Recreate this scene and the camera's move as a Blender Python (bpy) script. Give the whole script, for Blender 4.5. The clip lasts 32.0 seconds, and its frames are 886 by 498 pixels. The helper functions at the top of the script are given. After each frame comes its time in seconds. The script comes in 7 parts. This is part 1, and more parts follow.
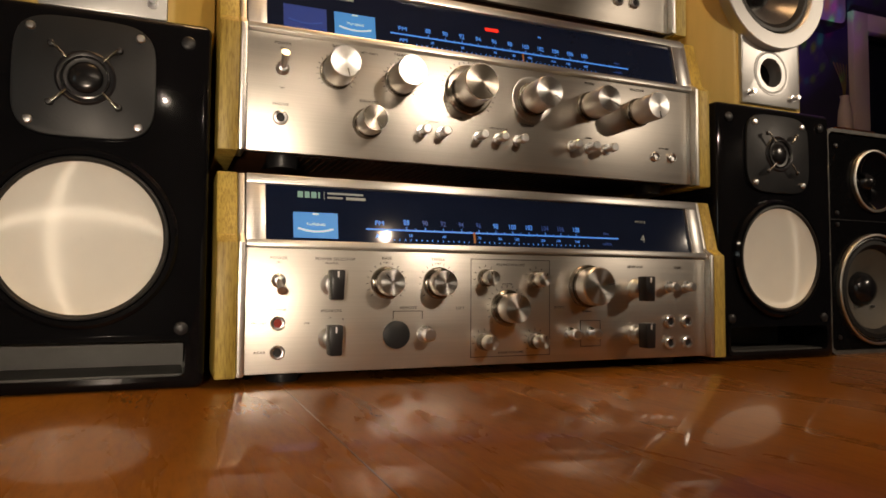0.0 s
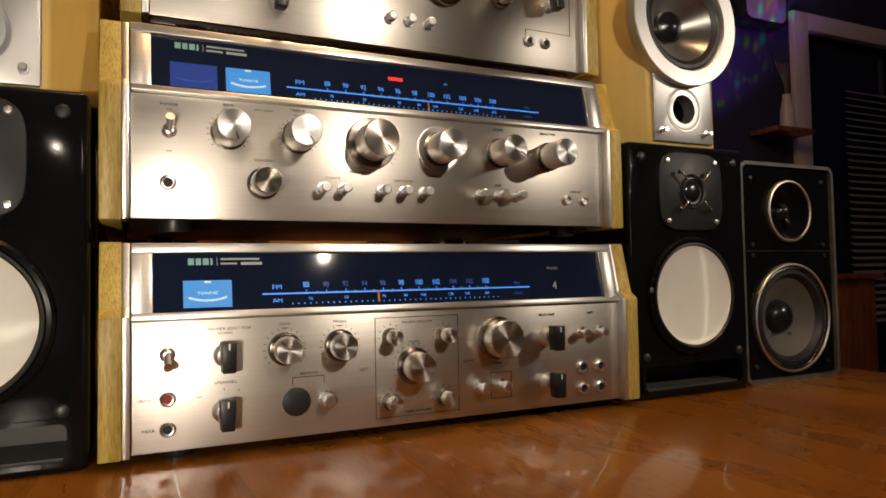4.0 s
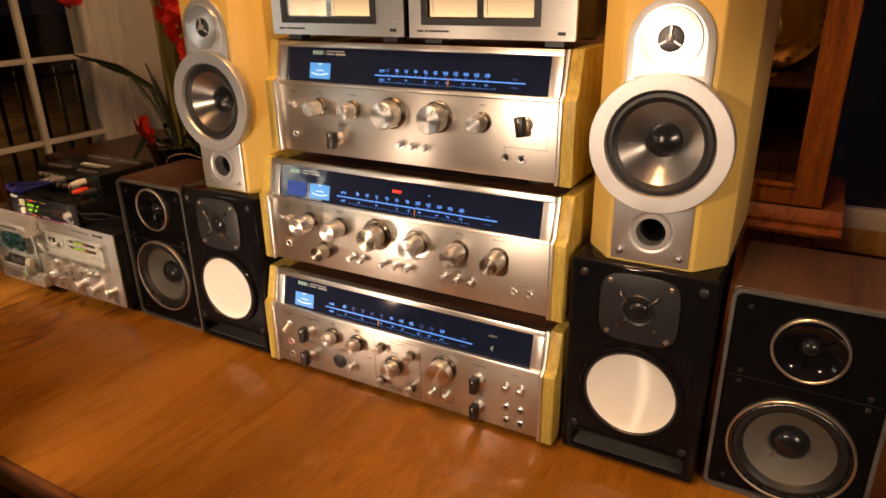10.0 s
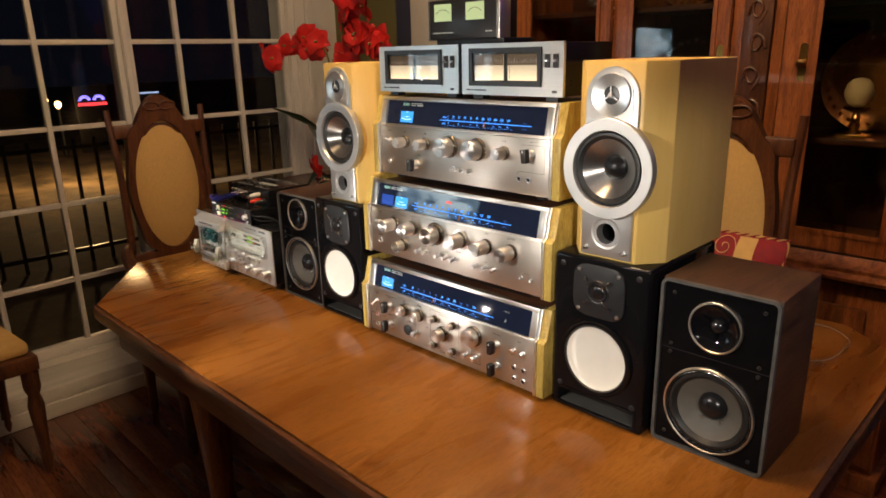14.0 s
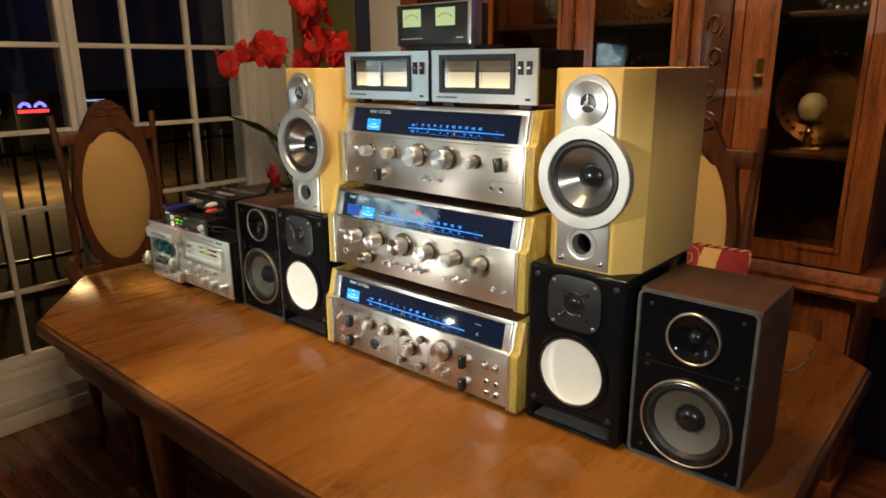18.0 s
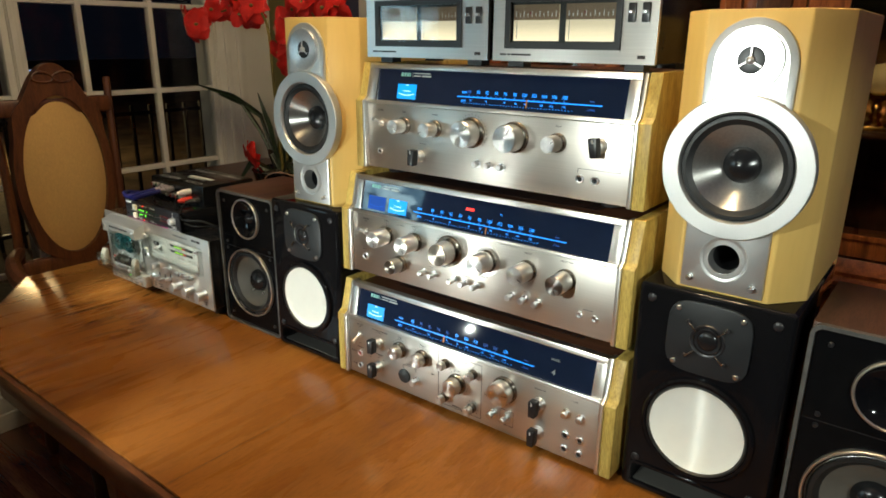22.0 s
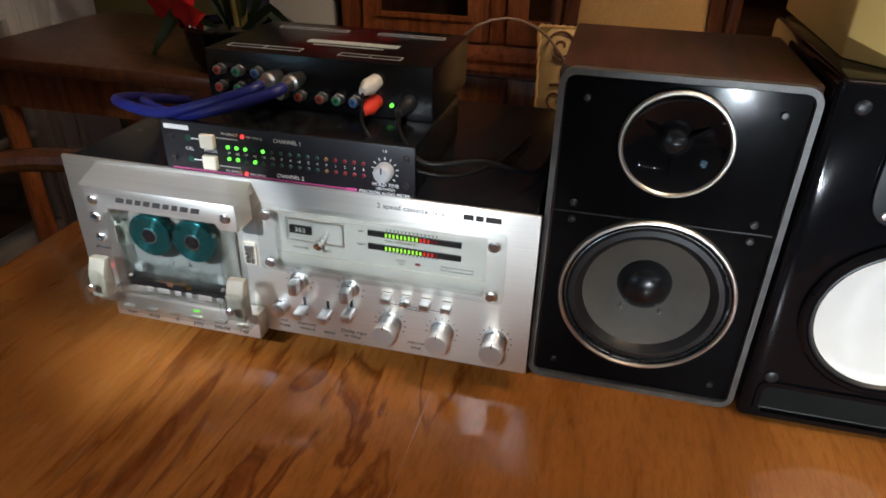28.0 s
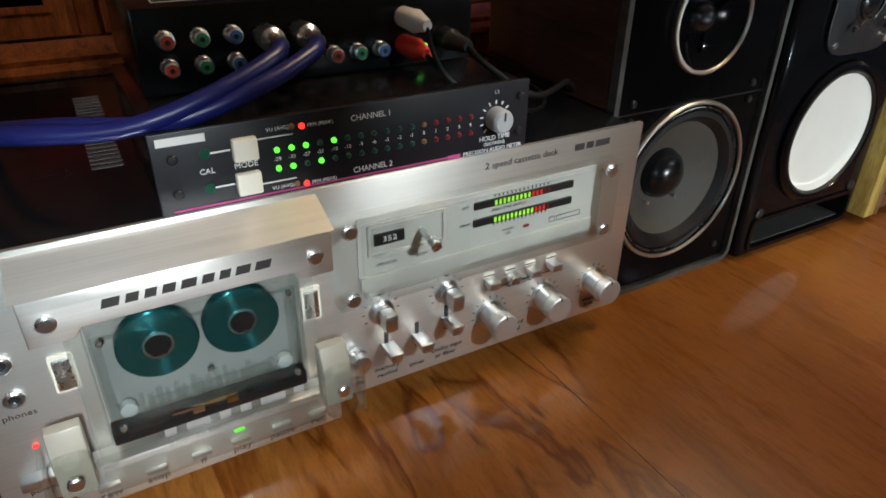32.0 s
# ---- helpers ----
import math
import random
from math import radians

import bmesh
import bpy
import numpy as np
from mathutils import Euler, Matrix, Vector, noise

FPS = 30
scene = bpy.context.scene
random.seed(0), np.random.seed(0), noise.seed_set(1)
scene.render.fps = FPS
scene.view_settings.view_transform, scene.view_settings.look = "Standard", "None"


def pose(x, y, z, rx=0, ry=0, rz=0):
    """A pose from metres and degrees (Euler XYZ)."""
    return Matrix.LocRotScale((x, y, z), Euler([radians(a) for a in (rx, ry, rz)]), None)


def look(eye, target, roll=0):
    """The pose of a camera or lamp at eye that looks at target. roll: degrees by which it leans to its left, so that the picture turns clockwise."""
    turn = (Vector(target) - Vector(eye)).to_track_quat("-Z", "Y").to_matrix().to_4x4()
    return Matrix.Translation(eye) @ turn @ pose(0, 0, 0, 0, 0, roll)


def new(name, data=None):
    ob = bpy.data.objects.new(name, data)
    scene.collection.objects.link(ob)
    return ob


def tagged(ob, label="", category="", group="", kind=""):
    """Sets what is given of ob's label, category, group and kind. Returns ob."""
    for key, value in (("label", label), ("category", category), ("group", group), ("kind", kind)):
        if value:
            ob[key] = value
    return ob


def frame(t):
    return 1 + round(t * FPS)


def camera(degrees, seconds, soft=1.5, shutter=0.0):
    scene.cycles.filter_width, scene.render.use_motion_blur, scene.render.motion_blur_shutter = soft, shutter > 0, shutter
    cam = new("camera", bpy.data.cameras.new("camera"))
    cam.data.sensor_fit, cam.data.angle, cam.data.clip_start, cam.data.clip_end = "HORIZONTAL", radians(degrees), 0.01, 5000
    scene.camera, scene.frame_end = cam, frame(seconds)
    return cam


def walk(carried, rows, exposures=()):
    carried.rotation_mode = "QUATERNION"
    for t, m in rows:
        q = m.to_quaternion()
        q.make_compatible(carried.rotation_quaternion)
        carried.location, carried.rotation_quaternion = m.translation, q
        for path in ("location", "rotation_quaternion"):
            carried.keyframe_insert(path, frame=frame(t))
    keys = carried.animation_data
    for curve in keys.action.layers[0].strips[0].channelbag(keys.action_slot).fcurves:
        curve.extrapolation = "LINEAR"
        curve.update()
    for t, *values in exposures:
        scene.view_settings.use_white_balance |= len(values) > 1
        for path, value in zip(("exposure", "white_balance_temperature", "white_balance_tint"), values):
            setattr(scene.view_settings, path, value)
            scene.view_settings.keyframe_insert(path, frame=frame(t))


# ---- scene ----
cam = camera(67.1, 32.0, 1.7)
PATH = [
    (0, (0.029, 0.016, 0.849), (0.781, 1.866, 0.955), 0.4),
    (0.5, (0.018, 0.002, 0.84), (0.733, 1.853, 1.085), 0.2),
    (1, (0.012, -0.009, 0.847), (0.739, 1.82, 1.2), -0.4),
    (1.5, (0.012, -0.031, 0.85), (0.727, 1.784, 1.289), -0.1),
    (2, (0.01, -0.038, 0.852), (0.741, 1.76, 1.335), -0.9),
    (2.5, (0.016, -0.045, 0.855), (0.79, 1.74, 1.319), -1.3),
    (3, (0.037, -0.054, 0.856), (0.834, 1.739, 1.246), -1.3),
    (3.5, (0.062, -0.031, 0.866), (0.899, 1.769, 1.114), -1.0),
    (5.5, (0.124, 0.052, 1.143), (0.861, 1.841, 0.638), -1.7),
    (6, (0.149, 0.038, 1.208), (0.809, 1.8, 0.529), -0.6),
    (6.5, (0.22, 0.015, 1.24), (0.738, 1.803, 0.509), -0.1),
    (7, (0.299, -0.038, 1.26), (0.639, 1.773, 0.483), -2.0),
    (7.5, (0.413, -0.1, 1.274), (0.468, 1.744, 0.503), -1.4),
    (8, (0.479, -0.167, 1.315), (0.297, 1.662, 0.526), -1.6),
    (8.5, (0.54, -0.192, 1.319), (0.162, 1.621, 0.564), -0.8),
    (9, (0.621, -0.184, 1.349), (0.057, 1.579, 0.591), -2.1),
    (9.5, (0.704, -0.18, 1.363), (-0.058, 1.513, 0.619), -2.1),
    (10, (0.811, -0.171, 1.368), (-0.099, 1.449, 0.629), -0.9),
    (10.5, (0.898, -0.168, 1.37), (-0.133, 1.366, 0.606), -0.7),
    (11, (0.968, -0.159, 1.355), (-0.147, 1.319, 0.598), -1.9),
    (11.5, (1.074, -0.146, 1.353), (-0.134, 1.259, 0.601), -0.5),
    (12, (1.149, -0.187, 1.384), (-0.136, 1.169, 0.67), -0.0),
    (12.5, (1.18, -0.234, 1.393), (-0.17, 1.1, 0.763), -1.2),
    (13, (1.181, -0.3, 1.386), (-0.165, 1.074, 0.837), -0.7),
    (13.5, (1.197, -0.328, 1.382), (-0.147, 1.048, 0.835), -1.1),
    (14, (1.205, -0.329, 1.378), (-0.149, 1.03, 0.814), -1.3),
    (14.5, (1.207, -0.353, 1.378), (-0.139, 1.019, 0.824), -1.0),
    (16.5, (1.206, -0.351, 1.374), (-0.086, 1.078, 0.838), -0.7),
    (17, (1.203, -0.345, 1.372), (-0.08, 1.094, 0.84), -0.7),
    (17.5, (1.191, -0.338, 1.372), (-0.079, 1.113, 0.84), -0.2),
    (18, (1.16, -0.324, 1.367), (-0.1, 1.136, 0.835), -0.3),
    (18.5, (1.14, -0.318, 1.365), (-0.101, 1.152, 0.819), -0.4),
    (19, (1.13, -0.312, 1.361), (-0.092, 1.173, 0.81), -0.3),
    (19.5, (1.114, -0.286, 1.364), (-0.112, 1.197, 0.818), -0.4),
    (20, (1.067, -0.238, 1.355), (-0.172, 1.235, 0.812), -0.4),
    (20.5, (1.031, -0.212, 1.348), (-0.193, 1.263, 0.775), -0.2),
    (21, (0.996, -0.204, 1.34), (-0.201, 1.281, 0.738), -0.2),
    (21.5, (0.924, -0.186, 1.333), (-0.267, 1.302, 0.727), -0.8),
    (22, (0.852, -0.175, 1.329), (-0.315, 1.335, 0.73), 0.5),
    (22.5, (0.761, -0.171, 1.334), (-0.376, 1.359, 0.727), 0.0),
    (23, (0.668, -0.155, 1.333), (-0.433, 1.39, 0.7), -0.4),
    (23.5, (0.567, -0.148, 1.326), (-0.529, 1.384, 0.656), -1.1),
    (24, (0.455, -0.151, 1.312), (-0.591, 1.403, 0.612), -1.0),
    (24.5, (0.368, -0.093, 1.279), (-0.679, 1.447, 0.549), -1.4),
    (25, (0.285, -0.042, 1.243), (-0.765, 1.47, 0.462), -2.2),
    (25.5, (0.195, 0.011, 1.219), (-0.816, 1.52, 0.382), -2.6),
    (26, (0.118, 0.042, 1.205), (-0.826, 1.57, 0.327), -1.7),
    (26.5, (0.032, 0.062, 1.202), (-0.843, 1.589, 0.253), -2.1),
    (28.5, (-0.343, 0.111, 1.149), (-0.567, 1.841, 0.17), 3.0),
    (29, (-0.401, 0.138, 1.141), (-0.481, 1.877, 0.156), 3.3),
    (29.5, (-0.454, 0.177, 1.125), (-0.414, 1.89, 0.094), 1.5),
    (30, (-0.48, 0.187, 1.126), (-0.302, 1.874, 0.067), 1.0),
    (30.5, (-0.516, 0.206, 1.126), (-0.219, 1.874, 0.062), 0.6),
    (31, (-0.584, 0.232, 1.127), (-0.012, 1.848, 0.096), 0.5),
    (31.5, (-0.62, 0.236, 1.119), (0.134, 1.772, 0.084), 0.7),
    (32, (-0.637, 0.229, 1.089), (0.231, 1.736, 0.1), 0.9),
]

walk(cam, [(t, look(eye, target, roll)) for t, eye, target, roll in PATH],
     [(0.0, -1.2, 8800, 17), (2.0, -1.15, 8800, 17), (3.0, -0.95, 8000, 15), (3.5, -0.95, 8000, 15), (6.0, -1.2, 6900, 10), (7.0, -1.0, 7600, 12), (8.0, -0.95, 8700, 18), (9.0, -0.82, 10000, 24), (10.0, -0.3, 10400, 28), (13.0, 0.0, 7800, 15), (17.0, -0.05, 6300, 8), (18.0, -0.05, 6700, 3),
      (19.0, -0.05, 6000, 2), (20.0, -0.05, 6500, 3), (22.0, -0.08, 6100, -5), (24.0, 0.15, 5900, -8), (26.5, -0.27, 5900, 3), (28.5, -0.2, 5400, 7), (30.0, -0.65, 5400, 0), (32.0, -0.55, 5600, 3)])

# ---- world and lamps ----
world = bpy.data.worlds.new("night")
scene.world = world
world.use_nodes = True
world.node_tree.nodes["Background"].inputs[0].default_value = (0.010, 0.012, 0.022, 1)
world.node_tree.nodes["Background"].inputs[1].default_value = 0.2


def lamp(name, kind, loc, watts, colour, size=0.03, target=None):
    data = bpy.data.lights.new(name, kind)
    data.energy, data.color = watts, colour
    if kind == "AREA":
        data.shape, data.size = "DISK", size
    else:
        data.shadow_soft_size = size
    ob = new(name, data)
    ob.matrix_world = look(loc, target) if target else Matrix.Translation(loc)
    return ob


# fixed unseen spots for the camera's own light, unseen warm bulbs, coloured light show
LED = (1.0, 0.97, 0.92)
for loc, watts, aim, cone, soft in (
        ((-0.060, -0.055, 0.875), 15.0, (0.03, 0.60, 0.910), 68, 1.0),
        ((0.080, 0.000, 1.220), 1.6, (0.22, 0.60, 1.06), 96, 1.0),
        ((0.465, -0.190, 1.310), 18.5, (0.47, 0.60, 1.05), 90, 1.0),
        # the next two are added to brighten the right end and the window wall
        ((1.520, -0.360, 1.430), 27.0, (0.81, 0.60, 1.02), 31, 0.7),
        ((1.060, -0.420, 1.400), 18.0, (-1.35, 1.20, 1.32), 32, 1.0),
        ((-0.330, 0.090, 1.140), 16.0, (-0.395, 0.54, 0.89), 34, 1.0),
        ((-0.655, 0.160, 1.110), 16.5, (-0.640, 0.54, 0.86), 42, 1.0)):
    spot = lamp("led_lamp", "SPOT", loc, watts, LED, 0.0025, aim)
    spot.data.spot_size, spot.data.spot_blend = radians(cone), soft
# warm bulbs added overhead without a fixture, set for even light on the table
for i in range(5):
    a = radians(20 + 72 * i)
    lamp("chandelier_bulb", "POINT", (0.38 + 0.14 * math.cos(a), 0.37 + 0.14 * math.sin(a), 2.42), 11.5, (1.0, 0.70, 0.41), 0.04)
show = lamp("show_lamp", "SPOT", (2.62, 1.70, 1.25), 80.0, (1, 1, 1), 0.01, (2.2, 1.62, 2.62))
show.data.spot_size, show.data.spot_blend = radians(128), 0.35
show.data.use_nodes = True
st_ = show.data.node_tree
em_ = st_.nodes["Emission"]
tc_, vo_ = st_.nodes.new("ShaderNodeTexCoord"), st_.nodes.new("ShaderNodeTexVoronoi")
vo_.inputs["Scale"].default_value = 17.0
st_.links.new(tc_.outputs["Normal"], vo_.inputs["Vector"])
rp_, hs_, mx_ = st_.nodes.new("ShaderNodeValToRGB"), st_.nodes.new("ShaderNodeCombineColor"), st_.nodes.new("ShaderNodeMix")
rp_.color_ramp.elements[0].position, rp_.color_ramp.elements[0].color = 0.18, (1, 1, 1, 1)
rp_.color_ramp.elements[1].position, rp_.color_ramp.elements[1].color = 0.42, (0, 0, 0, 1)
hs_.mode = "HSV"
hs_.inputs[1].default_value, hs_.inputs[2].default_value = 0.92, 1.0
sp_ = st_.nodes.new("ShaderNodeSeparateColor")
mx_.data_type = "RGBA"
mx_.inputs[6].default_value = (0.20, 0.07, 0.50, 1)
st_.links.new(vo_.outputs["Distance"], rp_.inputs[0])
st_.links.new(vo_.outputs["Color"], sp_.inputs[0])
st_.links.new(sp_.outputs[0], hs_.inputs[0])
st_.links.new(rp_.outputs[0], mx_.inputs[0])
st_.links.new(hs_.outputs[0], mx_.inputs[7])
st_.links.new(mx_.outputs[2], em_.inputs["Color"])

# ---- materials ----
def nodes(name):
    m = bpy.data.materials.new(name)
    m.use_nodes = True
    return m, m.node_tree, m.node_tree.nodes["Principled BSDF"]


def add(tree, kind, **values):
    n = tree.nodes.new(kind)
    for k, v in values.items():
        n.inputs[k.replace("_", " ")].default_value = v
    return n


def coords(tree, scale=(1, 1, 1), where="Object"):
    tc, mp = tree.nodes.new("ShaderNodeTexCoord"), tree.nodes.new("ShaderNodeMapping")
    mp.inputs["Scale"].default_value = scale
    tree.links.new(tc.outputs[where], mp.inputs[0])
    return mp.outputs[0]


def ramp(tree, fac, stops):
    r = tree.nodes.new("ShaderNodeValToRGB")
    while len(r.color_ramp.elements) < len(stops):
        r.color_ramp.elements.new(0.5)
    for e, (p, c) in zip(r.color_ramp.elements, stops):
        e.position, e.color = p, (*c, 1)
    tree.links.new(fac, r.inputs[0])
    return r.outputs[0]


def paint(name, base, rough=0.5, metal=0.0, vary=0.12, scale=30.0, bump=0.02, coat=0.0, fine=400.0, stretch=(1, 1, 1), where="Object"):
    """A surface with large and small variation in tone, gloss and relief."""
    m, t, b = nodes(name)
    v = coords(t, stretch, where)
    big, small = add(t, "ShaderNodeTexNoise", Scale=scale, Detail=4.0), add(t, "ShaderNodeTexNoise", Scale=fine, Detail=2.0)
    for n in (big, small):
        t.links.new(v, n.inputs["Vector"])
    mix = t.nodes.new("ShaderNodeMath")
    mix.operation = "MULTIPLY_ADD"
    mix.inputs[1].default_value = 0.3
    t.links.new(small.outputs[0], mix.inputs[0])
    t.links.new(big.outputs[0], mix.inputs[2])
    lo, hi = [c * (1 - vary) for c in base], [min(1.0, c * (1 + vary)) for c in base]
    t.links.new(ramp(t, mix.outputs[0], [(0.4, lo), (0.9, hi)]), b.inputs["Base Color"])
    mr = t.nodes.new("ShaderNodeMapRange")
    mr.inputs["From Min"].default_value, mr.inputs["From Max"].default_value = 0.3, 1.0
    mr.inputs["To Min"].default_value, mr.inputs["To Max"].default_value = rough * 0.85, min(1, rough * 1.2)
    t.links.new(mix.outputs[0], mr.inputs[0])
    t.links.new(mr.outputs[0], b.inputs["Roughness"])
    b.inputs["Metallic"].default_value = metal
    b.inputs["Coat Weight"].default_value = coat
    b.inputs["Coat Roughness"].default_value = 0.06
    if bump:
        bp = add(t, "ShaderNodeBump", Strength=bump, Distance=0.002)
        t.links.new(small.outputs[0], bp.inputs["Height"])
        t.links.new(bp.outputs[0], b.inputs["Normal"])
    return m


def wood(name, dark, light, grain=(1.0, 14.0, 14.0), scale=6.0, rough=0.4, coat=0.0, figure=0.0, streak=0.6):
    """Wood with long grain along x of the object, growth bands and pores."""
    m, t, b = nodes(name)
    v = coords(t, grain)
    warp = add(t, "ShaderNodeTexNoise", Scale=scale * 0.35, Detail=3.0)
    n1 = add(t, "ShaderNodeTexNoise", Scale=scale, Detail=6.0, Distortion=0.6)
    n2 = add(t, "ShaderNodeTexNoise", Scale=scale * 9, Detail=2.0)
    for n in (warp, n1, n2):
        t.links.new(v, n.inputs["Vector"])
    c1 = ramp(t, n1.outputs[0], [(0.30, dark), (0.50, [a * 0.45 + c * 0.55 for a, c in zip(dark, light)]), (0.68, light)])
    mixer = t.nodes.new("ShaderNodeMix")
    mixer.data_type, mixer.blend_type = "RGBA", "MULTIPLY"
    mixer.inputs[0].default_value = streak
    t.links.new(c1, mixer.inputs[6])
    t.links.new(ramp(t, n2.outputs[0], [(0.34, (0.45, 0.36, 0.30)), (0.55, (1, 1, 1))]), mixer.inputs[7])
    last = mixer.outputs[2]
    if figure:
        m2 = t.nodes.new("ShaderNodeMix")
        m2.data_type, m2.blend_type = "RGBA", "MULTIPLY"
        m2.inputs[0].default_value = figure
        t.links.new(last, m2.inputs[6])
        t.links.new(ramp(t, warp.outputs[0], [(0.30, (0.28, 0.2, 0.16)), (0.40, (0.9, 0.85, 0.8)), (0.6, (1, 1, 1))]), m2.inputs[7])
        last = m2.outputs[2]
    t.links.new(last, b.inputs["Base Color"])
    b.inputs["Roughness"].default_value = rough
    b.inputs["Coat Weight"].default_value = coat
    b.inputs["Coat Roughness"].default_value = 0.09
    bp = add(t, "ShaderNodeBump", Strength=0.12, Distance=0.0006)
    t.links.new(n2.outputs[0], bp.inputs["Height"])
    t.links.new(bp.outputs[0], b.inputs["Normal"])
    return m


def brushed(name, base, rough=0.3, along=(6, 900, 900), depth=0.03, metal=1.0):
    """Metal with straight brush marks."""
    m, t, b = nodes(name)
    v = coords(t, along)
    n1 = add(t, "ShaderNodeTexNoise", Scale=1.0, Detail=4.0)
    n2 = add(t, "ShaderNodeTexNoise", Scale=0.02, Detail=3.0)
    for n in (n1, n2):
        t.links.new(v, n.inputs["Vector"])
    t.links.new(ramp(t, n1.outputs[0], [(0.3, [c * 0.9 for c in base]), (0.7, base)]), b.inputs["Base Color"])
    mr = t.nodes.new("ShaderNodeMapRange")
    mr.inputs["To Min"].default_value, mr.inputs["To Max"].default_value = rough * 0.85, rough * 1.3
    t.links.new(n1.outputs[0], mr.inputs[0])
    t.links.new(mr.outputs[0], b.inputs["Roughness"])
    b.inputs["Metallic"].default_value = metal
    across = add(t, "ShaderNodeCombineXYZ", Z=1.0)
    t.links.new(across.outputs[0], b.inputs["Tangent"])
    b.inputs["Anisotropic"].default_value = 0.62
    bp = add(t, "ShaderNodeBump", Strength=depth, Distance=0.0005)
    t.links.new(n1.outputs[0], bp.inputs["Height"])
    t.links.new(bp.outputs[0], b.inputs["Normal"])
    return m


def spun(name, base, rough=0.28):
    """Metal turned on a lathe about y: fine rings that draw the light into a fan."""
    m, t, b = nodes(name)
    tg = t.nodes.new("ShaderNodeTangent")
    tg.direction_type, tg.axis = "RADIAL", "Y"
    t.links.new(tg.outputs[0], b.inputs["Tangent"])
    b.inputs["Anisotropic"].default_value = 0.85
    b.inputs["Anisotropic Rotation"].default_value = 0.25
    v = coords(t, (1, 1, 1))
    n1 = add(t, "ShaderNodeTexNoise", Scale=300.0, Detail=2.0)
    t.links.new(v, n1.inputs["Vector"])
    t.links.new(ramp(t, n1.outputs[0], [(0.3, [c * 0.86 for c in base]), (0.7, base)]), b.inputs["Base Color"])
    b.inputs["Metallic"].default_value, b.inputs["Roughness"].default_value = 1.0, rough
    return m


def glow(name, colour, strength):
    m, t, b = nodes(name)
    b.inputs["Base Color"].default_value = (*[c * 0.3 for c in colour], 1)
    b.inputs["Emission Color"].default_value = (*colour, 1)
    b.inputs["Emission Strength"].default_value = strength
    b.inputs["Roughness"].default_value = 0.4
    return m


def thin_glass(name, tint=(1, 1, 1), gloss=0.06):
    """A thin pane: clear, with a weak mirror that grows to the edge-on view."""
    m, t, b = nodes(name)
    t.nodes.remove(b)
    out = t.nodes["Material Output"]
    clear, shine, mixs, fr = (t.nodes.new(k) for k in ("ShaderNodeBsdfTransparent", "ShaderNodeBsdfGlossy", "ShaderNodeMixShader", "ShaderNodeLayerWeight"))
    clear.inputs[0].default_value = (*tint, 1)
    shine.inputs["Roughness"].default_value = 0.02
    rise = t.nodes.new("ShaderNodeMath")
    rise.operation, rise.inputs[1].default_value = "POWER", 4.0
    fit = t.nodes.new("ShaderNodeMath")
    fit.operation, fit.inputs[1].default_value, fit.inputs[2].default_value = "MULTIPLY_ADD", 0.55, gloss * 0.5
    t.links.new(fr.outputs["Facing"], rise.inputs[0])
    t.links.new(rise.outputs[0], fit.inputs[0])
    t.links.new(fit.outputs[0], mixs.inputs[0])
    t.links.new(clear.outputs[0], mixs.inputs[1])
    t.links.new(shine.outputs[0], mixs.inputs[2])
    t.links.new(mixs.outputs[0], out.inputs[0])
    return m


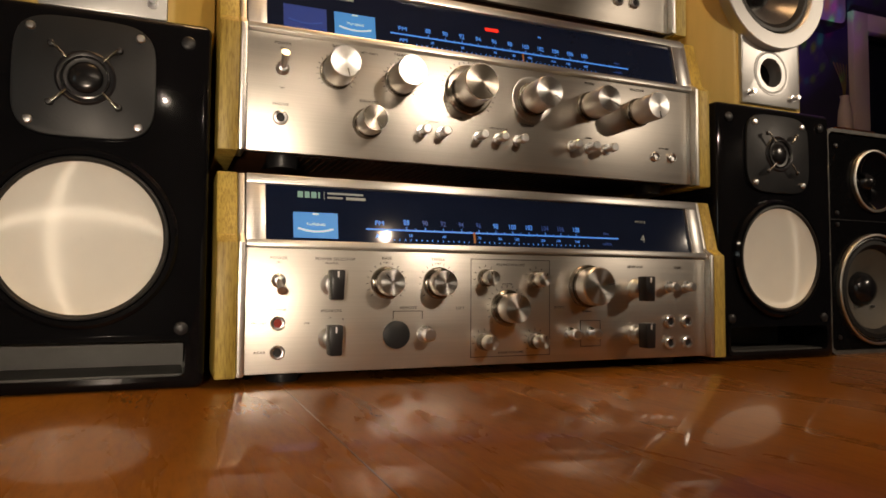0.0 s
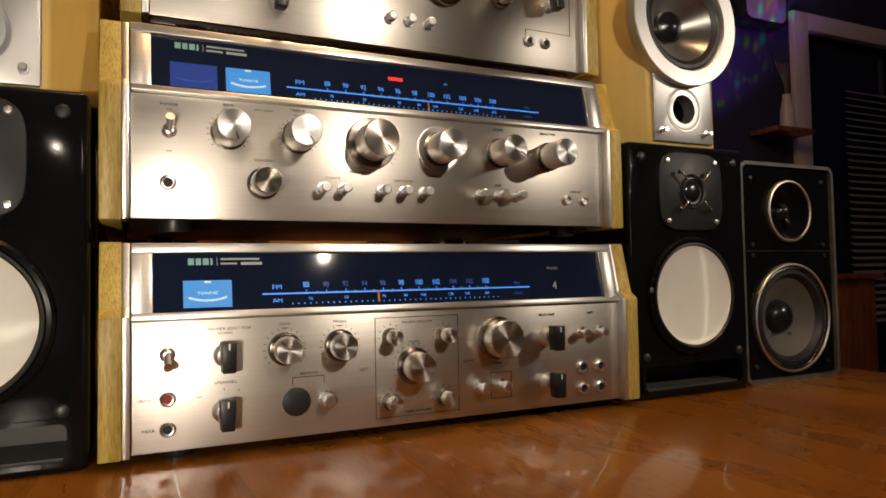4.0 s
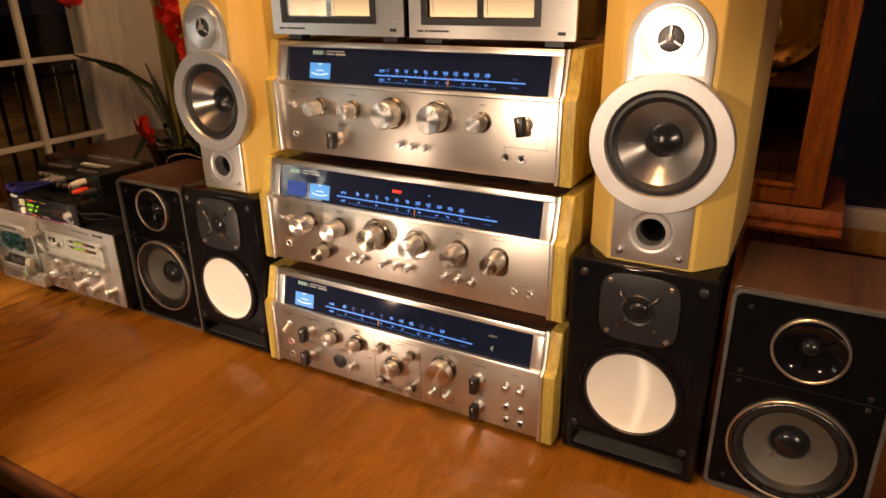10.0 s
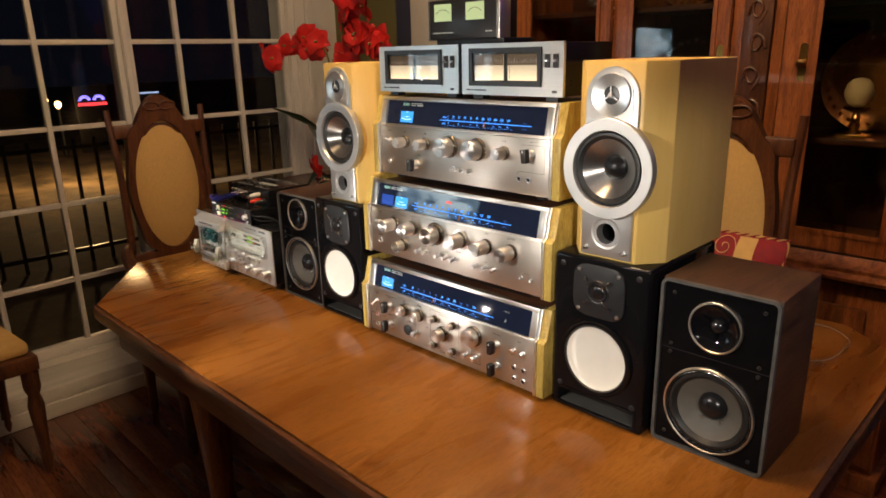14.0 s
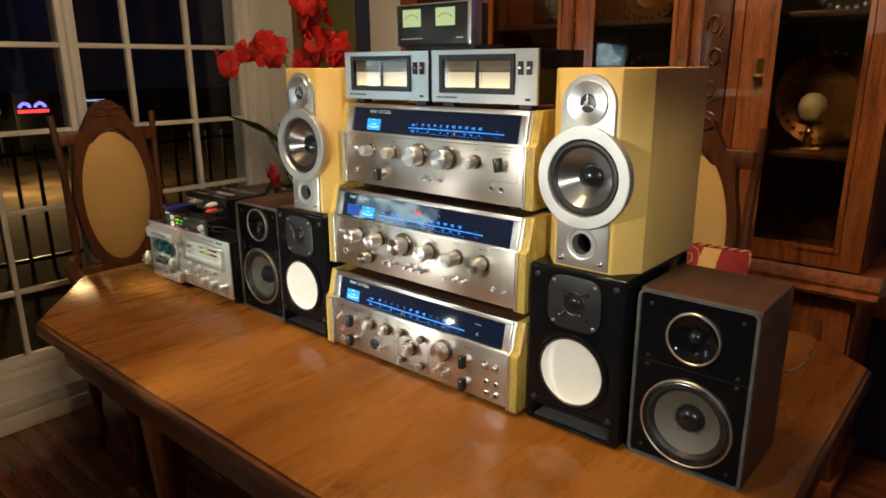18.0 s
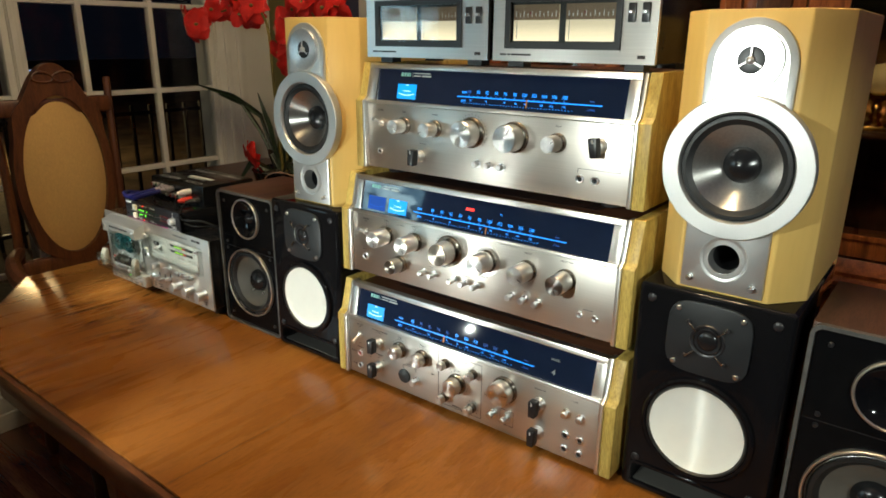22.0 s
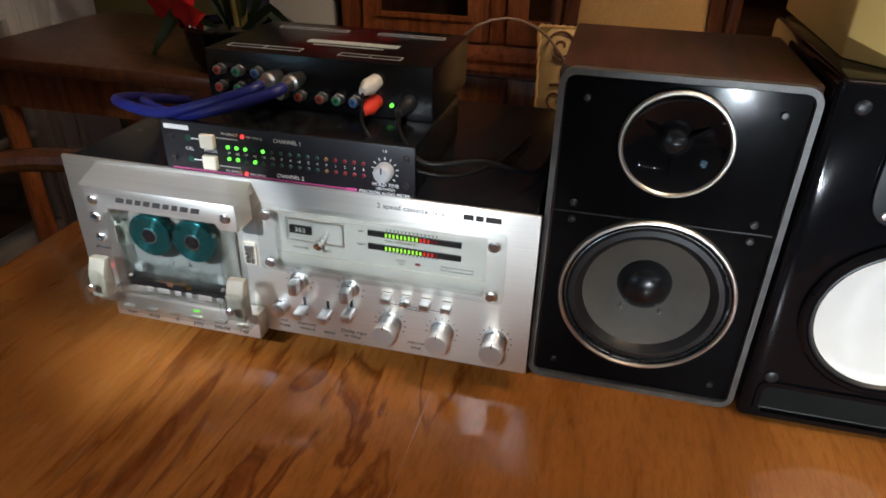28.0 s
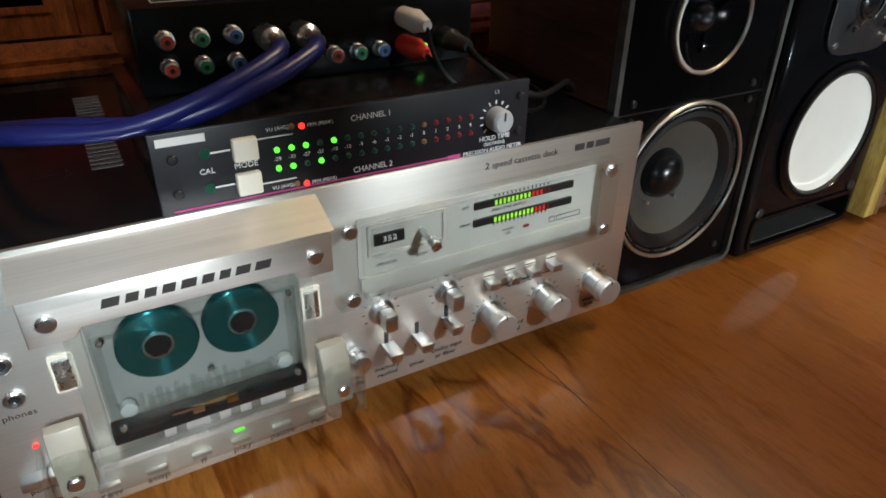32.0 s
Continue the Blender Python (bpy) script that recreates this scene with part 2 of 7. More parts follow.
def tabletop_wood():
    """Golden oak under lacquer: broad boards, fine pores and scattered dark flame figure."""
    m, t, b = nodes("polished_oak_tabletop")
    v = coords(t, (6.0, 1.0, 6.0))
    w = coords(t, (1.0, 1.0, 1.0))
    soft = add(t, "ShaderNodeTexNoise", Scale=1.6, Detail=3.0)
    grain = add(t, "ShaderNodeTexNoise", Scale=5.0, Detail=8.0, Distortion=0.8)
    pores = add(t, "ShaderNodeTexNoise", Scale=38.0, Detail=3.0)
    fine = add(t, "ShaderNodeTexNoise", Scale=120.0, Detail=2.0)
    flame = add(t, "ShaderNodeTexNoise", Scale=4.2, Detail=4.0, Distortion=1.0)
    patch = add(t, "ShaderNodeTexNoise", Scale=3.3, Detail=1.0)
    for n in (soft, grain, pores, fine, flame):
        t.links.new(v, n.inputs["Vector"])
    t.links.new(w, patch.inputs["Vector"])
    col = ramp(t, soft.outputs[0], [(0.30, (0.18, 0.062, 0.010)), (0.52, (0.25, 0.091, 0.0155)), (0.72, (0.32, 0.128, 0.024))])

    def over(last, fac, stops, weight):
        mx = t.nodes.new("ShaderNodeMix")
        mx.data_type, mx.blend_type = "RGBA", "MULTIPLY"
        if isinstance(weight, float):
            mx.inputs[0].default_value = weight
        else:
            t.links.new(weight, mx.inputs[0])
        t.links.new(last, mx.inputs[6])
        t.links.new(ramp(t, fac, stops), mx.inputs[7])
        return mx.outputs[2]

    col = over(col, grain.outputs[0], [(0.34, (0.62, 0.52, 0.45)), (0.52, (1, 1, 1))], 0.35)
    col = over(col, pores.outputs[0], [(0.36, (0.60, 0.50, 0.42)), (0.52, (1, 1, 1))], 0.36)
    col = over(col, fine.outputs[0], [(0.36, (0.50, 0.40, 0.32)), (0.50, (1, 1, 1))], 0.20)
    where = ramp(t, patch.outputs[0], [(0.53, (0, 0, 0)), (0.66, (1, 1, 1))])
    col = over(col, flame.outputs[0], [(0.41, (1, 1, 1)), (0.46, (0.58, 0.46, 0.38)), (0.475, (0.44, 0.32, 0.25)), (0.52, (1, 1, 1))], where)
    t.links.new(col, b.inputs["Base Color"])
    rough = t.nodes.new("ShaderNodeMapRange")
    rough.inputs["To Min"].default_value, rough.inputs["To Max"].default_value = 0.22, 0.34
    t.links.new(grain.outputs[0], rough.inputs[0])
    t.links.new(rough.outputs[0], b.inputs["Roughness"])
    b.inputs["Coat Weight"].default_value, b.inputs["Coat Roughness"].default_value = 0.36, 0.05
    b.inputs["Specular IOR Level"].default_value = 0.12
    bp = add(t, "ShaderNodeBump", Strength=0.03, Distance=0.0005)
    t.links.new(pores.outputs[0], bp.inputs["Height"])
    t.links.new(bp.outputs[0], b.inputs["Normal"])
    return m


ALU = brushed("brushed_aluminium", (0.66, 0.625, 0.575), 0.34)
ALU_LIGHT = brushed("light_aluminium", (0.80, 0.78, 0.75), 0.34)
ALU_TRIM = brushed("aluminium_trim", (0.82, 0.80, 0.76), 0.32)
KNOB_SIDE = paint("knurled_aluminium", (0.80, 0.78, 0.74), 0.30, 1.0, 0.05, 20, 0.0)
DECK_FACE = brushed("champagne_aluminium", (0.80, 0.775, 0.72), 0.40, (6, 700, 700), 0.03, 0.93)
SPUN = spun("spun_aluminium", (0.82, 0.82, 0.81), 0.32)
SPUN_DARK = spun("spun_dark_aluminium", (0.30, 0.265, 0.225), 0.26)
CHROME = paint("chrome", (0.80, 0.81, 0.82), 0.27, 1.0, 0.04, bump=0.0)
BRASS = paint("brass", (0.80, 0.52, 0.16), 0.18, 1.0, 0.1)
SILVER_PLASTIC = paint("silver_plastic", (0.60, 0.60, 0.59), 0.40, 0.85, 0.05, 20, 0.01)
CONE_METAL = spun("metal_cone", (0.46, 0.445, 0.42), 0.32)
OAK = wood("yellow_oak_veneer", (0.34, 0.23, 0.045), (0.60, 0.45, 0.12), (10, 10, 1.2), 9, 0.45)
DARK_TOP = wood("dark_walnut_vinyl", (0.035, 0.014, 0.008), (0.10, 0.040, 0.020), (1, 12, 12), 8, 0.35)
MAPLE = wood("blond_maple_laminate", (0.72, 0.47, 0.13), (0.78, 0.54, 0.18), (5, 5, 0.8), 3, 0.40, streak=0.05)
TABLE_TOP = tabletop_wood()
TABLE_EDGE = wood("dark_oak_edge", (0.05, 0.016, 0.006), (0.17, 0.058, 0.018), (1.2, 12, 12), 5, 0.3, 0.3)
CHERRY = wood("dark_cherry", (0.15, 0.042, 0.013), (0.44, 0.145, 0.044), (9, 9, 1.0), 5, 0.32, 0.3)
CHAIR_WOOD = wood("carved_oak", (0.052, 0.017, 0.008), (0.145, 0.052, 0.019), (9, 9, 1.4), 6, 0.4, 0.2)
FLOOR_WOOD = wood("red_brown_floor", (0.085, 0.025, 0.010), (0.22, 0.070, 0.025), (1.0, 9, 9), 2.5, 0.20, 0.3)
_t, _b = FLOOR_WOOD.node_tree, FLOOR_WOOD.node_tree.nodes["Principled BSDF"]
_hue, _inf, _rng = _t.nodes.new("ShaderNodeHueSaturation"), _t.nodes.new("ShaderNodeObjectInfo"), _t.nodes.new("ShaderNodeMapRange")
_rng.inputs["To Min"].default_value, _rng.inputs["To Max"].default_value = 0.72, 1.25
_src = _b.inputs["Base Color"].links[0].from_socket
_t.links.new(_inf.outputs["Random"], _rng.inputs[0])
_t.links.new(_rng.outputs[0], _hue.inputs["Value"])
_t.links.new(_src, _hue.inputs["Color"])
_t.links.new(_hue.outputs[0], _b.inputs["Base Color"])
WALNUT_BOX = wood("walnut_vinyl", (0.030, 0.013, 0.008), (0.085, 0.036, 0.020), (10, 1.0, 10), 7, 0.42)
GLOSS_BLACK = paint("black_piano_lacquer", (0.005, 0.005, 0.006), 0.06, 0.0, 0.2, 20, 0.004)
GLOSS_BLACK.node_tree.nodes["Principled BSDF"].inputs["Specular IOR Level"].default_value = 0.24
SATIN_BLACK = paint("satin_black_plastic", (0.014, 0.014, 0.016), 0.35, 0.0, 0.15, 40, 0.03)
MATT_BLACK = paint("matt_black_baffle", (0.0045, 0.0045, 0.005), 0.12, 0.0, 0.2, 50, 0.012)
MATT_BLACK.node_tree.nodes["Principled BSDF"].inputs["Specular IOR Level"].default_value = 0.07
BLACK_METAL = paint("black_enamelled_steel", (0.006, 0.006, 0.0065), 0.24, 0.0, 0.15, 30, 0.02)
BLACK_METAL.node_tree.nodes["Principled BSDF"].inputs["Specular IOR Level"].default_value = 0.3
GREY_PLATE = paint("dark_grey_plate", (0.019, 0.0205, 0.0225), 0.40, 0.0, 0.1, 40, 0.04)
GREY_PLATE.node_tree.nodes["Principled BSDF"].inputs["Specular IOR Level"].default_value = 0.3
PORT_GREY = paint("grey_port_lining", (0.066, 0.063, 0.057), 0.5, 0.0, 0.15, 40)
RUBBER = paint("black_rubber_surround", (0.010, 0.010, 0.010), 0.45, 0.0, 0.1)


def woven(name, base):
    """White cloth cone: matt ground with two sheens, along warp and weft, that cross."""
    m = paint(name, base, 0.55, 0.0, 0.03, 40, 0.02, fine=1500)
    t = m.node_tree
    out = t.nodes["Material Output"]
    last = out.inputs[0].links[0].from_socket
    for axis in ("X", "Z"):
        way, sheen, mx = add(t, "ShaderNodeCombineXYZ", **{axis: 1.0}), t.nodes.new("ShaderNodeBsdfAnisotropic"), t.nodes.new("ShaderNodeMixShader")
        sheen.inputs["Color"].default_value = (0.92, 0.91, 0.86, 1)
        sheen.inputs["Roughness"].default_value, sheen.inputs["Anisotropy"].default_value = 0.42, 0.9
        t.links.new(way.outputs[0], sheen.inputs["Tangent"])
        mx.inputs[0].default_value = 0.045
        t.links.new(last, mx.inputs[1])
        t.links.new(sheen.outputs[0], mx.inputs[2])
        last = mx.outputs[0]
    t.links.new(last, out.inputs[0])
    return m


WHITE_CONE = woven("white_woven_cone", (0.80, 0.79, 0.72))
GREY_CONE = paint("grey_paper_cone", (0.100, 0.090, 0.074), 0.6, 0.0, 0.12, 60, 0.08)
DUST_CAP = paint("black_dust_cap", (0.010, 0.010, 0.011), 0.22, 0.0, 0.1)
DIAL_GLASS = paint("black_dial_glass", (0.008, 0.014, 0.036), 0.035, 0.0, 0.1, bump=0.0)
PRINT = paint("dark_grey_print", (0.028, 0.024, 0.022), 0.6, 0.0, 0.05, bump=0.0)
WHITE_PRINT = paint("white_print", (0.75, 0.75, 0.73), 0.6, 0.0, 0.03, bump=0.0)
BRAND_PRINT = paint("pale_cyan_print", (0.24, 0.52, 0.48), 0.5, 0.0, 0.03, bump=0.0)
DIM_PRINT = paint("dim_white_print", (0.40, 0.46, 0.46), 0.6, 0.0, 0.03, bump=0.0)
WHITE_PAINT = paint("white_gloss_paint", (0.72, 0.70, 0.65), 0.35, 0.0, 0.06, 5, 0.02)
WEATHERED_WHITE = paint("weathered_white_boards", (0.60, 0.58, 0.53), 0.55, 0.0, 0.16, 3.0, 0.05, fine=30.0, stretch=(10, 1.2, 10))
OLIVE_WALL = paint("olive_green_wall", (0.16, 0.15, 0.055), 0.75, 0.0, 0.08, 3, 0.05)
NAVY_WALL = paint("dark_blue_wall", (0.035, 0.040, 0.085), 0.7, 0.0, 0.1, 3, 0.05)
CEILING_PAINT = paint("white_textured_ceiling", (0.60, 0.57, 0.55), 0.85, 0.0, 0.05, 12, 0.4, fine=90)
CREAM_FABRIC = paint("cream_upholstery", (0.58, 0.37, 0.13), 0.9, 0.0, 0.08, 30, 0.25, fine=900)
RED_FABRIC = paint("dark_red_brocade", (0.24, 0.012, 0.018), 0.8, 0.0, 0.25, 40, 0.3, fine=700)
GOLD_FABRIC = paint("gold_ribbon_fabric", (0.60, 0.42, 0.17), 0.65, 0.0, 0.12, 50, 0.2)
PETAL = paint("red_silk_petal", (0.55, 0.012, 0.010), 0.55, 0.0, 0.35, 25, 0.1)
LEAF = paint("dark_green_leaf", (0.014, 0.026, 0.009), 0.4, 0.0, 0.3, 20, 0.1)
STEM = paint("olive_stem", (0.15, 0.12, 0.025), 0.5, 0.0, 0.2, 30, 0.1)
CLEAR = thin_glass("clear_pane", (0.93, 0.95, 0.95), 0.055)
ACRYLIC = thin_glass("clear_acrylic", (0.94, 0.955, 0.945), 0.16)
MILKY_SILL = paint("pale_instrument_ledge", (0.50, 0.485, 0.44), 0.35)
SMOKE = thin_glass("smoked_window", (0.9, 0.92, 0.9), 0.05)
TEAL = spun("teal_reel", (0.050, 0.21, 0.215), 0.22)
TEAL.node_tree.nodes["Principled BSDF"].inputs["Anisotropic"].default_value = 0.95
TEAL.node_tree.nodes["Principled BSDF"].inputs["Metallic"].default_value = 0.85
IVORY = paint("ivory_button", (0.78, 0.74, 0.62), 0.4, 0.0, 0.03)
DIAL_BLUE = glow("dial_blue_light", (0.03, 0.26, 1.0), 2.2)
DIAL_DIM = glow("dial_dim_blue_light", (0.02, 0.14, 0.75), 0.5)
METER_BLUE = glow("meter_blue_light", (0.025, 0.34, 0.95), 1.2)
METER_DIM = glow("meter_dim_blue_light", (0.004, 0.085, 0.60), 0.42)
METER_WHITE = glow("meter_scale_light", (0.55, 0.85, 1.0), 1.6)
WARM_METER = glow("warm_meter_light", (1.0, 0.78, 0.54), 1.15)
_t, _b = WARM_METER.node_tree, WARM_METER.node_tree.nodes["Principled BSDF"]
_sep = _t.nodes.new("ShaderNodeSeparateXYZ")
_t.links.new(coords(_t, (1, 1, 1), "Generated"), _sep.inputs[0])
_t.links.new(ramp(_t, _sep.outputs[2], [(0.0, (1.5, 1.5, 1.5)), (0.45, (0.75, 0.75, 0.75)), (1.0, (0.4, 0.4, 0.4))]), _b.inputs["Emission Strength"])
GREEN_METER = glow("green_meter_light", (0.62, 0.80, 0.42), 0.55)
LED_RED = glow("red_led", (1.0, 0.03, 0.02), 3.0)
LED_GREEN = glow("green_led", (0.22, 1.0, 0.05), 2.0)
BAR_RED = glow("red_bar_light", (1.0, 0.05, 0.03), 0.7)
BAR_GREEN = glow("green_bar_light", (0.50, 1.0, 0.06), 1.15)
LED_OFF_G = paint("unlit_green_led", (0.01, 0.06, 0.035), 0.3)
LED_OFF_R = paint("unlit_red_led", (0.16, 0.01, 0.015), 0.3)
LED_OFF_A = paint("unlit_amber_led", (0.25, 0.13, 0.05), 0.3)
POINTER = glow("amber_pointer_light", (1.0, 0.36, 0.08), 0.22)

# ---- building helpers ----
def box(bm, x0, x1, y0, y1, z0, z1, bevel=0.0, seg=2):
    made = bmesh.ops.create_cube(bm, size=1.0, matrix=Matrix.Translation(((x0 + x1) / 2, (y0 + y1) / 2, (z0 + z1) / 2)) @ Matrix.Diagonal((abs(x1 - x0), abs(y1 - y0), abs(z1 - z0), 1)))
    if bevel:
        vs = set(made["verts"])
        edges = [e for e in bm.edges if e.verts[0] in vs and e.verts[1] in vs]
        bmesh.ops.bevel(bm, geom=edges, offset=bevel, segments=seg, affect="EDGES", profile=0.5)
    return bm


def boxed(*args, **kw):
    return box(bmesh.new(), *args, **kw)


def lathe(bm, profile, centre=(0, 0, 0), axis="y", seg=32, closed=False, caps=True):
    """Turns (radius, height) pairs round an axis; the height runs along it."""
    rings = []
    for r, h in profile:
        ring = []
        for i in range(seg):
            a = 2 * math.pi * i / seg
            u, w = r * math.cos(a), r * math.sin(a)
            p = {"y": (u, h, w), "z": (u, w, h), "x": (h, u, w)}[axis]
            ring.append(bm.verts.new(Vector(p) + Vector(centre)))
        rings.append(ring)
    for a, b in zip(rings, rings[1:]):
        for i in range(seg):
            j = (i + 1) % seg
            f = bm.faces.new((a[i], a[j], b[j], b[i]))
            f.smooth = True
    if not closed and caps:
        for ring in (rings[0], rings[-1]):
            bm.faces.new(ring)
    elif closed:
        for i in range(seg):
            j = (i + 1) % seg
            f = bm.faces.new((rings[-1][i], rings[-1][j], rings[0][j], rings[0][i]))
            f.smooth = True
    bmesh.ops.recalc_face_normals(bm, faces=bm.faces[:])
    return bm


def turned(profile, centre=(0, 0, 0), axis="y", seg=32, closed=False, caps=True):
    return lathe(bmesh.new(), profile, centre, axis, seg, closed, caps)


def bored(bm, holes, slots=()):
    """Sinks round holes (x, z, radius, depth) and slots (x0, x1, z0, z1, depth) along y into a closed solid, from its front."""
    def solid(b):
        me = bpy.data.meshes.new("solid")
        b.to_mesh(me)
        b.free()
        return new("solid", me)
    bmesh.ops.recalc_face_normals(bm, faces=bm.faces[:])
    work = solid(bm)
    cut = bmesh.new()
    for x, z, r, depth in holes:
        lathe(cut, [(r, -0.03), (r, depth)], (x, 0, z), "y", 56, False, True)
    for x0, x1, z0, z1, depth in slots:
        prism(cut, rounded(x0, x1, z0, z1, 0.006, 4), -0.03, depth, "y")
    bmesh.ops.recalc_face_normals(cut, faces=cut.faces[:])
    tool = solid(cut)
    md = work.modifiers.new("bore", "BOOLEAN")
    md.operation, md.solver, md.object = "DIFFERENCE", "EXACT", tool
    bpy.context.view_layer.update()
    done = bpy.data.meshes.new_from_object(work.evaluated_get(bpy.context.evaluated_depsgraph_get()))
    out = bmesh.new()
    out.from_mesh(done)
    for ob in (work, tool):
        me = ob.data
        bpy.data.objects.remove(ob)
        bpy.data.meshes.remove(me)
    bpy.data.meshes.remove(done)
    return out


def prism(bm, outline, lo, hi, axis="x", bevel=0.0):
    """Extrudes a closed outline of pairs along an axis. x: (y, z) pairs; y: (x, z); z: (x, y)."""
    def at(p, h):
        return {"x": (h, p[0], p[1]), "y": (p[0], h, p[1]), "z": (p[0], p[1], h)}[axis]
    a, b = [bm.verts.new(at(p, lo)) for p in outline], [bm.verts.new(at(p, hi)) for p in outline]
    fs = [bm.faces.new(a), bm.faces.new(b)]
    n = len(outline)
    for i in range(n):
        fs.append(bm.faces.new((a[i], a[(i + 1) % n], b[(i + 1) % n], b[i])))
    bmesh.ops.recalc_face_normals(bm, faces=fs)
    if bevel:
        es = {e for f in fs for e in f.edges}
        bmesh.ops.bevel(bm, geom=list(es), offset=bevel, segments=2, affect="EDGES", profile=0.5)
    return bm


def prismed(*args, **kw):
    return prism(bmesh.new(), *args, **kw)


def frame_plate(outer, inner, y0, y1):
    """A plate in x and z with a hole: outer and inner outlines of the same count."""
    bm = bmesh.new()
    rings = [[bm.verts.new((p[0], y, p[1])) for p in ring] for ring, y in ((outer, y0), (inner, y0), (inner, y1), (outer, y1))]
    n = len(outer)
    for a, b in zip(rings, rings[1:] + rings[:1]):
        for i in range(n):
            bm.faces.new((a[i], a[(i + 1) % n], b[(i + 1) % n], b[i]))
    bmesh.ops.recalc_face_normals(bm, faces=bm.faces[:])
    return bm


def rounded(x0, x1, z0, z1, r, seg=6):
    pts = []
    for cx, cz, a0 in ((x1 - r, z1 - r, 0), (x0 + r, z1 - r, 90), (x0 + r, z0 + r, 180), (x1 - r, z0 + r, 270)):
        for i in range(seg + 1):
            a = radians(a0 + 90 * i / seg)
            pts.append((cx + r * math.cos(a), cz + r * math.sin(a)))
    return pts


def tube(bm, points, radius, seg=8, taper=None):
    """A round tube through points, smoothed."""
    pts = [Vector(p) for p in points]
    fine = []
    for i in range(len(pts) - 1):
        p0, p1, p2, p3 = pts[max(i - 1, 0)], pts[i], pts[i + 1], pts[min(i + 2, len(pts) - 1)]
        for k in range(6):
            s = k / 6
            fine.append(0.5 * ((2 * p1) + (p2 - p0) * s + (2 * p0 - 5 * p1 + 4 * p2 - p3) * s * s + (3 * p1 - p0 - 3 * p2 + p3) * s ** 3))
    fine.append(pts[-1])
    rings = []
    for i, p in enumerate(fine):
        d = (fine[min(i + 1, len(fine) - 1)] - fine[max(i - 1, 0)]).normalized()
        u = d.cross(Vector((0, 0, 1)) if abs(d.z) < 0.9 else Vector((1, 0, 0))).normalized()
        w = d.cross(u)
        s = i / (len(fine) - 1)
        r = radius if taper is None else radius + (taper - radius) * s
        rings.append([bm.verts.new(p + r * (u * math.cos(2 * math.pi * k / seg) + w * math.sin(2 * math.pi * k / seg))) for k in range(seg)])
    for a, b in zip(rings, rings[1:]):
        for k in range(seg):
            f = bm.faces.new((a[k], a[(k + 1) % seg], b[(k + 1) % seg], b[k]))
            f.smooth = True
    bm.faces.new(rings[0]), bm.faces.new(rings[-1])
    bmesh.ops.recalc_face_normals(bm, faces=bm.faces[:])
    return bm


def tubed(*args, **kw):
    return tube(bmesh.new(), *args, **kw)


def mesh(name, bm, material):
    me = bpy.data.meshes.new(name)
    bm.to_mesh(me)
    bm.free()
    me.set_sharp_from_angle(angle=radians(32))
    me.materials.append(material)
    return me


def part(name, bm, material, parent, label="", at=None, turn=None):
    ob = new(name, mesh(name, bm, material))
    ob.parent = parent
    if at:
        ob.location = at
    if turn:
        ob.rotation_euler = [radians(a) for a in turn]
    return tagged(ob, label)


def shared(name, me, parent, at, turn=None, label=""):
    """One more part on a mesh that is already there."""
    ob = new(name, me)
    ob.parent, ob.location = parent, at
    if turn:
        ob.rotation_euler = [radians(a) for a in turn]
    return tagged(ob, label)


def thing(name, at, label, category, group="", rz=0):
    ob = new(name)
    ob.empty_display_size = 0.02
    ob.location = at
    ob.rotation_euler = (0, 0, radians(rz))
    return tagged(ob, label, category, group)


def structure(name, bm, material, label, category, at=None):
    ob = new(name, mesh(name, bm, material))
    if at:
        ob.location = at
    return tagged(ob, label, category, kind="structure")


def letters(word, size, material, parent, at, turn=(90, 0, 0), align="CENTER", wide=1.0, name="lettering", shear=0.0):
    """Lettering as a flat mesh that faces the front."""
    cu = bpy.data.curves.new(name, "FONT")
    cu.body, cu.size, cu.align_x, cu.align_y, cu.resolution_u, cu.extrude, cu.shear = word, size, align, "CENTER", 2, 0.00012, shear
    tmp = bpy.data.objects.new(name, cu)
    scene.collection.objects.link(tmp)
    bpy.context.view_layer.update()
    me = bpy.data.meshes.new_from_object(tmp.evaluated_get(bpy.context.evaluated_depsgraph_get()))
    bpy.data.objects.remove(tmp)
    me.materials.clear()
    me.materials.append(material)
    ob = new(name, me)
    ob.parent, ob.location, ob.rotation_euler, ob.scale = parent, at, [radians(a) for a in turn], (wide, 1, 1)
    return ob


def bars(word_lengths, height, x, y, z, gap=0.25):
    """Plain bars in place of writing: one for each word length, from x to the right."""
    bm = bmesh.new()
    for w in word_lengths:
        box(bm, x, x + w, y - 0.0002, y, z - height / 2, z + height / 2)
        x += w + height * gap
    return bm


TZ = 0.768  # the table's top

# ---- the room ----
WX, BY, CZ = -1.85, 2.30, 2.62
floor_base = structure("floor", boxed(WX - 0.15, 4.6, -3.2, BY + 0.15, -0.06, -0.012), FLOOR_WOOD, "polished red-brown wooden floor", "floor")
structure("ceiling", boxed(WX - 0.15, 4.6, -3.2, BY + 0.15, CZ, CZ + 0.1), CEILING_PAINT, "white textured ceiling", "ceiling")
W1, W2 = (-0.35, 0.834), (0.849, 1.655)   # the two windows in y
WZ0, WZ1 = 0.15, 2.15


